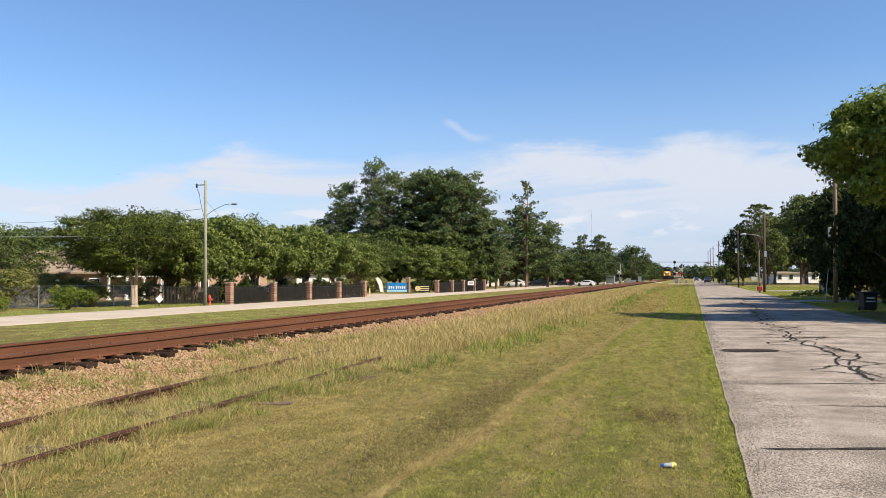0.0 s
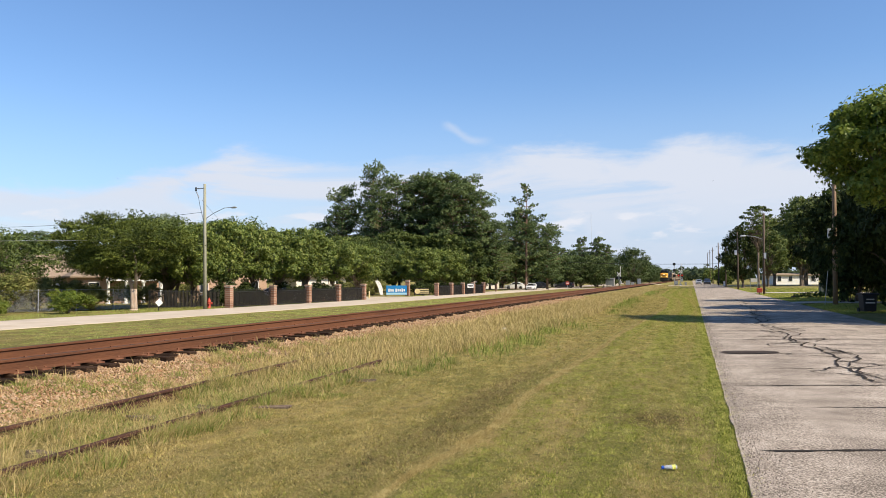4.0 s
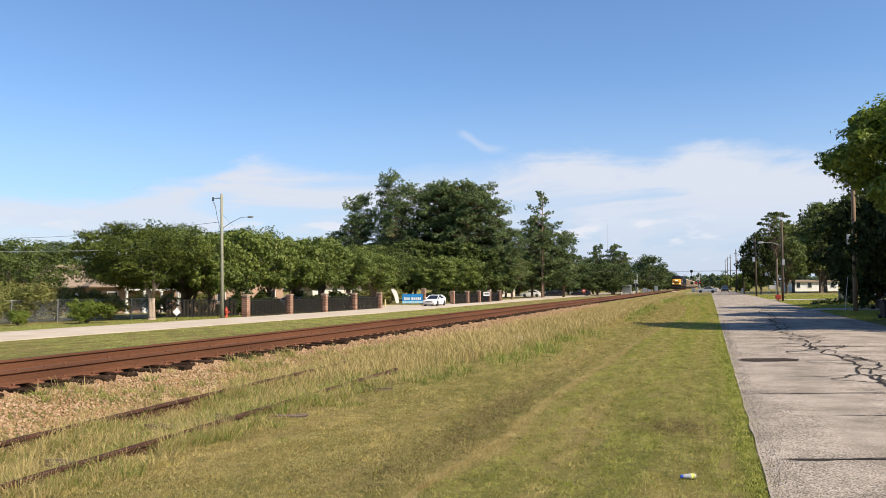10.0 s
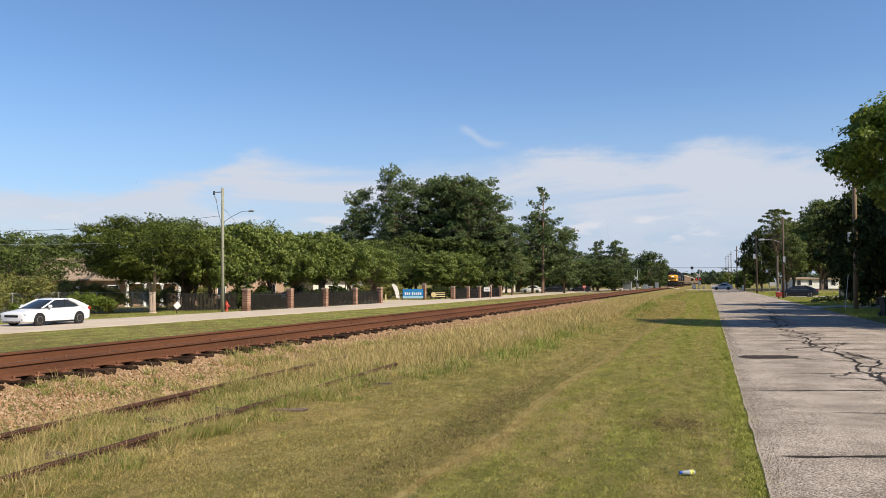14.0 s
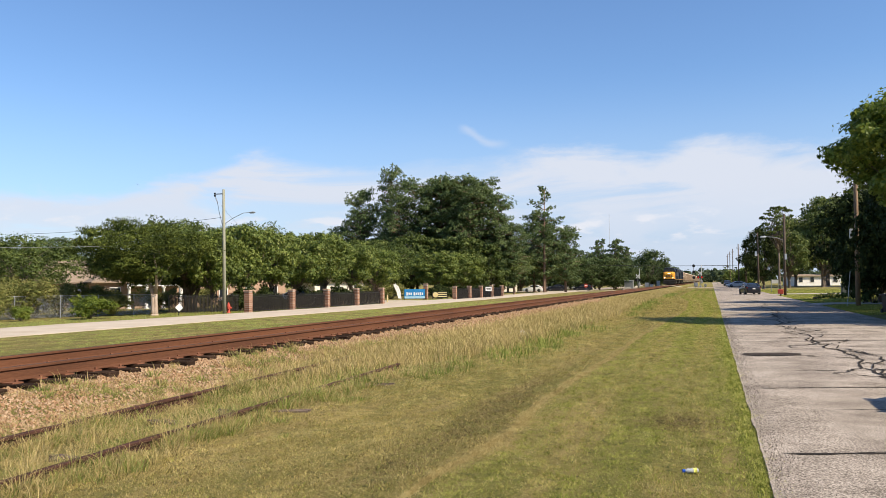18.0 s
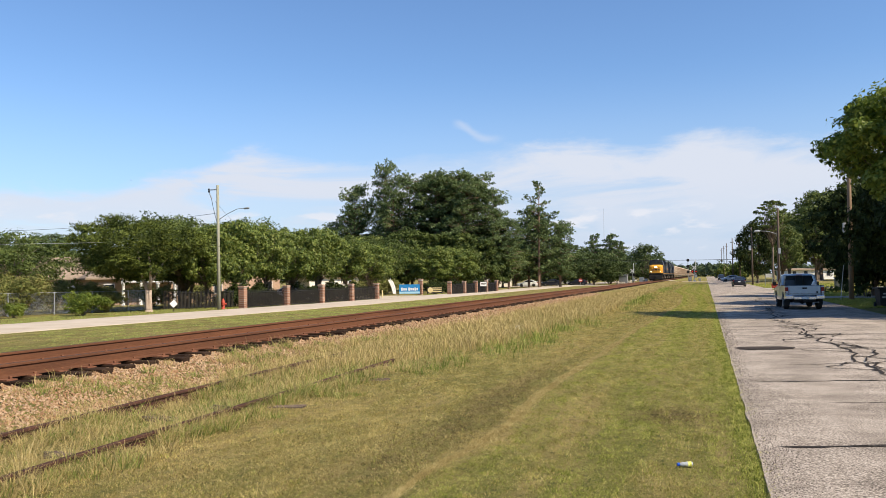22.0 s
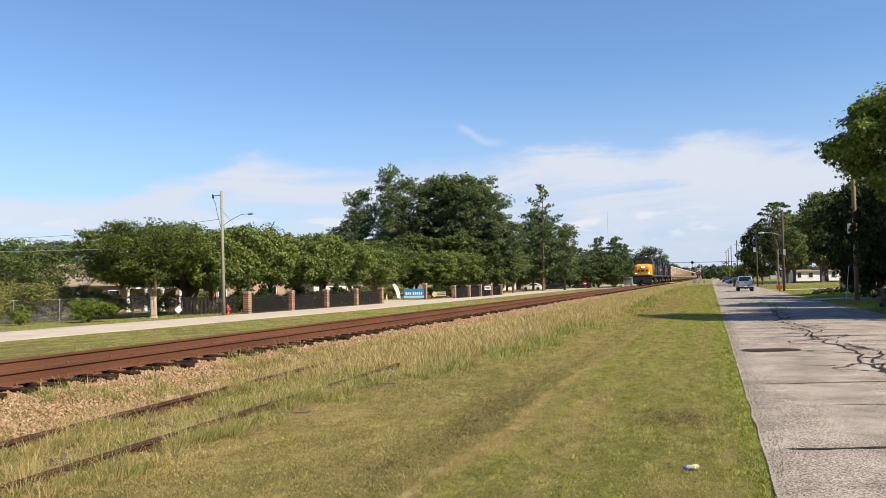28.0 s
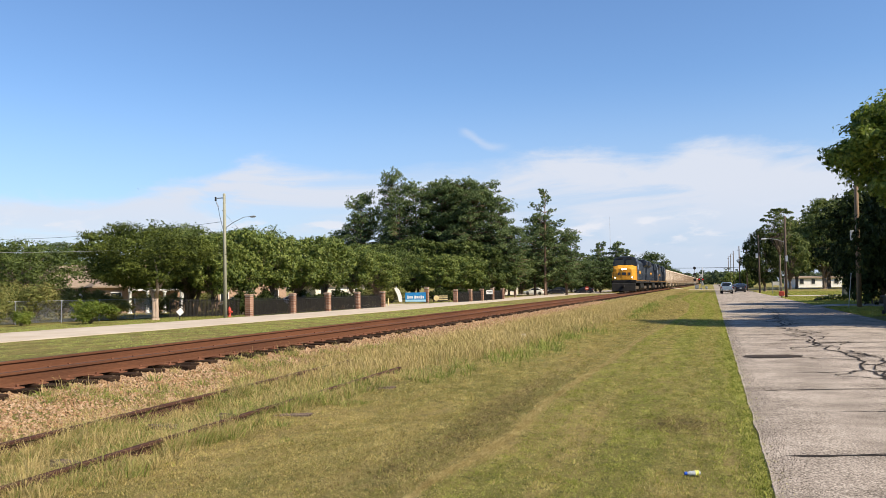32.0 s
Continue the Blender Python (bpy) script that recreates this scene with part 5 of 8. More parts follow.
# ---- houses ----
def house(x, y, turn, lx, ly, wall_h, ridge, wall, label, porch=True, storey=1):
    t = thing("house", pose(x, y, on_ground(x, y), 0, 0, turn), label, "house", "houses behind the trees")
    part("wall", Geo().box(-lx / 2, lx / 2, -ly / 2, ly / 2, -0.2, wall_h), wall, t)
    o = 0.5
    part("roof", Geo().loft([[(-lx / 2 - o, -ly / 2 - o, wall_h), (lx / 2 + o, -ly / 2 - o, wall_h), (lx / 2 + o, ly / 2 + o, wall_h), (-lx / 2 - o, ly / 2 + o, wall_h)],
                             [(-lx / 2 - o, -ly / 2 - o, wall_h + 0.15), (lx / 2 + o, -ly / 2 - o, wall_h + 0.15), (lx / 2 + o, ly / 2 + o, wall_h + 0.15), (-lx / 2 - o, ly / 2 + o, wall_h + 0.15)],
                             [(-lx / 2 + ly / 3, -0.05, ridge), (lx / 2 - ly / 3, -0.05, ridge), (lx / 2 - ly / 3, 0.05, ridge), (-lx / 2 + ly / 3, 0.05, ridge)]]), ROOF, t)
    n = int(lx / 3)
    for s in range(storey):
        for k in range(n):
            wx = -lx / 2 + lx * (k + 0.5) / n
            z = 0.9 + s * 2.8
            if k == n // 2 and s == 0:
                part("door", Geo().box(wx - 0.5, wx + 0.5, -ly / 2 - 0.06, -ly / 2 - 0.01, 0, 2.1), WHITE, t)
                continue
            w = part("window", Geo().box(wx - 0.55, wx + 0.55, -ly / 2 - 0.07, -ly / 2 - 0.01, z - 0.05, z + 1.35), WHITE, t, "white window frame")
            part("pane", Geo().box(wx - 0.47, wx + 0.47, -ly / 2 - 0.085, -ly / 2 - 0.071, z + 0.03, z + 1.27), GLASS, w, "dark pane")
    if porch:
        part("porch_beam", Geo().box(-lx / 4, lx / 4, -ly / 2 - 2.0, -ly / 2 - 1.75, wall_h - 0.35, wall_h), WHITE, t)
        part("porch_roof", Geo().prism([(-ly / 2 - 2.2, wall_h), (-ly / 2, wall_h), (-ly / 2, wall_h + 0.6), (-ly / 2 - 2.2, wall_h + 0.12)], -lx / 4 - 0.2, lx / 4 + 0.2, "x"), ROOF, t)
        for k in range(4):
            cx = -lx / 4 + 0.2 + (lx / 2 - 0.4) * k / 3
            part("column", Geo().lathe((cx, -ly / 2 - 1.87, -0.1), (0, 0, 1), [(0, 0.26), (0.15, 0.26), (0.18, 0.17), (wall_h - 0.5, 0.14), (wall_h - 0.42, 0.22), (wall_h - 0.3, 0.22)], 12), WHITE, t, smooth=True)
    return t


house(-59.5, 74, 48, 11, 8, 2.7, 4.8, HOUSE_BRICK, "single-storey brick house with white porch columns")
house(-70, 75, 44, 10, 8, 2.7, 5.4, HOUSE_BRICK, "low brick house with a brown roof", False)
house(-58, 90, 55, 10, 7, 5.0, 6.6, HOUSE_BRICK, "two-storey brick house half hidden by trees", False, 2)
house(-56, 112, 60, 9, 6, 2.6, 4.0, OFFWHITE, "pale cottage behind the gate", False)
house(-50, 190, 30, 9, 6, 2.7, 4.2, OFFWHITE, "small pale house by the far trees", False)
house(-42, 250, 0, 14, 7, 2.8, 4.4, OFFWHITE, "long pale building beyond the crossing", False)
house(25.0, 232, 20, 12, 7, 2.4, 3.0, WHITE, "long white house under the oaks", False)

# ---- right-hand verge ----
box = thing("mailbox", pose(6.85, 91.2, on_ground(6.85, 91.2)), "red box on a short post by the road", "box")
part("post", Geo().box(-0.06, 0.06, -0.06, 0.06, -0.1, 0.4), DARK_POLE, box)
part("body", Geo().box(-0.27, 0.27, -0.24, 0.24, 0.2, 0.68), RED, box, bevel=0.04)
part("door", Geo().box(-0.22, 0.22, -0.26, -0.242, 0.24, 0.62), RED, box)
cab = thing("utility_cabinet", pose(12.3, 85.0, on_ground(12.3, 85)), "grey-green utility cabinet at the hedge", "cabinet")
part("body", Geo().box(-0.52, 0.52, -0.5, 0.5, 0, 1.15), UTIL, cab, bevel=0.04)
part("lid", Geo().box(-0.56, 0.56, -0.54, 0.54, 1.15, 1.22), UTIL, cab, bevel=0.02)
part("door", Geo().box(-0.46, 0.46, -0.515, -0.5, 0.1, 1.08), UTIL, cab)
bn = thing("wheeled_bin", pose(8.0, 42.6, on_ground(8.0, 42.6), 0, 0, 8), "black plastic wheeled bin by the road", "bin")
part("body", Geo().loft([[(-0.27, -0.33, 0.08), (0.27, -0.33, 0.08), (0.27, 0.3, 0.08), (-0.27, 0.3, 0.08)], [(-0.31, -0.37, 0.86), (0.31, -0.37, 0.86), (0.31, 0.37, 0.86), (-0.31, 0.37, 0.86)]]), BIN, bn, bevel=0.02)
part("lid", Geo().prism([(-0.42, 0.86), (0.46, 0.86), (0.42, 0.92), (-0.3, 0.96), (-0.42, 0.91)], -0.39, 0.39, "x"), BIN, bn, bevel=0.015)
part("handle", Geo().tube([(-0.3, 0.44, 0.85), (0.3, 0.44, 0.85)], 0.025, 6), BIN, bn)
for s in (-1, 1):
    part("wheel", Geo().disc((s * 0.3, 0.34, 0.12), (1, 0, 0), 0.12, 0.06, 14), RUBBER, bn)
for k, w in enumerate((0.34, 0.42)):
    part("lettering", Geo().box(-w / 2, w / 2, -0.375, -0.34, 0.62 - k * 0.16, 0.68 - k * 0.16), ALU, bn, "faint grey bar", at=pose(0, 0, 0))
ls = thing("lawn_sign", pose(8.2, 118, on_ground(8.2, 118)), "pale board sign on wooden posts on the lawn", "sign")
part("panel", Geo().box(-0.5, 0.5, -0.03, 0.03, 1.15, 1.65), OFFWHITE, ls)
for s in (-0.45, 0.45):
    part("post", Geo().box(s - 0.05, s + 0.05, -0.05, 0.05, -0.1, 1.7), WOOD_POLE, ls)
part("brace", Geo().tube([(0.45, 0, 1.1), (1.7, -0.2, 0.0)], 0.05, 6), WOOD_POLE, ls)
wb = thing("white_box", pose(7.6, 205, on_ground(7.6, 205)), "small white cabinet by the pole", "box")
part("body", Geo().box(-0.32, 0.32, -0.3, 0.3, 0, 0.95), WHITE, wb, bevel=0.03)
part("lid", Geo().box(-0.35, 0.35, -0.33, 0.33, 0.95, 1.0), WHITE, wb)
lb = thing("fallen_branch", pose(9.6, 74, on_ground(9.6, 74), 0, 0, 15), "dark fallen branch on the lawn", "branch")
rr = random.Random(8)
g = Geo()
limb(g, (-1.6, 0, 0.1), (1.3, 0.3, 0.35), 0.09, 0.03, rr, 0.08)
for k in range(9):
    s = rr.uniform(-1.3, 1.2)
    limb(g, (s, 0.1, 0.2), (s + rr.uniform(-0.2, 0.7), rr.uniform(-0.6, 0.6), rr.uniform(0.05, 0.6)), 0.03, 0.008, rr, 0.1, 5, 3)
part("limb", g, BARK, lb)
v, f = leaf_cloud([(0, 0, 0.25, 1.5, 0.5, 0.2), (0.9, 0.1, 0.3, 0.7, 0.5, 0.25)], 500, 0.14, 77)
part("leaves", mesh_of("leaves", v, f), LEAF_B, lb)
pp = thing("paper_scrap", pose(-5.24, 22.96, on_ground(-5.24, 22.96)), "crumpled white paper scrap in the grass", "litter")
part("sheet", Geo().loft([[(-0.11, -0.08, 0.0), (0.1, -0.1, 0.0), (0.12, 0.08, 0.0), (-0.09, 0.1, 0.0)], [(-0.13, -0.02, 0.12), (0.05, -0.11, 0.16), (0.13, 0.04, 0.11), (-0.02, 0.12, 0.17)], [(-0.04, -0.01, 0.19), (0.03, -0.04, 0.21), (0.05, 0.03, 0.18), (-0.01, 0.05, 0.2)]]), WHITE, pp)
# plastic bottle in the grass
BOTTLE = material("clear_plastic", [(0.30, 0.32, 0.33), (0.52, 0.54, 0.56)], 30, 0.15, bump=0.1, own=True, spec=0.7)
BLUE_CAP = material("blue_plastic", [(0.02, 0.08, 0.45), (0.03, 0.12, 0.55)], 5, 0.4, bump=0, own=True)
YEL = material("yellow_label", [(0.72, 0.68, 0.10), (0.80, 0.76, 0.2)], 5, 0.5, bump=0, own=True)
bt = thing("plastic_bottle", pose(-0.24, 7.33, on_ground(-0.24, 7.33) + 0.03, 0, 0, 112), "crushed clear plastic bottle with a blue cap, in the grass", "bottle")
part("body", Geo().lathe((0, -0.1, 0), (0, 1, 0), [(0, 0.017), (0.01, 0.024), (0.03, 0.016), (0.05, 0.024), (0.07, 0.015), (0.09, 0.023), (0.105, 0.012), (0.118, 0.012)], 9), BOTTLE, bt, smooth=True)
part("cap", Geo().lathe((0, 0.016, 0), (0, 1, 0), [(0, 0.015), (0.02, 0.015)], 12), BLUE_CAP, bt)
part("label_band", Geo().lathe((0, -0.085, 0), (0, 1, 0), [(0, 0.026), (0.016, 0.019), (0.03, 0.026)], 9), YEL, bt)

# ---- cars ----
def paint(name, a, b, metal=0.0):
    return material(name, [a, b], 2.0, 0.32, bump=0.02, own=True, coat=0.6, metal=metal)


WHITE_PAINT = paint("white_car_paint", (0.74, 0.74, 0.74), (0.80, 0.80, 0.80))
DARK_PAINT = paint("black_car_paint", (0.010, 0.012, 0.018), (0.018, 0.020, 0.028))
SILVER_PAINT = paint("silver_car_paint", (0.36, 0.37, 0.39), (0.44, 0.45, 0.47), 0.3)
TRUCK_PAINT = paint("silver_blue_paint", (0.29, 0.38, 0.46), (0.35, 0.44, 0.52), 0.4)
CHROME = material("chrome", [(0.60, 0.60, 0.60), (0.70, 0.70, 0.70)], 4, 0.2, metal=0.9, bump=0.03, own=True)
TAIL = material("red_tail_lens", [(0.22, 0.018, 0.012), (0.32, 0.035, 0.018)], 8, 0.25, bump=0, own=True)
LENS = material("clear_lamp_lens", [(0.62, 0.63, 0.64), (0.72, 0.73, 0.74)], 8, 0.15, bump=0, own=True)
TRIM = material("black_trim", [(0.012, 0.012, 0.013), (0.024, 0.024, 0.025)], 6, 0.6, bump=0.1, own=True)
ALLOY = material("alloy_rim", [(0.40, 0.41, 0.42), (0.52, 0.53, 0.54)], 6, 0.35, metal=0.6, bump=0, own=True)


def arch(cy, cz, r, n=7):
    return [(cy + r * math.cos(math.pi * k / n), cz + r * math.sin(math.pi * k / n)) for k in range(n + 1)]


def slab(outline, half, nose=0.16, tail=0.12, tuck=0.05):
    """A body from its side outline (y, z), rounded in plan and at the shoulders."""
    ymax, ymin = max(p[0] for p in outline), min(p[0] for p in outline)
    cz = sum(p[1] for p in outline) / len(outline)
    secs = []
    for s in (-1, -0.965, -0.8, -0.4, 0, 0.4, 0.8, 0.965, 1):
        edge = 1 - tuck * (abs(s) > 0.99) - tuck * 0.25 * (0.9 < abs(s) < 0.99)
        sec = []
        for y, z in outline:
            yy = y
            f = max(0, (y - ymax * 0.72) / (ymax * 0.28))
            b = max(0, (y - ymin * 0.8) / (ymin * 0.2))
            yy -= nose * f * s * s + tail * 0
            yy += tail * b * s * s
            zz = cz + (z - cz) * edge
            sec.append((s * half * (1 - 0.05 * max(0, z - 0.75)), yy, zz))
        secs.append(sec)
    return Geo().loft(secs)


def wheel(t, x, y, r, w, rim=ALLOY):
    s = 1 if x > 0 else -1
    wh = part("wheel", Geo().lathe((0, 0, 0), (1, 0, 0), [(-w / 2, r * 0.62), (-w / 2, r * 0.93), (-w * 0.36, r), (w * 0.36, r), (w / 2, r * 0.93), (w / 2, r * 0.62)], 24), RUBBER, t, "black rubber tyre", at=pose(x, y, r))
    g = Geo().lathe((s * w * 0.40, 0, 0), (s, 0, 0), [(-0.03, r * 0.62), (0.02, r * 0.62), (0.03, r * 0.56), (-0.02, r * 0.5), (-0.02, 0.02)], 20)
    for k in range(5):
        a = 2 * math.pi * k / 5
        u, n = Vector((0, math.cos(a), math.sin(a))), Vector((0, -math.sin(a), math.cos(a)))
        x0 = s * (w * 0.40)
        pts = [u * 0.03 + n * r * 0.07, u * 0.03 - n * r * 0.07, u * r * 0.58 - n * r * 0.09, u * r * 0.58 + n * r * 0.09]
        g.add([(x0 - 0.015, p.y, p.z) for p in pts] + [(x0 + s * 0.02, p.y, p.z) for p in pts], [(0, 1, 2, 3), (7, 6, 5, 4), (0, 4, 5, 1), (1, 5, 6, 2), (2, 6, 7, 3), (3, 7, 4, 0)])
    part("rim", g, rim, wh, "spoked rim")
    return wh


def ring(z, x, y0, y1, c=0.12):
    """A rounded plan ring of the cabin."""
    return [(-x, y0 + c, z), (-x, (y0 + y1) / 2, z), (-x, y1 - c, z), (-x + c, y1, z), (x - c, y1, z), (x, y1 - c, z), (x, (y0 + y1) / 2, z), (x, y0 + c, z), (x - c, y0, z), (-x + c, y0, z)]


def sedan(name, paint_mat, label, group="", tall=0.0, rim=ALLOY):
    """A four-door car, front towards +y."""
    t = thing(name, pose(0, 0, 0), label, "car", group)
    k = 1 + tall
    secs = []
    for y, w, zb, zt in ((2.42, 0.62, 0.28, 0.62), (2.38, 0.76, 0.22, 0.69), (2.24, 0.85, 0.18, 0.74), (1.95, 0.90, 0.18, 0.795), (1.45, 0.915, 0.18, 0.86), (0.98, 0.92, 0.18, 0.93), (0.3, 0.925, 0.18, 0.95), (-0.6, 0.925, 0.18, 0.97),
                         (-1.4, 0.92, 0.18, 1.0), (-1.9, 0.90, 0.20, 1.03), (-2.2, 0.86, 0.23, 1.05), (-2.36, 0.79, 0.27, 1.02), (-2.42, 0.68, 0.36, 0.93)):
        zt *= k
        half = [(w * 0.86, zb), (w * 0.97, zb + 0.07), (w, zb + (zt - zb) * 0.45), (w * 0.985, zb + (zt - zb) * 0.72), (w * 0.93, zt - 0.045), (w * 0.82, zt - 0.008), (w * 0.4, zt + 0.012)]
        secs.append([(x, y, z) for x, z in half] + [(-x, y, z) for x, z in half[::-1]])
    part("body", Geo().loft(secs), paint_mat, t, smooth=38)
    top = 1.45 * (1 + tall * 0.9)
    rise = top - 0.93 * k
    cabin = [(0.93 * k + rise * f, x, y0, y1) for f, x, y0, y1 in ((0.0, 0.81, -2.0, 1.22), (0.26, 0.775, -1.76, 0.92), (0.52, 0.73, -1.50, 0.62), (0.75, 0.675, -1.22, 0.34), (0.87, 0.635, -1.02, 0.14))]
    part("glasshouse", Geo().loft([ring(*c) for c in cabin]), GLASS, t, "dark tinted windows", smooth=50)
    part("roof", Geo().loft([ring(0.93 * k + rise * 0.85, 0.655, -1.10, 0.20), ring(0.93 * k + rise * 0.93, 0.625, -0.98, 0.06), ring(0.93 * k + rise * 0.985, 0.54, -0.82, -0.12), ring(top, 0.40, -0.68, -0.26)]), paint_mat, t, smooth=60)
    for s in (-1, 1):
        front = [(s * (x - 0.03), y1 - 0.06, z) for z, x, y0, y1 in cabin]
        back = [(s * (x - 0.02), y0 + 0.13, z) for z, x, y0, y1 in cabin]
        post = [(s * (x + 0.004), -0.42 - 0.03 * i, z) for i, (z, x, y0, y1) in enumerate(cabin)]
        part("windscreen_pillar", Geo().tube(front, [0.05, 0.045, 0.045, 0.045, 0.05], 6), paint_mat, t, smooth=60)
        part("rear_pillar", Geo().tube(back, [0.20, 0.16, 0.13, 0.11, 0.09], 8), paint_mat, t, smooth=60)
        part("door_pillar", Geo().tube(post, 0.03, 5), TRIM, t)
        part("window_trim", Geo().tube([(s * 0.805, -1.7, 0.965 * k), (s * 0.825, -0.5, 0.955 * k), (s * 0.82, 0.95, 0.94 * k)], 0.014, 5), CHROME, t)
        part("wing_mirror", Geo().lathe((s * 0.86, 0.78, 1.03 * k), (s, 0, 0), [(0, 0.05), (0.05, 0.085), (0.17, 0.085), (0.21, 0.05)], 10), paint_mat, t, smooth=60)
        part("headlight", Geo().prism([(1.95, 0.68 * k), (2.30, 0.60 * k), (2.37, 0.65 * k), (2.0, 0.76 * k)], s * 0.50, s * 0.865, "x"), LENS, t, "clear headlight", bevel=0.012)
        part("tail_light", Geo().prism([(-2.12, 0.80 * k), (-2.37, 0.78 * k), (-2.385, 0.93 * k), (-2.15, 0.95 * k)], s * 0.46, s * 0.85, "x"), TAIL, t, "red tail light", bevel=0.012)
        part("fog_lamp", Geo().box(s * 0.52, s * 0.72, 2.30, 2.40, 0.32, 0.40), TRIM, t, "black lamp recess")
        part("sill", Geo().box(s * 0.80, s * 0.905, -1.0, 1.0, 0.14, 0.22), TRIM, t)
        part("door_seam", Geo().box(s * 0.9235, s * 0.9275, -0.47, -0.46, 0.3, 0.9 * k), TRIM, t)
        for y in (-1.42, 1.42):
            part("wheel_well", Geo().disc((s * 0.895, y, 0.34), (1, 0, 0), 0.375, 0.06, 22), TRIM, t)
        for y in (-0.25, -1.2):
            part("door_handle", Geo().box(s * 0.915, s * 0.94, y - 0.02, y + 0.14, 0.80 * k, 0.825 * k), paint_mat, t)
    part("grille", Geo().box(-0.46, 0.46, 2.36, 2.432, 0.48, 0.60), TRIM, t, "black grille", bevel=0.01)
    part("grille_bar", Geo().box(-0.44, 0.44, 2.38, 2.437, 0.605, 0.62), CHROME, t)
    part("lower_intake", Geo().box(-0.60, 0.60, 2.28, 2.415, 0.22, 0.34), TRIM, t, "black lower intake", bevel=0.01)
    part("rear_bumper_insert", Geo().box(-0.6, 0.6, -2.43, -2.33, 0.26, 0.4), TRIM, t)
    part("number_plate", Geo().box(-0.17, 0.17, -2.445, -2.415, 0.66, 0.80), WHITE, t, "plain pale plate")
    wheels = [wheel(t, x, y, 0.33, 0.22, rim) for x in (-0.83, 0.83) for y in (-1.42, 1.42)]
    return t, wheels


DARK_ALLOY = material("dark_alloy_rim", [(0.20, 0.20, 0.21), (0.28, 0.28, 0.29)], 6, 0.35, metal=0.6, bump=0, own=True)
white_sedan, white_wheels = sedan("sedan", WHITE_PAINT, "clean white sedan with dark windows and dark alloy wheels", "moving cars", rim=DARK_ALLOY)
dark_sedan, dark_wheels = sedan("sedan", DARK_PAINT, "black sedan driving out of the driveway", "moving cars")
silver_car, silver_wheels = sedan("hatchback", SILVER_PAINT, "dark grey car waiting at the level crossing", "moving cars", 0.06)
parked = sedan("parked_car", DARK_PAINT, "black car standing by the far street", "parked cars", 0.14)[0]
parked.matrix_basis = pose(4.1, 236, 0.03, 0, 0, 180)
for x, y, m, a, n, lab in ((-40.0, 186.5, WHITE_PAINT, 100, "parked_car", "white van-like car parked under the pines"), (-36.5, 197.5, DARK_PAINT, 95, "parked_car", "black car parked under the far trees"), (-31.0, 205, DARK_PAINT, 90, "parked_car", "dark car parked near the crossing"),
                           (-46.5, 72.5, WHITE_PAINT, 75, "parked_car", "white car parked behind the iron fence"), (-46.0, 83, WHITE_PAINT, 80, "parked_car", "white car parked behind the dark fence cloth")):
    sedan(n, m, lab, "parked cars", 0.14)[0].matrix_basis = pose(x, y, on_ground(x, y) + 0.02, 0, 0, a)


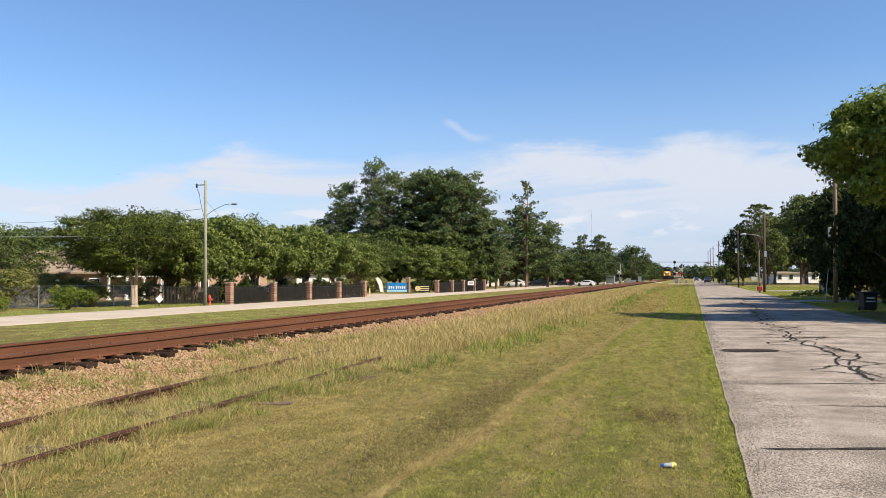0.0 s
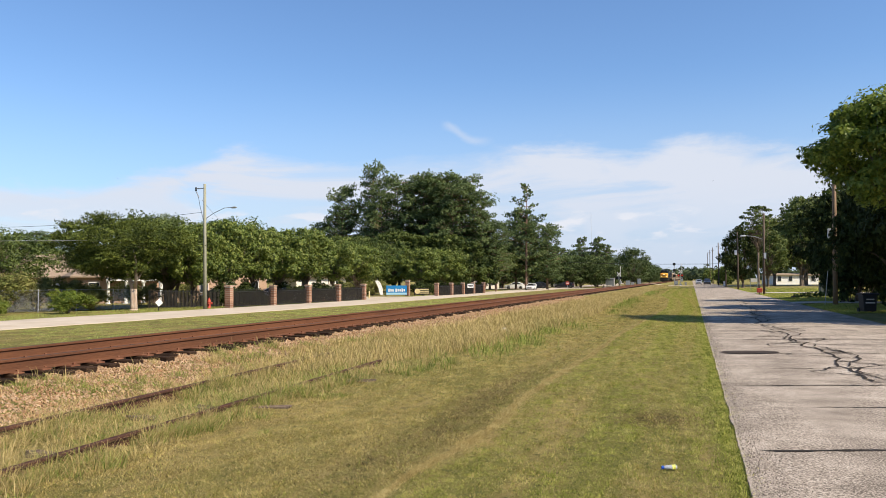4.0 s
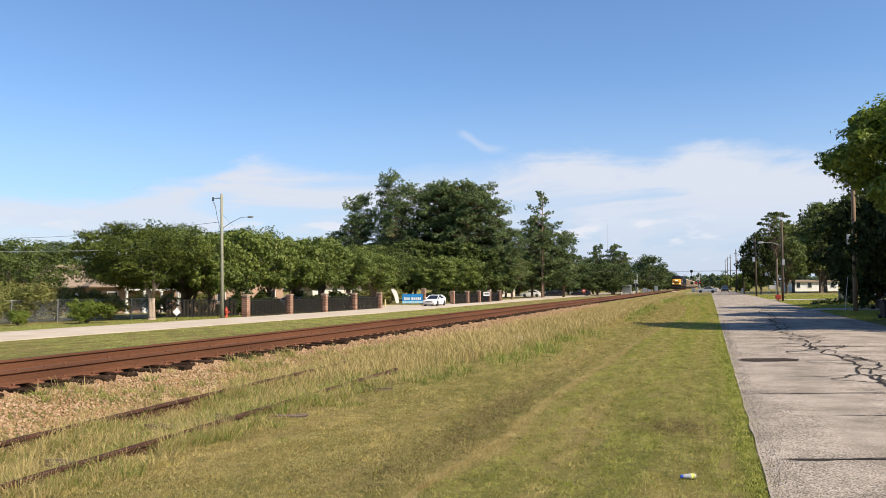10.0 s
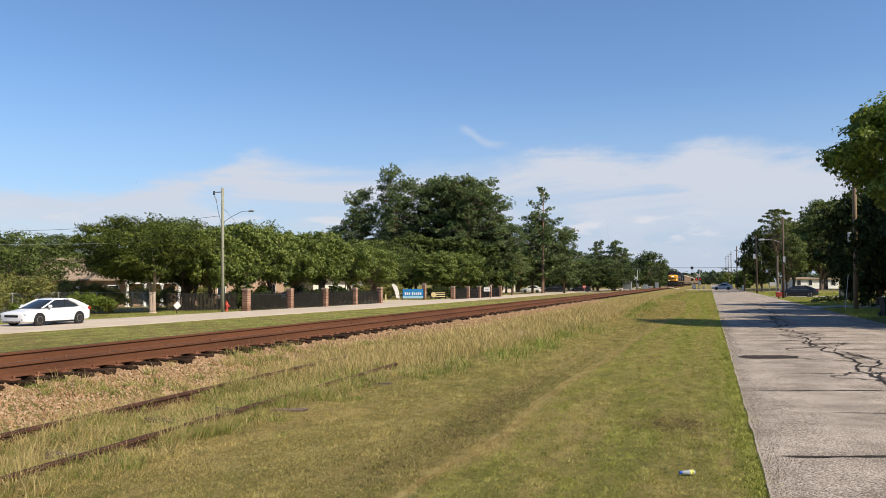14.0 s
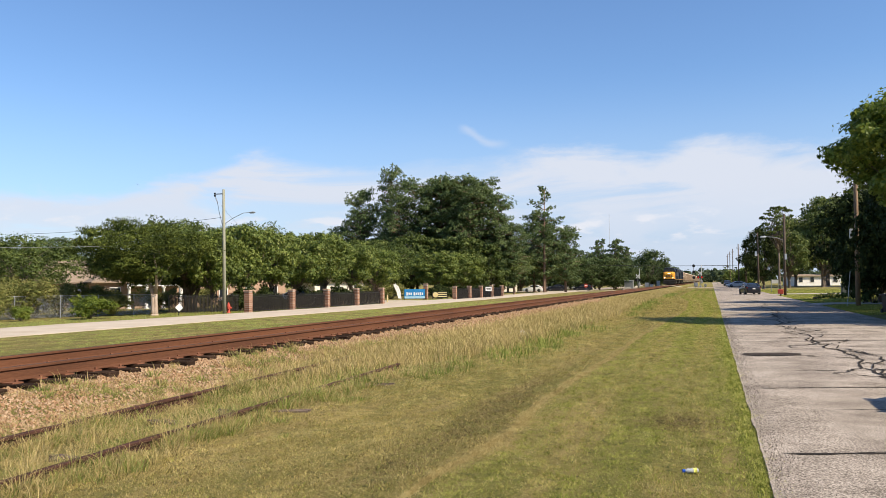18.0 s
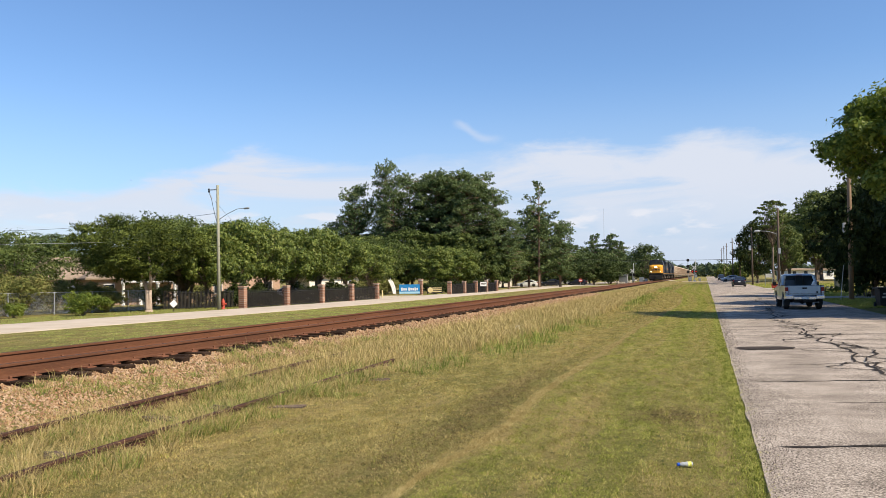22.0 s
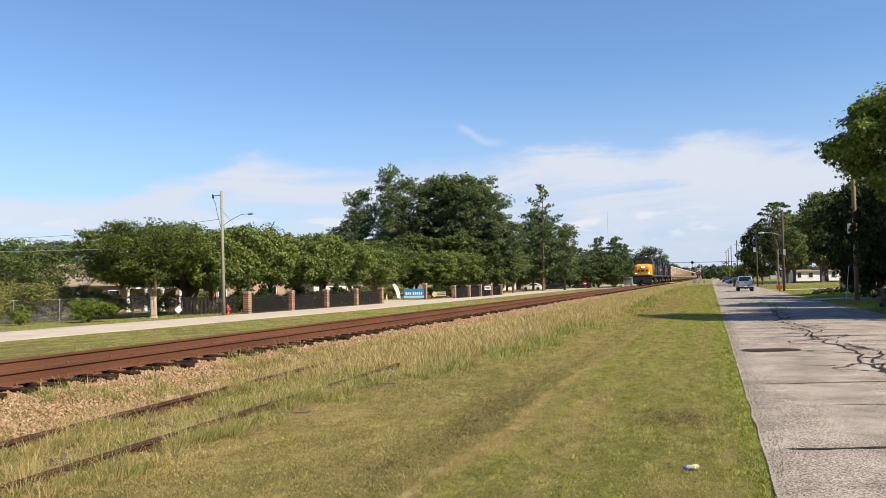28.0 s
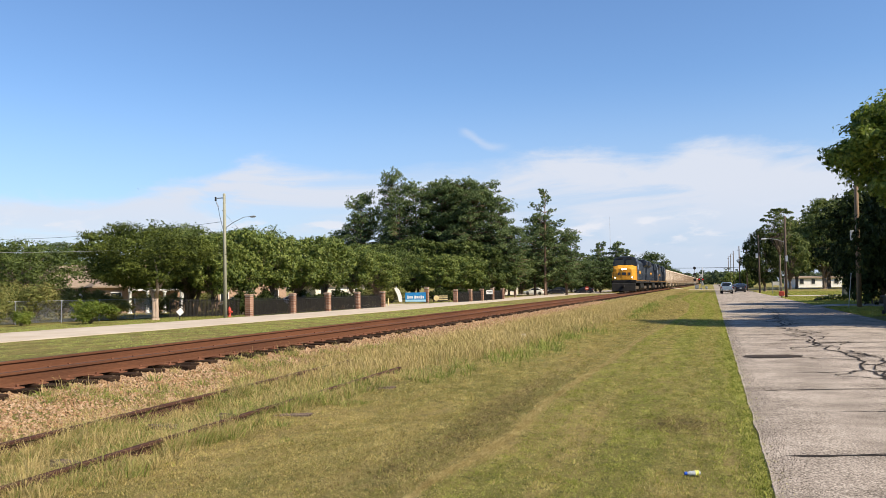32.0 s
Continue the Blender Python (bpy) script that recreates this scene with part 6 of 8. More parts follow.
def pickup():
    """A compact pickup with an extended cab, front towards +y, rear bumper at -2.55."""
    t = thing("pickup_truck", pose(0, 0, 0), "silver-blue pickup truck with chrome rear bumper", "pickup truck", "moving cars")
    P = TRUCK_PAINT
    lower = [(2.48, 0.42), (2.5, 0.75), (2.42, 0.95), (1.15, 1.08), (0.9, 1.10), (-0.72, 1.10), (-0.72, 0.50)]
    lower += [(-0.6, 0.42), (0.98, 0.40)] + arch(1.5, 0.44, 0.44)[::-1] + [(2.0, 0.42)]
    part("body", slab(lower, 0.875, 0.14, 0.0, 0.03), P, t)
    for s in (-1, 1):
        bed = [(-0.76, 0.52), (-0.76, 1.12), (-2.46, 1.12), (-2.46, 0.52), (-2.1, 0.50)] + arch(-1.55, 0.44, 0.43)[::-1] + [(-0.9, 0.48)]
        part("bed_side", Geo().loft([[(s * x, y, z) for y, z in bed] for x in (0.76, 0.80, 0.865, 0.87)]), P, t)
        part("bed_rail_cap", Geo().box(s * 0.75, s * 0.875, -2.46, -0.76, 1.12, 1.145), TRIM, t)
        tl = part("tail_light", Geo().box(s * 0.735, s * 0.872, -2.53, -2.40, 0.80, 1.06), TAIL, t, "red and amber tail light", bevel=0.012)
        part("reversing_lens", Geo().box(s * 0.75, s * 0.86, -2.537, -2.53, 0.81, 0.87), LENS, tl, "clear lens")
        m = part("wing_mirror", Geo().box(s * 0.93, s * 1.12, 0.62, 0.75, 1.10, 1.30), TRIM, t, "black mirror housing", bevel=0.03)
        part("mirror_glass", Geo().box(s * 0.95, s * 1.10, 0.612, 0.619, 1.13, 1.27), GLASS, m)
        part("mirror_arm", Geo().tube([(s * 0.85, 0.75, 1.14), (s * 0.95, 0.7, 1.18)], 0.025, 6), TRIM, t)
        part("door_seam", Geo().box(s * 0.874, s * 0.879, -0.30, -0.285, 0.52, 1.08), TRIM, t)
        part("mud_flap", Geo().box(s * 0.62, s * 0.86, -2.06, -2.03, 0.22, 0.52), RUBBER, t)
        part("bumper_end", Geo().box(s * 0.5, s * 0.87, -2.66, -2.46, 0.50, 0.68), CHROME, t, bevel=0.03)
    part("bed_floor", Geo().box(-0.78, 0.78, -2.45, -0.74, 0.55, 0.60), TRIM, t)
    part("bed_front", Geo().box(-0.78, 0.78, -0.80, -0.74, 0.60, 1.11), P, t)
    tg = part("tailgate", Geo().box(-0.70, 0.70, -2.52, -2.45, 0.70, 1.13), P, t, "silver-blue tailgate", bevel=0.012)
    part("tailgate_handle", Geo().box(-0.11, 0.11, -2.535, -2.52, 0.98, 1.05), TRIM, tg, "black recessed handle")
    part("emblem", Geo().disc((0.55, -2.525, 0.83), (0, 1, 0), 0.045, 0.012, 14), TRIM, tg)
    part("tailgate_crease", Geo().box(-0.66, 0.66, -2.525, -2.52, 0.755, 0.765), TRIM, tg)
    part("rear_bumper", Geo().box(-0.5, 0.5, -2.66, -2.46, 0.48, 0.62), CHROME, t, "chrome step bumper", bevel=0.02)
    part("number_plate", Geo().box(-0.15, 0.15, -2.675, -2.66, 0.50, 0.61), WHITE, t, "plain pale plate")
    part("tow_hitch", Geo().box(-0.05, 0.05, -2.72, -2.4, 0.36, 0.44), TRIM, t)
    part("chassis", Geo().box(-0.5, 0.5, -2.4, 2.2, 0.36, 0.52), TRIM, t)
    part("fuel_tank", Geo().lathe((0.2, -2.1, 0.42), (0, 1, 0), [(0, 0.1), (0.05, 0.14), (0.5, 0.14), (0.55, 0.1)], 12), RUBBER, t)
    part("rear_axle", Geo().tube([(-0.7, -1.55, 0.36), (-0.12, -1.55, 0.36), (0, -1.55, 0.36), (0.12, -1.55, 0.36), (0.7, -1.55, 0.36)], [0.05, 0.06, 0.15, 0.06, 0.05], 10), TRIM, t)
    part("exhaust", Geo().tube([(0.45, -2.3, 0.34), (0.62, -2.5, 0.34)], 0.03, 8), GALV, t)
    # cab
    part("glasshouse", Geo().loft([ring(1.09, 0.80, -0.72, 1.12, 0.08), ring(1.40, 0.735, -0.66, 0.72, 0.08), ring(1.62, 0.665, -0.58, 0.34, 0.08)]), GLASS, t, "dark tinted cab windows")
    part("roof", Geo().loft([ring(1.61, 0.685, -0.62, 0.38, 0.08), ring(1.67, 0.66, -0.58, 0.30, 0.08), ring(1.70, 0.55, -0.45, 0.15, 0.08)]), P, t)
    part("stop_lamp", Geo().box(-0.14, 0.14, -0.655, -0.60, 1.625, 1.66), TAIL, t, "high brake lamp")
    part("window_frame", Geo().box(-0.17, -0.155, -0.715, -0.66, 1.16, 1.58).box(0.155, 0.17, -0.715, -0.66, 1.16, 1.58), TRIM, t, "sliding rear window frame")
    for s in (-1, 1):
        for p0, p1, r, nm in (((0.80, 1.10, 1.09), (0.675, 0.36, 1.62), 0.045, "windscreen_pillar"), ((0.795, 0.02, 1.09), (0.685, -0.02, 1.62), 0.04, "door_pillar"), ((0.775, -0.70, 1.09), (0.665, -0.58, 1.63), 0.085, "rear_pillar")):
            a, b = Vector((s * p0[0], p0[1], p0[2])), Vector((s * p1[0], p1[1], p1[2]))
            part(nm, Geo().tube([a, (a + b) / 2 + Vector((s * 0.012, 0, 0)), b], r, 6), P, t)
        part("headlight", Geo().box(s * 0.55, s * 0.86, 2.40, 2.50, 0.72, 0.90), LENS, t)
    part("grille", Geo().box(-0.52, 0.52, 2.46, 2.52, 0.70, 0.92), TRIM, t)
    part("front_bumper", Geo().box(-0.85, 0.85, 2.42, 2.60, 0.45, 0.62), CHROME, t, bevel=0.03)
    wheels = [wheel(t, x, y, 0.365, 0.24) for x in (-0.74, 0.74) for y in (-1.55, 1.5)]
    return t, wheels


truck, truck_wheels = pickup()
truck.scale = (0.94, 0.94, 0.96)
white_sedan.scale = (0.95, 0.95, 0.95)
dark_sedan.scale = (0.9, 0.9, 0.9)
silver_car.scale = (0.9, 0.9, 0.9)
bag = Geo().lathe((0.45, -2.3, 1.14), (0, 0, 1), [(0, 0.1), (0.05, 0.14), (0.1, 0.08), (0.16, 0.1), (0.2, 0.02)], 7)
part("plastic_bag", bag, WHITE, truck, "crumpled white bag on the bed")

# ---- train ----
LOCO_YELLOW = material("loco_yellow", [(0.56, 0.25, 0.025), (0.72, 0.35, 0.04)], 2.2, 0.5, bump=0.05, own=True)
LOCO_BLUE = material("loco_dark_blue", [(0.018, 0.024, 0.036), (0.038, 0.048, 0.066)], 1.2, 0.5, bump=0.05, own=True)
LOCO_GREY = material("loco_frame", [(0.010, 0.010, 0.010), (0.026, 0.024, 0.022)], 2.0, 0.9, bump=0.2, own=True)
LOCO_STRIPE = material("loco_stripe", [(0.50, 0.23, 0.03), (0.62, 0.30, 0.05)], 3, 0.6, bump=0.05, own=True)
ROOF_GREY = material("loco_roof", [(0.10, 0.11, 0.13), (0.17, 0.18, 0.20)], 2, 0.7, bump=0.1, own=True)
BEAM = material("headlight_glow", [(0.9, 0.85, 0.7), (0.95, 0.9, 0.8)], 3, 0.3, bump=0, glow=(1.0, 0.80, 0.48, 7.0), own=True)
WHEEL_STEEL = material("wheel_steel", [(0.06, 0.045, 0.038), (0.12, 0.09, 0.075)], 5, 0.7, metal=0.3, own=True)
HOPPER = material("tan_hopper_paint", [(0.66, 0.56, 0.46), (0.78, 0.68, 0.58)], 1.3, 0.75, bump=0.15, own=True, stretch=(1, 1, 0.4))
BOGIE_DUST = material("bogie_dust", [(0.05, 0.04, 0.03), (0.12, 0.09, 0.065)], 3, 0.95, bump=0.3, own=True)
HOPPER_RIB = material("hopper_rib", [(0.20, 0.145, 0.10), (0.29, 0.22, 0.16)], 1.3, 0.75, bump=0.1, own=True)


def bogie(t, y, axles, base, r):
    b = part("bogie", Geo().box(-1.25, -1.05, y - base / 2 - 0.45, y + base / 2 + 0.45, 0.42, 0.82).box(1.05, 1.25, y - base / 2 - 0.45, y + base / 2 + 0.45, 0.42, 0.82).box(-1.05, 1.05, y - 0.2, y + 0.2, 0.5, 0.8), BOGIE_DUST, t, "dusty brown bogie frame", bevel=0.04)
    for k in range(axles):
        yy = y - base / 2 + base * k / (axles - 1)
        part("wheelset", Geo().lathe((-0.82, yy, r), (1, 0, 0), [(0, r * 0.3), (0, r), (0.14, r), (0.15, 0.1), (1.49, 0.1), (1.5, r), (1.64, r), (1.64, r * 0.3)], 18), WHEEL_STEEL, b, "steel wheels on their axle")


def locomotive():
    """A six-axle diesel, front at +y, origin on the rail top."""
    t = thing("locomotive", pose(0, 0, 0), "dark-blue diesel locomotive with a bright yellow nose", "locomotive", "train")
    part("frame", Geo().box(-1.5, 1.5, -11.0, 11.0, 1.25, 1.62), LOCO_GREY, t, bevel=0.04)
    part("sill_stripe", Geo().box(-1.515, 1.515, -10.9, 10.2, 1.5, 1.55), LOCO_STRIPE, t, "yellow sill stripe")
    part("fuel_tank", Geo().prism([(-1.35, 1.25), (1.35, 1.25), (1.4, 0.6), (1.1, 0.3), (-1.1, 0.3), (-1.4, 0.6)], -2.9, 2.6, "y"), LOCO_GREY, t, bevel=0.05)
    part("engine_hood", Geo().prism([(-1.0, 1.62), (1.0, 1.62), (1.0, 4.05), (0.75, 4.35), (-0.75, 4.35), (-1.0, 4.05)], -6.2, 6.4, "y"), LOCO_BLUE, t, bevel=0.03)
    part("radiator_section", Geo().prism([(-1.0, 1.62), (1.0, 1.62), (1.1, 3.6), (1.5, 3.85), (1.5, 4.45), (1.2, 4.62), (-1.2, 4.62), (-1.5, 4.45), (-1.5, 3.85), (-1.1, 3.6)], -10.2, -6.2, "y"), LOCO_BLUE, t, bevel=0.03)
    part("dynamic_brake_box", Geo().box(-1.3, 1.3, 4.2, 6.35, 3.4, 4.5), LOCO_BLUE, t, bevel=0.06)
    part("exhaust_stack", Geo().box(-0.35, 0.35, -1.2, 0.2, 4.35, 4.62), ROOF_GREY, t, bevel=0.03)
    part("cab", Geo().prism([(-1.52, 1.62), (1.52, 1.62), (1.52, 3.9), (1.3, 4.5), (0.7, 4.68), (-0.7, 4.68), (-1.3, 4.5), (-1.52, 3.9)], 6.4, 8.9, "y"), LOCO_BLUE, t, bevel=0.04)
    cf = part("cab_front", Geo().prism([(-1.50, 1.62), (1.50, 1.62), (1.50, 3.42), (-1.50, 3.42)], 8.9, 9.0, "y"), LOCO_YELLOW, t, "yellow cab front")
    part("nose", Geo().loft([[(-1.42, 9.0, 1.62), (1.42, 9.0, 1.62), (1.42, 9.0, 3.35), (0.9, 9.0, 3.55), (-0.9, 9.0, 3.55), (-1.42, 9.0, 3.35)],
                             [(-1.25, 10.2, 1.62), (1.25, 10.2, 1.62), (1.22, 10.15, 3.1), (0.8, 10.1, 3.3), (-0.8, 10.1, 3.3), (-1.22, 10.15, 3.1)],
                             [(-0.95, 10.5, 1.65), (0.95, 10.5, 1.65), (0.95, 10.42, 2.95), (0.65, 10.38, 3.12), (-0.65, 10.38, 3.12), (-0.95, 10.42, 2.95)]]), LOCO_YELLOW, t, "bright yellow nose", bevel=0.03)
    part("nose_door", Geo().box(-0.30, 0.30, 10.44, 10.52, 1.68, 2.75), LOCO_YELLOW, t)
    for k, (x, z, w, h) in enumerate(((-0.62, 2.42, 0.34, 0.34), (0.0, 2.92, 0.0, 0.0), (0.62, 2.42, 0.34, 0.34))):
        if w:
            part("lettering", Geo().box(x - w / 2, x + w / 2, 10.485, 10.515, z - h / 2, z + h / 2), LOCO_BLUE, t, "dark blue bar")
    part("lettering", Geo().box(-0.26, 0.26, 10.525, 10.535, 2.25, 2.6), LOCO_BLUE, t, "dark blue bar")
    for s in (-1, 1):
        part("windscreen", Geo().prism([(s * 0.12, 3.5), (s * 1.36, 3.46), (s * 1.26, 4.18), (s * 0.12, 4.25)], 8.93, 9.02, "y"), GLASS, t, "dark windscreen")
        part("number_board", Geo().box(s * 0.55 - 0.3, s * 0.55 + 0.3, 8.92, 9.04, 4.32, 4.52), DARK, t, "dark board without figures")
        part("cab_window", Geo().box(s * 1.51, s * 1.54, 7.0, 8.5, 2.9, 3.65), GLASS, t, "dark side window")
        part("cab_side_panel", Geo().box(s * 1.50, s * 1.535, 6.5, 8.85, 1.7, 2.75), LOCO_BLUE, t)
        d = part("ditch_light", Geo().disc((s * 1.05, 11.0, 1.95), (0, 1, 0), 0.16, 0.2, 16), LOCO_GREY, t)
        part("lamp", Geo().disc((s * 1.05, 11.11, 1.95), (0, 1, 0), 0.09, 0.03, 16), BEAM, d, "lit white lamp")
        h = part("headlight", Geo().disc((s * 0.17, 10.36, 3.02), (0, 1, 0), 0.17, 0.25, 16), LOCO_GREY, t)
        part("lamp", Geo().disc((s * 0.17, 10.51, 3.02), (0, 1, 0), 0.12, 0.03, 16), BEAM, h, "lit warm headlight")
        for k in range(14):
            y = -10.0 + k * 1.25
            if y < 6.2:
                part("stanchion", Geo().tube([(s * 1.46, y, 1.6), (s * 1.46, y, 2.6)], 0.015, 5), LOCO_BLUE, t)
        part("handrail", Geo().tube([(s * 1.46, -10.2, 2.6), (s * 1.46, 6.4, 2.6)], 0.018, 5), LOCO_BLUE, t, "dark handrail")
        part("front_handrail", Geo().tube([(s * 1.42, 10.9, 1.3), (s * 1.42, 10.9, 2.6), (s * 0.55, 10.95, 2.6), (s * 0.5, 10.95, 1.7)], 0.025, 5), LOCO_YELLOW, t)
        for k in range(4):
            part("step", Geo().box(s * 1.1, s * 1.5, 10.35, 10.85, 0.35 + k * 0.3, 0.38 + k * 0.3), LOCO_GREY, t)
        for k in range(9):
            y = -5.8 + k * 1.12
            part("hood_door", Geo().box(s * 1.0, s * 1.025, y, y + 1.0, 1.75, 3.6), LOCO_BLUE, t)
        part("radiator_grille", Geo().box(s * 1.5, s * 1.52, -9.8, -6.6, 3.9, 4.4), DARK, t, "dark louvred intake")
        part("side_lettering", Geo().box(s * 1.026, s * 1.034, -2.4, 0.6, 2.5, 2.9), LOCO_STRIPE, t, "broad yellow bar")
    part("pilot", Geo().prism([(10.95, 1.25), (11.25, 1.2), (11.5, 0.25), (11.0, 0.16)], -1.45, 1.45, "x"), LOCO_GREY, t, "black snow plough", bevel=0.03)
    part("rear_pilot", Geo().box(-1.4, 1.4, -11.15, -10.95, 0.3, 1.25), LOCO_GREY, t)
    for y in (11.45, -11.4):
        part("coupler", Geo().box(-0.14, 0.14, y - 0.3, y + 0.25, 0.72, 1.0), LOCO_GREY, t, bevel=0.03)
    part("horn", Geo().lathe((0.3, 7.2, 4.75), (0, 1, 0), [(0, 0.04), (0.3, 0.05), (0.45, 0.11)], 8), ROOF_GREY, t)
    part("radio_dome", Geo().lathe((-0.4, 7.8, 4.66), (0, 0, 1), [(0, 0.2), (0.1, 0.18), (0.18, 0.05)], 10), WHITE, t)
    part("cab_roof_hatch", Geo().box(-0.6, 0.6, 6.7, 8.2, 4.66, 4.72), ROOF_GREY, t)
    bogie(t, 6.6, 3, 4.0, 0.53)
    bogie(t, -6.6, 3, 4.0, 0.53)
    return t


def hopper():
    t = thing("hopper_wagon", pose(0, 0, 0), "tan high-sided hopper wagon with upright ribs", "wagon", "train")
    g = Geo().loft([[(-1.42, -7.0, 1.2), (1.42, -7.0, 1.2), (1.42, 7.0, 1.2), (-1.42, 7.0, 1.2)], [(-1.46, -7.75, 2.0), (1.46, -7.75, 2.0), (1.46, 7.75, 2.0), (-1.46, 7.75, 2.0)], [(-1.46, -7.75, 3.85), (1.46, -7.75, 3.85), (1.46, 7.75, 3.85), (-1.46, 7.75, 3.85)]])
    part("body", g, HOPPER, t, bevel=0.02)
    part("load", Geo().loft([[(-1.35, -7.6, 3.85), (1.35, -7.6, 3.85), (1.35, 7.6, 3.85), (-1.35, 7.6, 3.85)], [(-0.6, -6.2, 4.1), (0.6, -6.2, 4.1), (0.6, 6.2, 4.1), (-0.6, 6.2, 4.1)]]), BALLAST_BED, t, "low heap of pale stone")
    for s in (-1, 1):
        part("top_chord", Geo().box(s * 1.44, s * 1.53, -7.8, 7.8, 3.8, 3.98), HOPPER, t)
        part("side_sill", Geo().box(s * 1.40, s * 1.56, -7.8, 7.8, 1.25, 1.5), HOPPER_RIB, t)
        for k in range(9):
            y = -7.7 + 15.4 * k / 8
            part("rib", rib_me, HOPPER_RIB, t, at=pose(s * 1.50, y, 0, 0, 0, 0 if s > 0 else 180))
        part("end_sill", Geo().box(-1.4, 1.4, s * 7.6, s * 8.1, 1.05, 1.3), LOCO_GREY, t)
        part("coupler", Geo().box(-0.12, 0.12, s * 8.1, s * 8.45, 0.75, 1.0), LOCO_GREY, t)
        part("end_ladder", Geo().box(-1.3, -0.9, s * 7.76, s * 7.8, 1.3, 3.8), HOPPER_RIB, t)
    for y in (-3.4, 0, 3.4):
        part("discharge_hopper", Geo().loft([[(-1.2, y - 1.4, 1.3), (1.2, y - 1.4, 1.3), (1.2, y + 1.4, 1.3), (-1.2, y + 1.4, 1.3)], [(-1.0, y - 0.4, 0.45), (1.0, y - 0.4, 0.45), (1.0, y + 0.4, 0.45), (-1.0, y + 0.4, 0.45)]]), HOPPER, t)
    bogie(t, 6.0, 2, 1.75, 0.45)
    bogie(t, -6.0, 2, 1.75, 0.45)
    return t


rib_me = mesh_from("rib", Geo().box(-0.05, 0.008, -0.07, 0.07, 1.45, 3.85), 0.01)
rib_me.materials.append(HOPPER_RIB)
TRAIN = []
lead = locomotive()
TRAIN.append((lead, 11.5))
for k in (1, 2):
    TRAIN.append((copy_thing(lead, pose(0, 0, 0)), 11.5 + 23.1 * k))
OFF = LENS.copy()
OFF.name = "unlit_lamp"
for ob, _ in TRAIN[1:]:
    for o in ob.children_recursive:
        if o.name.startswith("lamp"):
            o.data = o.data.copy()
            o.data.materials[0] = OFF
            tagged(o, "unlit glass lamp")
tagged(TRAIN[1][0], "dark-blue diesel locomotive coupled behind the leader")
tagged(TRAIN[2][0], "dark-blue diesel locomotive coupled before the wagons")
first = hopper()
for k in range(24):
    w = first if k == 0 else copy_thing(first, pose(0, 0, 0))
    TRAIN.append((w, 11.5 + 23.1 * 2 + 11.6 + 8.4 + 16.9 * k))


TRAIN_SIZE = 0.93
for wagon, back in TRAIN:
    wagon.scale = (TRAIN_SIZE, TRAIN_SIZE, TRAIN_SIZE)

# a bird crossing the sky
PLUMAGE = material("dark_plumage", [(0.02, 0.018, 0.016), (0.045, 0.04, 0.036)], 20, 0.8, bump=0, own=True)
bird = thing("bird", pose(2, 330, 9), "small dark bird flying with raised wings", "bird")
part("body", Geo().lathe((0, -0.11, 0), (0, 1, 0), [(0, 0.008), (0.05, 0.03), (0.12, 0.04), (0.17, 0.028), (0.2, 0.024), (0.22, 0.005)], 10), PLUMAGE, bird, smooth=True)
part("tail", Geo().prism([(-0.02, -0.1), (0.02, -0.1), (0.035, -0.2), (-0.035, -0.2)], -0.004, 0.004, "z"), PLUMAGE, bird)
for s in (-1, 1):
    part("wing", Geo().loft([[(s * 0.02, 0.06, 0.0), (s * 0.02, -0.05, 0.0), (s * 0.02, -0.05, 0.012), (s * 0.02, 0.06, 0.012)], [(s * 0.11, 0.07, 0.05), (s * 0.11, -0.05, 0.05), (s * 0.11, -0.05, 0.058), (s * 0.11, 0.07, 0.058)], [(s * 0.2, 0.0, 0.085), (s * 0.2, -0.03, 0.085), (s * 0.2, -0.03, 0.09), (s * 0.2, 0.0, 0.09)]]), PLUMAGE, bird)
bird.scale = (0.6, 0.6, 0.6)
soaring = copy_thing(bird, pose(-131.2, 160, 26.1, 0, 20, 60))
soaring.scale = (1.1, 1.1, 1.1)
tagged(soaring, "dark bird hanging far off in the sky")
# ---- ties, stones, grass ----
tie_mes = []
for k in range(4):
    rk = random.Random(40 + k)
    g = Geo().box(-1.3 + rk.uniform(-0.04, 0.04), 1.3 + rk.uniform(-0.08, 0.06), -0.115, 0.115, -0.17, 0.0)
    tie_mes.append(mesh_from("tie", g, 0.015))
    tie_mes[-1].materials.append(TIE)
plate_me = mesh_from("tie_plate", Geo().box(-0.19, 0.19, -0.09, 0.09, 0, 0.018).box(-0.12, -0.09, -0.07, -0.03, 0.018, 0.05).box(0.09, 0.12, 0.03, 0.07, 0.018, 0.05))
plate_me.materials.append(PLATE)
rk = random.Random(3)
N_TIES = 230
for k in range(N_TIES):
    y = 1.0 + k * 0.53 + rk.uniform(-0.04, 0.04)
    tie = part("tie", tie_mes[k % 4], TIE, track, at=pose(TRACK_X + rk.uniform(-0.07, 0.07), y, RAIL_Z - 0.185 - 0.012, 0, rk.uniform(-0.5, 0.5), rk.uniform(-2.2, 2.2)))
    if k < 70:
        for s in (-0.7525, 0.7525):
            part("tie_plate", plate_me, PLATE, tie, at=pose(s, 0, 0))
g = Geo()
for k in range(700):
    y = 1.0 + (N_TIES + k) * 0.53
    g.box(TRACK_X - 1.3, TRACK_X + 1.3, y - 0.11, y + 0.11, RAIL_Z - 0.34, RAIL_Z - 0.2)
tagged(part("far_ties", mesh_of("far_ties", g.v, g.f), TIE, track), kind="stuff")


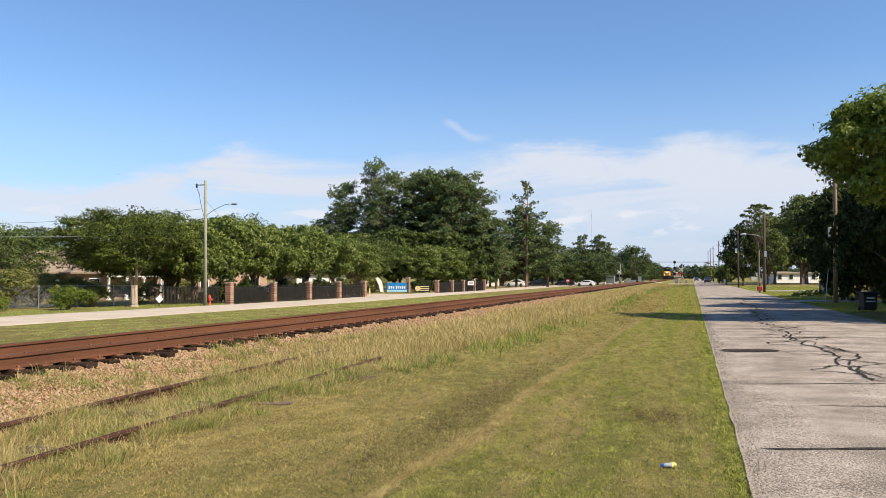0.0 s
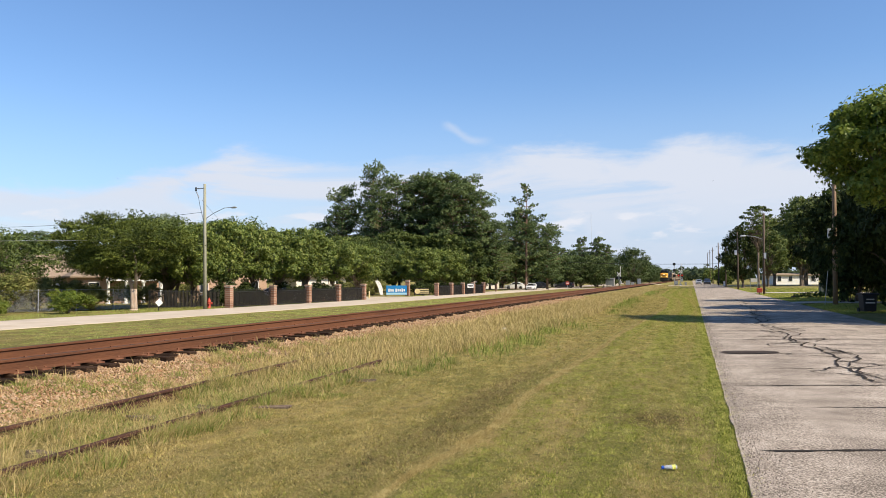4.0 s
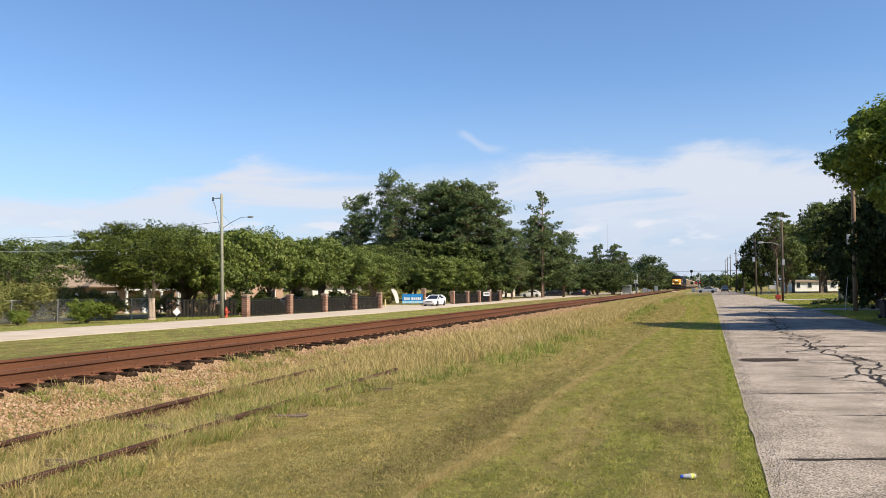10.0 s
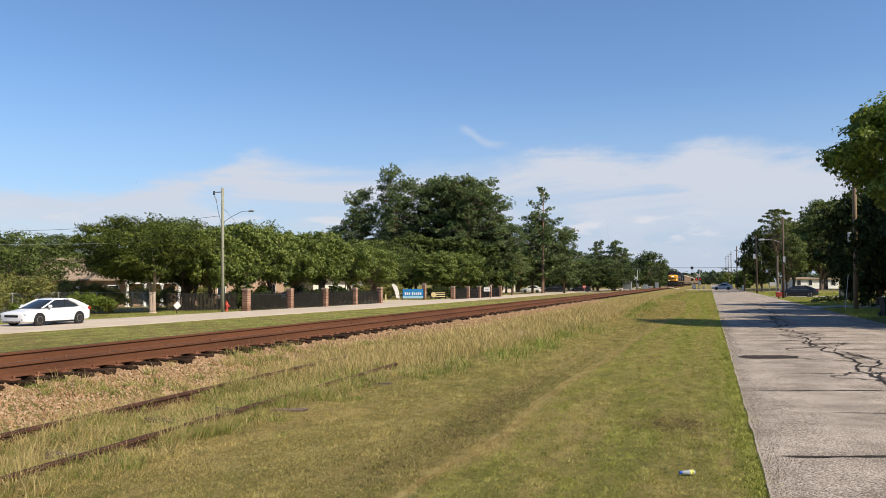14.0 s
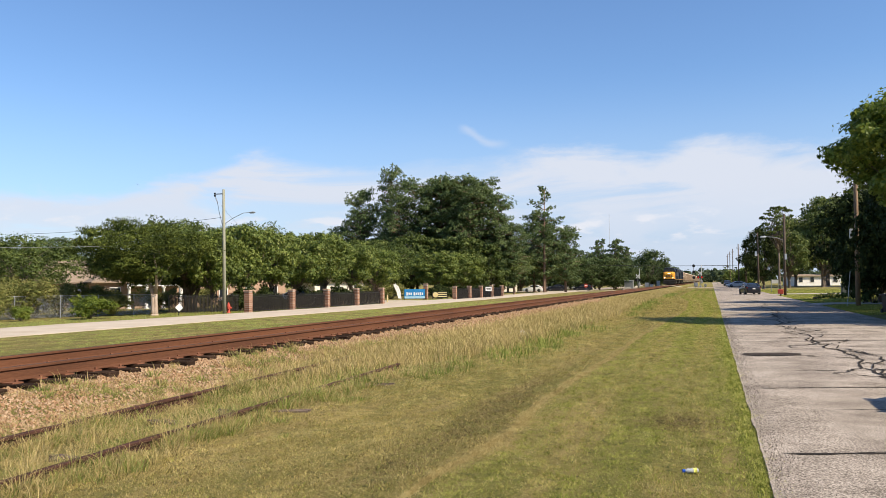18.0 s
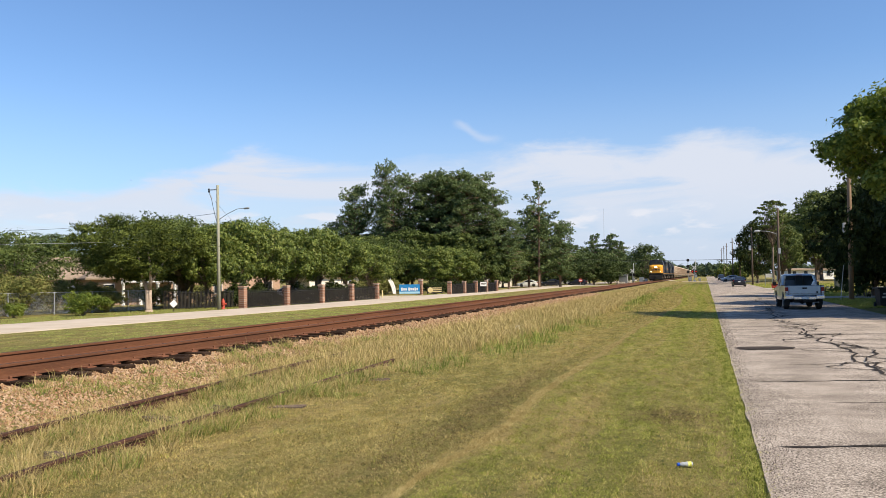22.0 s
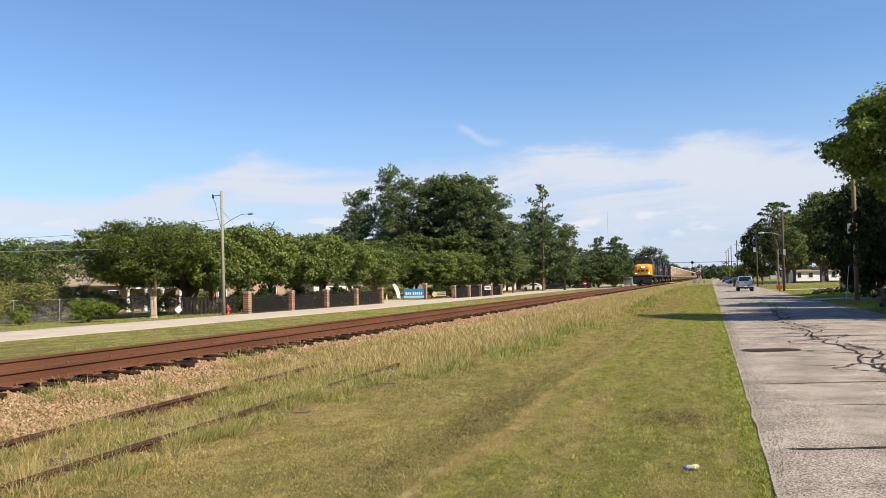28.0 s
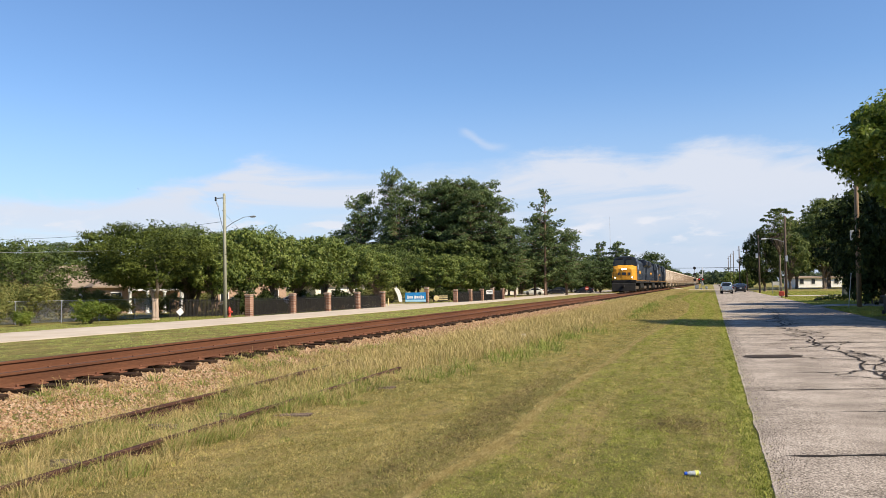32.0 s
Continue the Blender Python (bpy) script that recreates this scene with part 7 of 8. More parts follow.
def stones(name, x, y, z, size, r, mat, label):
    """Angular stones, all in one mesh."""
    n = len(x)
    cube = np.array([(a, b, c) for c in (-1, 1) for b in (-1, 1) for a in (-1, 1)], dtype=float)
    v = cube[None] * (0.55 + 0.5 * r.random((n, 8, 1))) * (0.6 + 0.6 * r.random((n, 1, 3)))
    q = r.normal(size=(n, 4))
    q /= np.linalg.norm(q, axis=1)[:, None]
    w, a, b, c = q.T
    R = np.stack([1 - 2 * (b * b + c * c), 2 * (a * b - c * w), 2 * (a * c + b * w), 2 * (a * b + c * w), 1 - 2 * (a * a + c * c), 2 * (b * c - a * w), 2 * (a * c - b * w), 2 * (b * c + a * w), 1 - 2 * (a * a + b * b)], -1).reshape(n, 3, 3)
    v = np.einsum("nij,nkj->nki", R, v) * size[:, None, None] * 0.5
    v += np.stack([x, y, z], -1)[:, None, :]
    f = np.array([(0, 2, 3, 1), (4, 5, 7, 6), (0, 1, 5, 4), (2, 6, 7, 3), (0, 4, 6, 2), (1, 3, 7, 5)])
    faces = (f[None] + 8 * np.arange(n)[:, None, None]).reshape(-1, 4)
    return tagged(part(name, mesh_of(name, v.reshape(-1, 3), faces), mat), label, "ballast", kind="stuff")


r = np.random.default_rng(21)
n = 52000
y = 3.5 + 60 * r.random(n) ** 1.9
x = TRACK_X + 0.85 + 1.75 * r.random(n) + 0.35 * r.random(n) * (y < 12)
s = (0.014 + 0.022 * r.random(n) ** 2) * (1 + y / 40)
bed = np.interp(x, [TRACK_X + 0.8, TRACK_X + 1.2, TRACK_X + 1.38, TRACK_X + 1.8, TRACK_X + 2.4, TRACK_X + 3.2], [0.335, 0.33, 0.275, 0.21, 0.12, 0.06])
stones("ballast_stones", x, y, np.maximum(bed, ground_z(x, y)) + s * 0.15, s, r, BALLAST, "tan crushed ballast stones spilling from the track")
n = 5000
y = 3.5 + 40 * r.random(n) ** 1.7
x = TRACK_X + (r.random(n) * 2 - 1) * 0.65
s = 0.035 + 0.05 * r.random(n)
stones("ballast_between_rails", x, y, 0.365 + 0 * x, s, r, BALLAST, "crushed stones between the rails")


def blades(name, x, y, h, w, lean, r, mat, label, category="grass", a=None):
    """Curved grass blades of three triangles each."""
    n = len(x)
    z = ground_z(x, y)
    a = r.random(n) * 2 * np.pi if a is None else a
    d = np.stack([np.cos(a), np.sin(a), 0 * a], -1)
    b = r.random(n) * 2 * np.pi
    side = np.stack([np.cos(b), np.sin(b), 0 * b], -1) * (w / 2)[:, None]
    base = np.stack([x, y, z - 0.01], -1)
    up = np.array([0, 0, 1.0])
    mid = base + up * (h * 0.55)[:, None] + d * (h * lean * 0.25)[:, None]
    tip = base + up * (h * (1 - 0.3 * np.clip(lean, 0, 2)))[:, None] + d * (h * lean * 0.8)[:, None]
    v = np.stack([base - side, base + side, mid - side * 0.75, mid + side * 0.75, tip], 1)
    f = np.array([(0, 1, 3), (0, 3, 2), (2, 3, 4)])
    faces = (f[None] + 5 * np.arange(n)[:, None, None]).reshape(-1, 3)
    return tagged(part(name, mesh_of(name, v.reshape(-1, 3), faces), mat), label, category, kind="stuff")


def patchy(x, y, f=0.8, k=0.0):
    return 0.5 + 0.5 * np.sin(x * f * 1.7 + 2 * np.sin(y * f * 0.9 + k)) * np.sin(y * f * 1.1 + 1.7 * np.sin(x * f + k))


DULL = material("dull_thatch", [(0.09, 0.07, 0.035), (0.18, 0.14, 0.06), (0.27, 0.21, 0.10)], 3, 0.85, bump=0, island=0.5, leaf=0.15, spec=0.1)
# mown lawn between the siding and the road, denser towards the viewer
def short_blades(name, x, y, h, w, lean, r, mat, label):
    """Short blades of one triangle each."""
    n = len(x)
    a, b = r.random(n) * 2 * np.pi, r.random(n) * 2 * np.pi
    base = np.stack([x, y, ground_z(x, y) - 0.004], -1)
    side = np.stack([np.cos(b), np.sin(b), 0 * b], -1) * (w / 2)[:, None]
    tip = base + np.stack([np.cos(a) * lean * h, np.sin(a) * lean * h, h], -1)
    v = np.stack([base - side, base + side, tip], 1).reshape(-1, 3)
    return tagged(part(name, mesh_of(name, v, np.arange(3 * n).reshape(-1, 3)), mat), label, "grass", kind="stuff")


r = np.random.default_rng(31)
n = 1200000
y = 4.0 * (150 / 4.0) ** r.random(n)
x = -5.6 + 6.15 * r.random(n)
left = np.interp(y, [4, 8, 14, 30, 50, 150], [-5.3, -5.0, -4.6, -4.3, -4.5, -5.2])
rut_x = lambda y: np.interp(y, [4, 6.2, 8.0, 9.2, 11, 15.8, 18, 24.4, 30, 47, 65, 83], [-2.3, -2.27, -2.14, -2.12, -2.22, -2.14, -2.09, -2.03, -1.9, -1.46, -1.8, -3.1])
bare = np.exp(-((x - rut_x(y)) / 0.13) ** 2) * 0.97
keep = (x > left + 0.35 * r.normal(size=n)) & (x < ROAD_L + 0.02 + 0.06 * r.normal(size=n)) & (r.random(n) < (0.38 + 0.62 * patchy(x, y, 7.0, 0.4) ** 0.7) * (1 - bare))
x, y = x[keep], y[keep]
m = len(x)
h = (0.006 + 0.020 * r.random(m) ** 1.6) * (0.35 + 1.3 * patchy(x, y, 11.0, 1.0) * patchy(y, x, 6.3, 2.0) + 0.5 * patchy(x, y, 27.0, 3.0)) * (1 + 0.012 * np.minimum(y, 60))
w = (0.0035 + 0.0035 * r.random(m)) * (0.6 + y / 9)
stripe = np.clip(np.sin(2 * np.pi * (x - rut_x(y)) / 1.05) * 3, -1, 1)
line = np.exp(-((np.abs(x - rut_x(y) - 0.62) - 0.16) / 0.035) ** 2) * np.interp(y, [5, 9, 60, 90], [0.3, 0.8, 0.8, 0])
lush = (r.random(m) > 0.75 * line) & (r.random(m) < np.clip((x - rut_x(y)) / 0.25, 0.12, 0.82) + 0.30 * stripe * (x > rut_x(y)))
band = np.exp(-((x - rut_x(y) + 0.42) / 0.34) ** 2) * np.interp(y, [5, 6.5, 13, 17], [0.6, 1, 0.9, 0.2])
worn = ~lush & (x < rut_x(y) - 0.08) & (r.random(m) < 0.06 + 0.3 * patchy(x, y, 0.55, 0.7) ** 3 + 0.7 * band)
for pick, name, mat, label in ((worn, "worn_lawn_grass", DULL, "dull worn grass left brown by the mower"), (lush, "lawn_grass", LAWN, "short mown green grass by the road"), (~lush & ~worn, "dry_lawn_grass", GRASS, "short mown grass burnt to straw")):
    short_blades(name, x[pick], y[pick], h[pick], w[pick], 0.2 + 0.9 * r.random(pick.sum()), r, mat, label)
# dry thatch in the wheel rut and in worn spots
THATCH = material("dry_thatch", [(0.30, 0.225, 0.085), (0.43, 0.335, 0.135), (0.55, 0.45, 0.21)], 3, 0.8, bump=0, island=0.5, leaf=0.2, spec=0.1)
spots = [(-2.09, 7.6, 0.3, 0.25, 2200), (-2.03, 9.2, 0.22, 0.5, 1800), (-2.0, 11.5, 0.14, 1.2, 1800), (-1.95, 15.8, 0.13, 2.2, 2200), (-1.7, 21.5, 0.13, 2.6, 2200), (-4.6, 5.2, 0.5, 0.5, 2500), (-0.2, 6.6, 0.3, 0.25, 1800), (-3.95, 13.3, 0.5, 0.8, 2500), (-4.5, 10.4, 0.5, 0.5, 2500), (-2.35, 6.3, 0.25, 0.6, 1800), (-4.3, 7.3, 0.8, 0.9, 3500), (-3.2, 17.5, 0.6, 2.0, 2500), (-0.3, 12.5, 0.3, 2.0, 1200), (-6.4, 6.0, 0.6, 1.2, 5000), (-6.3, 9.5, 0.6, 1.5, 5000), (-5.9, 13.0, 0.7, 1.6, 4000), (-7.6, 8.0, 0.3, 2.0, 3000), (-6.4, 7.5, 0.5, 2.0, 9000), (-3.6, 6.0, 0.8, 0.7, 9000), (-5.1, 8.2, 0.35, 1.6, 6000), (-5.0, 5.8, 0.35, 0.6, 4000), (-6.5, 11.5, 0.5, 1.5, 5000), (-5.0, 16.0, 0.5, 2.5, 3000), (-3.9, 6.4, 0.6, 0.9, 9000), (-3.4, 8.0, 0.35, 0.8, 5000), (-4.3, 9.2, 0.4, 0.7, 5000), (-2.1, 7.9, 0.16, 0.3, 3500), (-2.05, 9.2, 0.14, 0.3, 2500), (-0.3, 6.7, 0.25, 0.2, 1500)]
rut_y = 5.2 * (75 / 5.2) ** r.random(42000)
px = np.concatenate([rut_x(rut_y) + 0.035 * r.normal(size=42000) * (0.6 + 0.8 * patchy(rut_y, rut_y, 0.9))] + [r.normal(a, c, k) for a, b, c, d, k in spots])
py = np.concatenate([rut_y] + [r.normal(b, d, k) for a, b, c, d, k in spots])
ok = (px < ROAD_L) & (py > 4)
px, py = px[ok], py[ok]
m = len(px)
short_blades("dry_thatch", px, py, (0.008 + 0.012 * r.random(m)) * np.where(np.arange(m) < 40000, 1.35, 1.0), (0.0035 + 0.003 * r.random(m)) * (0.6 + py / 9), 0.6 + 1.2 * r.random(m), r, THATCH, "flat dry thatch in worn spots of the lawn")
# a worn dark spot in the lawn
n = 2600
x, y = r.normal(-0.43, 0.26, n), r.normal(9.95, 0.28, n)
short_blades("worn_thatch", x, y, 0.012 + 0.02 * r.random(n), 0.008 + 0.006 * r.random(n), 1.2 + 2.0 * r.random(n), r, DULL, "dull brown dead grass in a worn spot")
n = 5000
x, y = r.normal(-2.62, 0.2, n), r.normal(9.2, 1.6, n)
short_blades("worn_thatch", x, y, 0.012 + 0.02 * r.random(n), 0.006 + 0.006 * r.random(n), 1.0 + 2.0 * r.random(n), r, DULL, "dull brown dead grass beside the rut")
# ragged edge of the road
n = 60000
y = 4.0 * (60 / 4.0) ** r.random(n)
x = ROAD_L - 0.02 + 0.085 * r.normal(size=n) + 0.09 * (patchy(0 * y, y, 0.7) - 0.5)
keep = r.random(n) < 0.3 + 0.7 * patchy(x * 0, y, 1.9)
x, y = x[keep], y[keep]
m = len(x)
blades("verge_grass", x, y, 0.025 + 0.05 * r.random(m) ** 2, 0.004 + 0.0006 * y, 0.6 + r.random(m), r, LAWN, "longer grass along the road edge")
# weeds round the siding: tussocks whose blades lean outwards. Patches: x, y, half width, half depth, height, green share, tussocks
PATCHES = [(-8.27, 8.61, 0.18, 0.43, 0.20, 0.8, 14), (-6.24, 6.82, 0.2, 0.59, 0.25, 0.5, 40), (-6.41, 6.2, 0.1, 0.43, 0.25, 0.35, 20), (-6.32, 7.61, 0.24, 0.49, 0.2, 0.45, 25), (-5.53, 7.57, 0.11, 0.99, 0.28, 0.75, 28), (-7.7, 9.56, 0.24, 0.52, 0.2, 0.7, 20),
           (-6.64, 9.59, 0.22, 0.71, 0.25, 0.6, 24), (-4.96, 5.62, 0.18, 0.36, 0.25, 0.75, 26), (-5.13, 5.05, 0.11, 0.26, 0.3, 0.4, 25), (-5.37, 6.88, 0.16, 0.38, 0.2, 0.2, 16), (-5.35, 9.75, 0.18, 1.07, 0.3, 0.85, 45), (-6.0, 9.92, 0.16, 0.6, 0.25, 0.6, 18),
           (-5.3, 11.83, 0.23, 0.54, 0.25, 0.75, 22), (-4.74, 10.21, 0.12, 0.3, 0.16, 0.7, 10), (-8.2, 13.99, 0.28, 1.32, 0.25, 0.6, 30), (-7.16, 13.88, 0.22, 1.13, 0.22, 0.5, 20), (-7.6, 16.56, 0.26, 2.62, 0.32, 0.6, 40), (-6.72, 17.2, 0.32, 3.09, 0.32, 0.5, 50),
           (-5.04, 13.87, 0.28, 1.1, 0.25, 0.65, 36), (-5.68, 19.14, 0.49, 3.69, 0.32, 0.45, 60), (-5.1, 7.53, 0.15, 0.64, 0.16, 0.55, 18), (-5.88, 5.66, 0.08, 0.12, 0.25, 0.2, 8), (-6.3, 11.0, 0.9, 3.0, 0.18, 0.55, 90), (-5.9, 5.2, 0.6, 0.8, 0.2, 0.55, 50), (-6.52, 7.2, 0.05, 0.30, 0.30, 0.6, 40), (-6.66, 10.2, 0.05, 0.6, 0.30, 0.6, 46), (-5.17, 7.35, 0.05, 0.35, 0.28, 0.55, 40), (-5.30, 9.9, 0.05, 0.35, 0.34, 0.8, 30), (-6.75, 11.6, 0.2, 0.7, 0.24, 0.7, 30)]
cols = [[], [], [], [], [], []]
for px_, py_, sx_, sy_, h_, g_, k_ in PATCHES:
    for j in range(k_):
        cx_, cy_ = r.normal(px_, sx_), r.normal(py_, sy_)
        n = int(34 + 40 * r.random())
        th = r.random(n) * 2 * np.pi
        rad = 0.07 * np.abs(r.normal(size=n)) * (1 + cy_ / 30)
        tall = h_ * (0.45 + 0.6 * r.random())
        stalk = r.random(n) < 0.06
        cols[0].append(cx_ + rad * np.cos(th))
        cols[1].append(cy_ + rad * np.sin(th))
        cols[2].append(np.where(stalk, 1.45, 0.35 + 0.65 * r.random(n)) * tall)
        cols[3].append(th + 0.5 * r.normal(size=n))
        cols[4].append(np.where(stalk, 0.3 + 0.7 * r.random(n), 0.5 + 1.5 * r.random(n)))
        cols[5].append(np.where(stalk | (r.random(n) < 0.15), 0, 1) * (r.random() < 0.1 + 0.75 * g_))
x, y, h, ang, ln_, gr = [np.concatenate(c) for c in cols]
m = len(x)
w = (0.003 + 0.003 * r.random(m)) * (0.7 + y / 12) * np.where(h > 0.3, 0.7, 1)
for pick, name, mat, label in ((gr == 1, "weed_clumps", WEED, "bushy green weed tussocks over the old rails"), (gr == 0, "siding_grass", TALL, "dry grass stalks tangled over the old siding")):
    blades(name, x[pick], y[pick], h[pick], w[pick], ln_[pick], r, mat, label, a=ang[pick])
# loose straw lying among the weeds
n = 9000
y = 4.2 * (16 / 4.2) ** r.random(n)
x = -7.5 + 2.7 * r.random(n)
keep = r.random(n) < 0.25 + 0.75 * patchy(x, y, 2.2, 1.3)
x, y = x[keep], y[keep]
m = len(x)
blades("loose_straw", x, y, 0.07 + 0.14 * r.random(m), (0.0028 + 0.002 * r.random(m)) * (0.7 + y / 12), 1.3 + 0.7 * r.random(m), r, THATCH, "loose dry straw lying among the weeds")
# tall straw-coloured grass along the ballast
n = 120000
y = 11.0 * (190 / 11.0) ** r.random(n)
left = np.interp(y, [9, 14, 25, 60, 190], [-7.9, -8.1, -8.2, -8.2, -8.2])
right = np.interp(y, [9, 12, 18, 30, 70, 190], [-7.1, -6.0, -4.5, -4.0, -4.6, -5.0])
x = left + (right - left) * r.random(n)
dens = 0.45 + 0.55 * patchy(x, y, 0.6, 0.3)
keep = r.random(n) < dens * np.clip((right - x) / 0.5 + 0.25, 0, 1) * np.clip((x + 8.5) / 1.2, 0.12, 1) * np.clip((y - 10) / 7, 0.1, 1)
x, y = x[keep], y[keep]
m = len(x)
h = (0.14 + 0.28 * r.random(m)) * np.interp(y, [9, 16, 60, 190], [0.8, 1.0, 1.0, 0.8]) * np.clip((x + 8.6) / 1.9, 0.3, 1)
blades("tall_dry_grass", x, y, h, (0.004 + 0.003 * r.random(m)) * (0.7 + y / 14), 0.3 + 0.7 * r.random(m), r, TALL, "tall straw-coloured grass along the ballast")
n = 12000
y = 11.0 * (120 / 11.0) ** r.random(n)
right = np.interp(y, [9, 12, 18, 30, 70, 190], [-6.4, -5.4, -4.2, -3.8, -4.2, -5.0])
x = right + 0.5 * r.normal(size=n)
keep = (patchy(x, y, 0.9, 4.0) > 0.6) & (r.random(n) < 0.6)
x, y = x[keep], y[keep]
m = len(x)
blades("green_fringe", x, y, 0.12 + 0.22 * r.random(m), (0.005 + 0.003 * r.random(m)) * (0.7 + y / 14), 0.4 + 0.8 * r.random(m), r, WEED, "green tufts along the edge of the tall grass")
# rough grass at the foot of the wire fence and beyond the track
n = 40000
y = 28 + 100 * r.random(n)
x = -36.4 - 6 * r.random(n) ** 1.5
keep = (y < 62) | (x > -37.2)
x, y = x[keep], y[keep]
m = len(x)
blades("verge_rough_grass", x, y, 0.04 + 0.14 * r.random(m) * patchy(x, y, 0.8), 0.012 + 0.014 * r.random(m), 0.3 + 0.8 * r.random(m), r, STRIP, "rough grass along the far verge")
n = 210000
y = 4 + 90 * r.random(n) ** 1.3
x = -12.2 - 17 * r.random(n)
short_blades("strip_grass", x, y, 0.008 + 0.010 * r.random(n), 0.018 + 0.0008 * y, 1.6 + 2.2 * r.random(n), r, STRIP, "mown grass strip between track and far road")
n = 90000
y = 42 + 100 * r.random(n) ** 1.6
x = 6.85 + 14 * r.random(n) ** 1.5
keep = ~((np.abs(y - 98.6) < 2.5) | (np.abs(y - 59.6) < 2.2))
x, y = x[keep], y[keep]
m = len(x)
short_blades("right_lawn_grass", x, y, 0.03 + 0.05 * r.random(m), 0.016 + 0.0007 * y, 0.4 + 0.9 * r.random(m), r, LAWN, "mown grass on the shaded lawn")

# loose grit along the crumbling road edge
r = np.random.default_rng(77)
n = 9000
y = 4.0 * (40 / 4.0) ** r.random(n)
x = ROAD_L + 0.02 + np.abs(0.15 * r.normal(size=n))
s = (0.003 + 0.006 * r.random(n) ** 2) * (1 + y / 25)
GRIT = material("edge_grit", [(0.14, 0.12, 0.10), (0.26, 0.22, 0.185), (0.42, 0.36, 0.30)], 20, 1.0, bump=0, island=0.7, spec=0.05)
stones("edge_grit", x, y, 0.03 * 4 * ((x - ROAD_L) / 5.1) * (1 - (x - ROAD_L) / 5.1) + s * 0.2, s, r, GRIT, "loose dark grit along the road edge")
# ---- motion ----
def straight(rows, t):
    for (t0, *a), (t1, *b) in zip(rows, rows[1:]):
        if t <= t1:
            s = (t - t0) / (t1 - t0)
            return [p + (q - p) * s for p, q in zip(a, b)]
    return rows[-1][1:]


def drive(car, rows, z=lambda x, y: 0.03):
    """Rows: seconds, x, y, heading in degrees (0 is along +y)."""
    walk(car, [(t, pose(x, y, z(x, y), 0, 0, a)) for t, x, y, a in rows])


def roll(wheels, rows, r):
    """Turn the wheels with the way made, in steps of a fifteenth of a second while the car is in sight."""
    for w in wheels:
        at = w.matrix_basis.translation.copy()
        turn, out, last = 0.0, [], None
        t = rows[0][0]
        while t <= rows[-1][0] + 1e-6:
            x, y, a = straight(rows, t)
            if last:
                turn += min(math.hypot(x - last[0], y - last[1]) / r, 1.45)
            last = (x, y)
            out.append((t, pose(at.x, at.y, at.z) @ Matrix.Rotation(-turn, 4, "X")))
            t += 0.1
        walk(w, [(0.0, pose(at.x, at.y, at.z))] + out if out[0][0] > 0 else out)


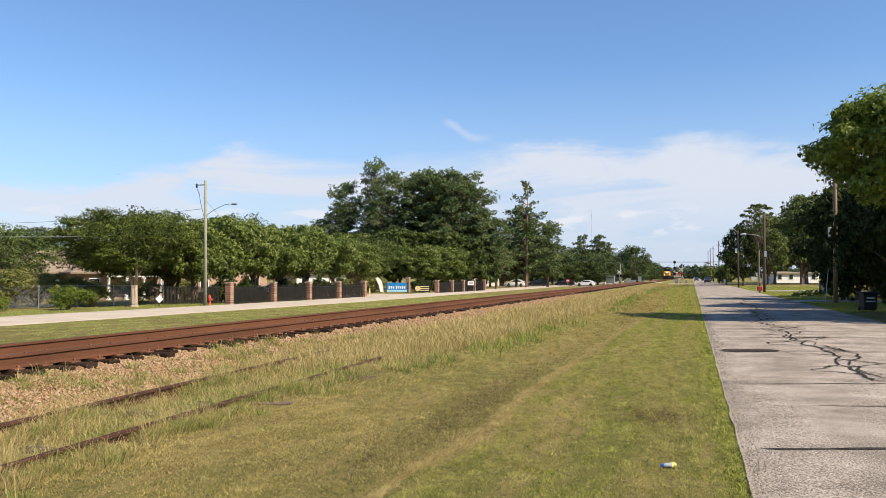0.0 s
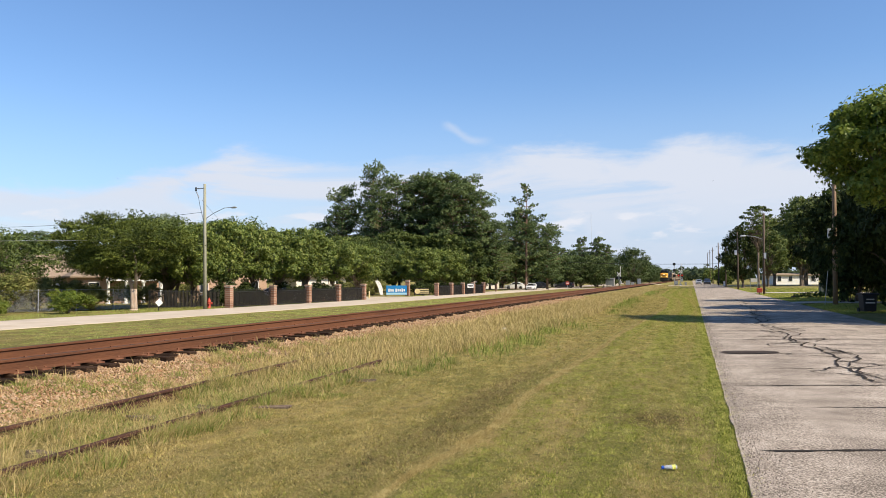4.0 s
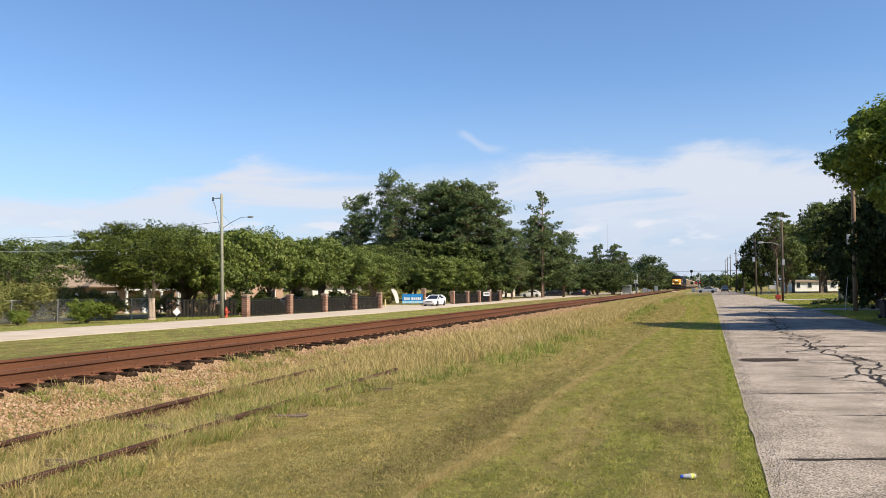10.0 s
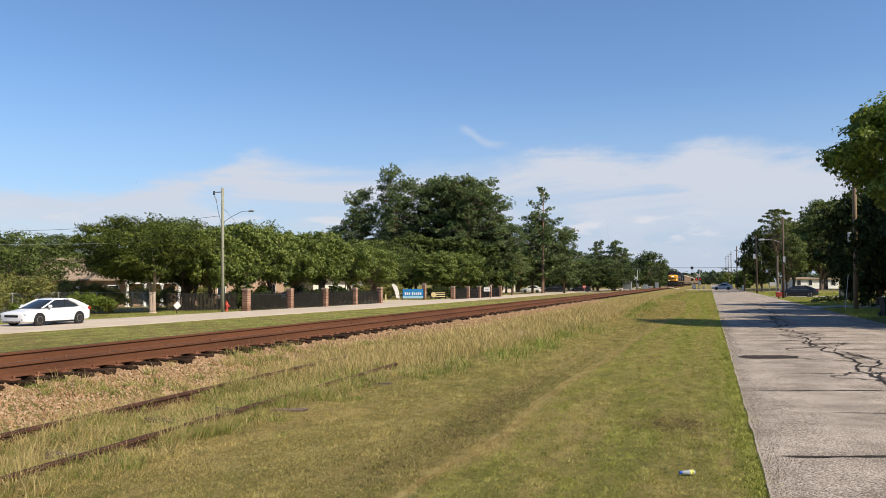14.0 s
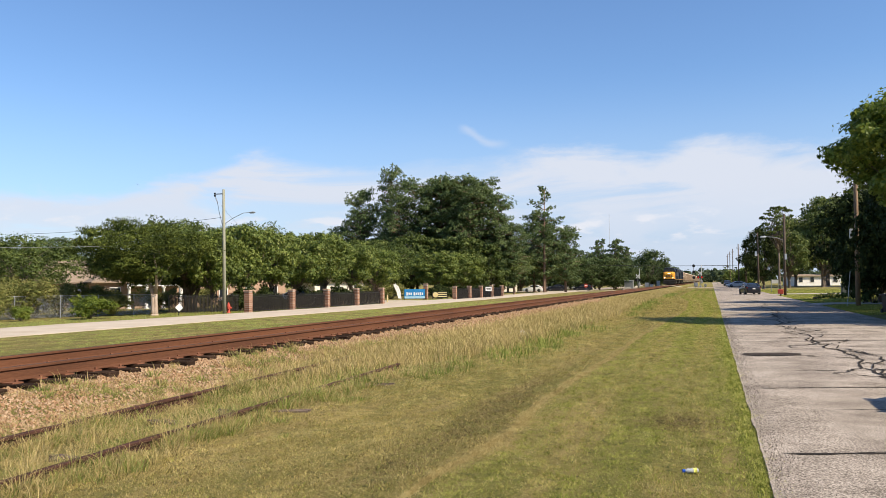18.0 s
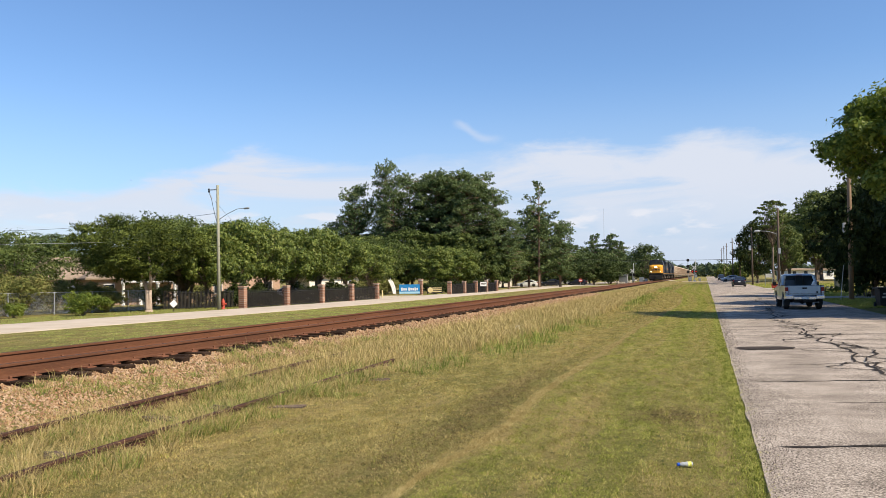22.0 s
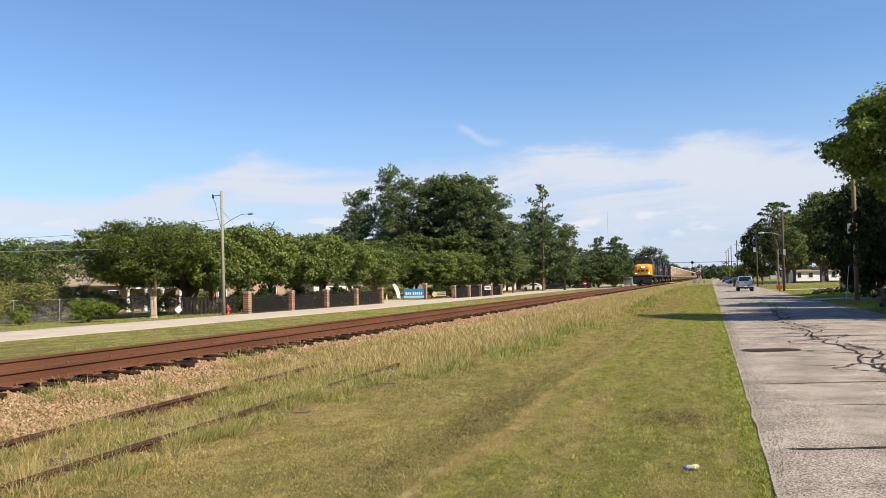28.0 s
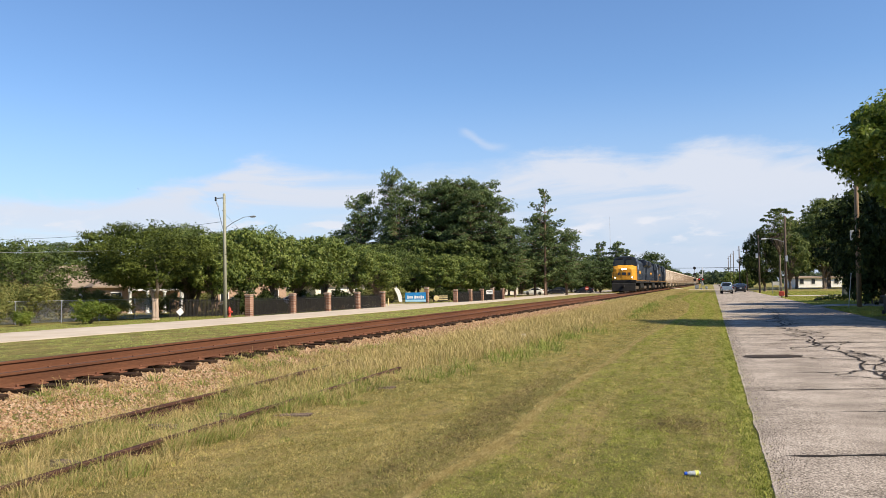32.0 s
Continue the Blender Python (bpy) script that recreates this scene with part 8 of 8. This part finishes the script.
def motions():
    """All that moves."""
    for wagon, back in TRAIN:
        walk(wagon, [(t, pose(TRACK_X, 95.5 + 7.7 * (32 - t) + back * TRAIN_SIZE, RAIL_Z + 0.003, 0, 0, 0 if wagon in (TRAIN[1][0], TRAIN[2][0]) else 180)) for t in (0, 4, 8, 12, 16, 20, 24, 28, 32)])
    left_z = lambda x, y: 0.045 + float(ground_z(-32.0, y)) + 0.02 if y < 180 else float(cross_z(np.array(x), np.array(190.0))) + 0.02
    drive(white_sedan, [(0, -24.0, 190.5, 90), (0.5, -26.2, 190.5, 90), (1, -28.4, 190.4, 92), (1.5, -30.6, 189.8, 105), (2, -32.2, 188.4, 135), (2.5, -33.0, 186.4, 160), (3, -33.2, 182.8, 176), (3.5, -33.2, 177.4, 180), (5.5, -33.2, 157.0, 180), (6.5, -33.2, 146.2, 180),
                        (7.5, -33.2, 132.2, 180), (8.5, -33.2, 118.6, 180), (9.5, -33.2, 104.2, 180), (10.5, -33.2, 89.3, 180), (11.5, -33.2, 74.4, 180), (12.5, -33.2, 58.6, 180), (13, -33.2, 50.2, 180), (13.5, -33.2, 41.9, 180), (14, -33.2, 33.7, 180), (16, -33.2, -1, 180), (22, -33.2, -120, 180), (32, -33.2, -330, 180)], left_z)
    drive(dark_sedan, [(0, 21.0, 98.6, 90), (9, 20.5, 98.6, 90), (10.5, 17.8, 98.6, 90), (12, 14.0, 98.6, 90), (13, 11.2, 98.6, 90), (13.5, 10.2, 98.6, 90), (14, 9.3, 98.5, 90), (14.5, 8.3, 98.3, 88), (16.5, 5.1, 97.0, 60), (17, 4.6, 97.4, 34), (17.5, 4.3, 98.2, 20), (18, 4.15, 99.3, 10), (18.5, 4.1, 100.8, 5),
                       (19, 4.1, 102.6, 2), (20, 4.1, 106, 0), (21, 4.15, 110, 0), (22, 4.2, 115, 0), (23, 4.25, 120.5, 0), (25, 4.3, 129, 0), (28, 4.35, 138, 0), (32, 4.4, 144, 0)])
    drive(silver_car, [(0, 1.6, 330, 180), (2, 1.7, 280, 180), (4, 1.9, 234, 180), (6, 2.3, 197, 180), (6.6, 2.2, 192, 165), (7, 1.6, 190.2, 128), (7.5, 0.8, 189.6, 100), (8, 0.1, 189.5, 92), (9, -0.6, 189.5, 90), (11, -0.6, 189.5, 90), (12, 0.1, 189.5, 90), (13, 2.2, 189.6, 92), (14, 2.6, 189.7, 94), (14.5, 3.0, 189.8, 95),
                       (16.5, 4.6, 190.4, 100), (18, 5.2, 190.8, 103), (20, 5.3, 190.9, 104), (32, 5.3, 190.9, 104)], lambda x, y: 0.075)
    drive(truck, [(0, 4.6, -95, 0), (12, 4.6, -25, 0), (16, 4.6, 0.2, 0), (17.5, 4.35, 8.6, 0), (18, 4.28, 11.5, 0), (19, 4.25, 16.9, 0), (19.6, 4.33, 21.0, 0), (20.2, 4.42, 26.2, 0.3), (21, 4.50, 33.8, 1.0), (22, 4.2, 42.2, 1.5), (23, 4.0, 49.2, 1.0), (24, 3.85, 56.2, 0.6), (25, 3.75, 66.0, 0.6), (27.5, 3.6, 90.0, 0.8), (28, 3.55, 94.5, 1.0), (29, 3.3, 102.6, 1.6),
                  (30, 2.9, 110.2, 2.2), (31, 2.35, 117.6, 2.5), (32, 1.92, 125.0, 2.0)])
    walk(bird, [(t, pose(x, y, z, 18, 12, 172)) for t, x, y, z in ((0, 2.35, 330, 9.0), (5.5, 4.35, 85.0, 21.59), (6, 3.48, 60.0, 17.26), (6.5, 2.38, 46.0, 14.9), (7, 1.19, 36.0, 13.14), (8, -1.19, 16.0, 9.62), (32, -30.0, -330.0, 60.0))])
    roll(truck_wheels, [(17.5, 4.57, 7.6, 0), (19, 4.5, 16.7, 0.5), (20.2, 4.46, 26.2, 1.0), (22, 4.2, 42.2, 1.5), (25, 3.7, 64.0, 0.6), (29, 3.1, 96.4, 1.6), (32, 1.8, 117.5, 2.0)], 0.365)
    roll(white_wheels, [(6.0, -33.2, 151.6, 180), (9.5, -33.2, 104.2, 180), (12.5, -33.2, 59.2, 180), (14.5, -33.2, 24.0, 180)], 0.33)


motions()
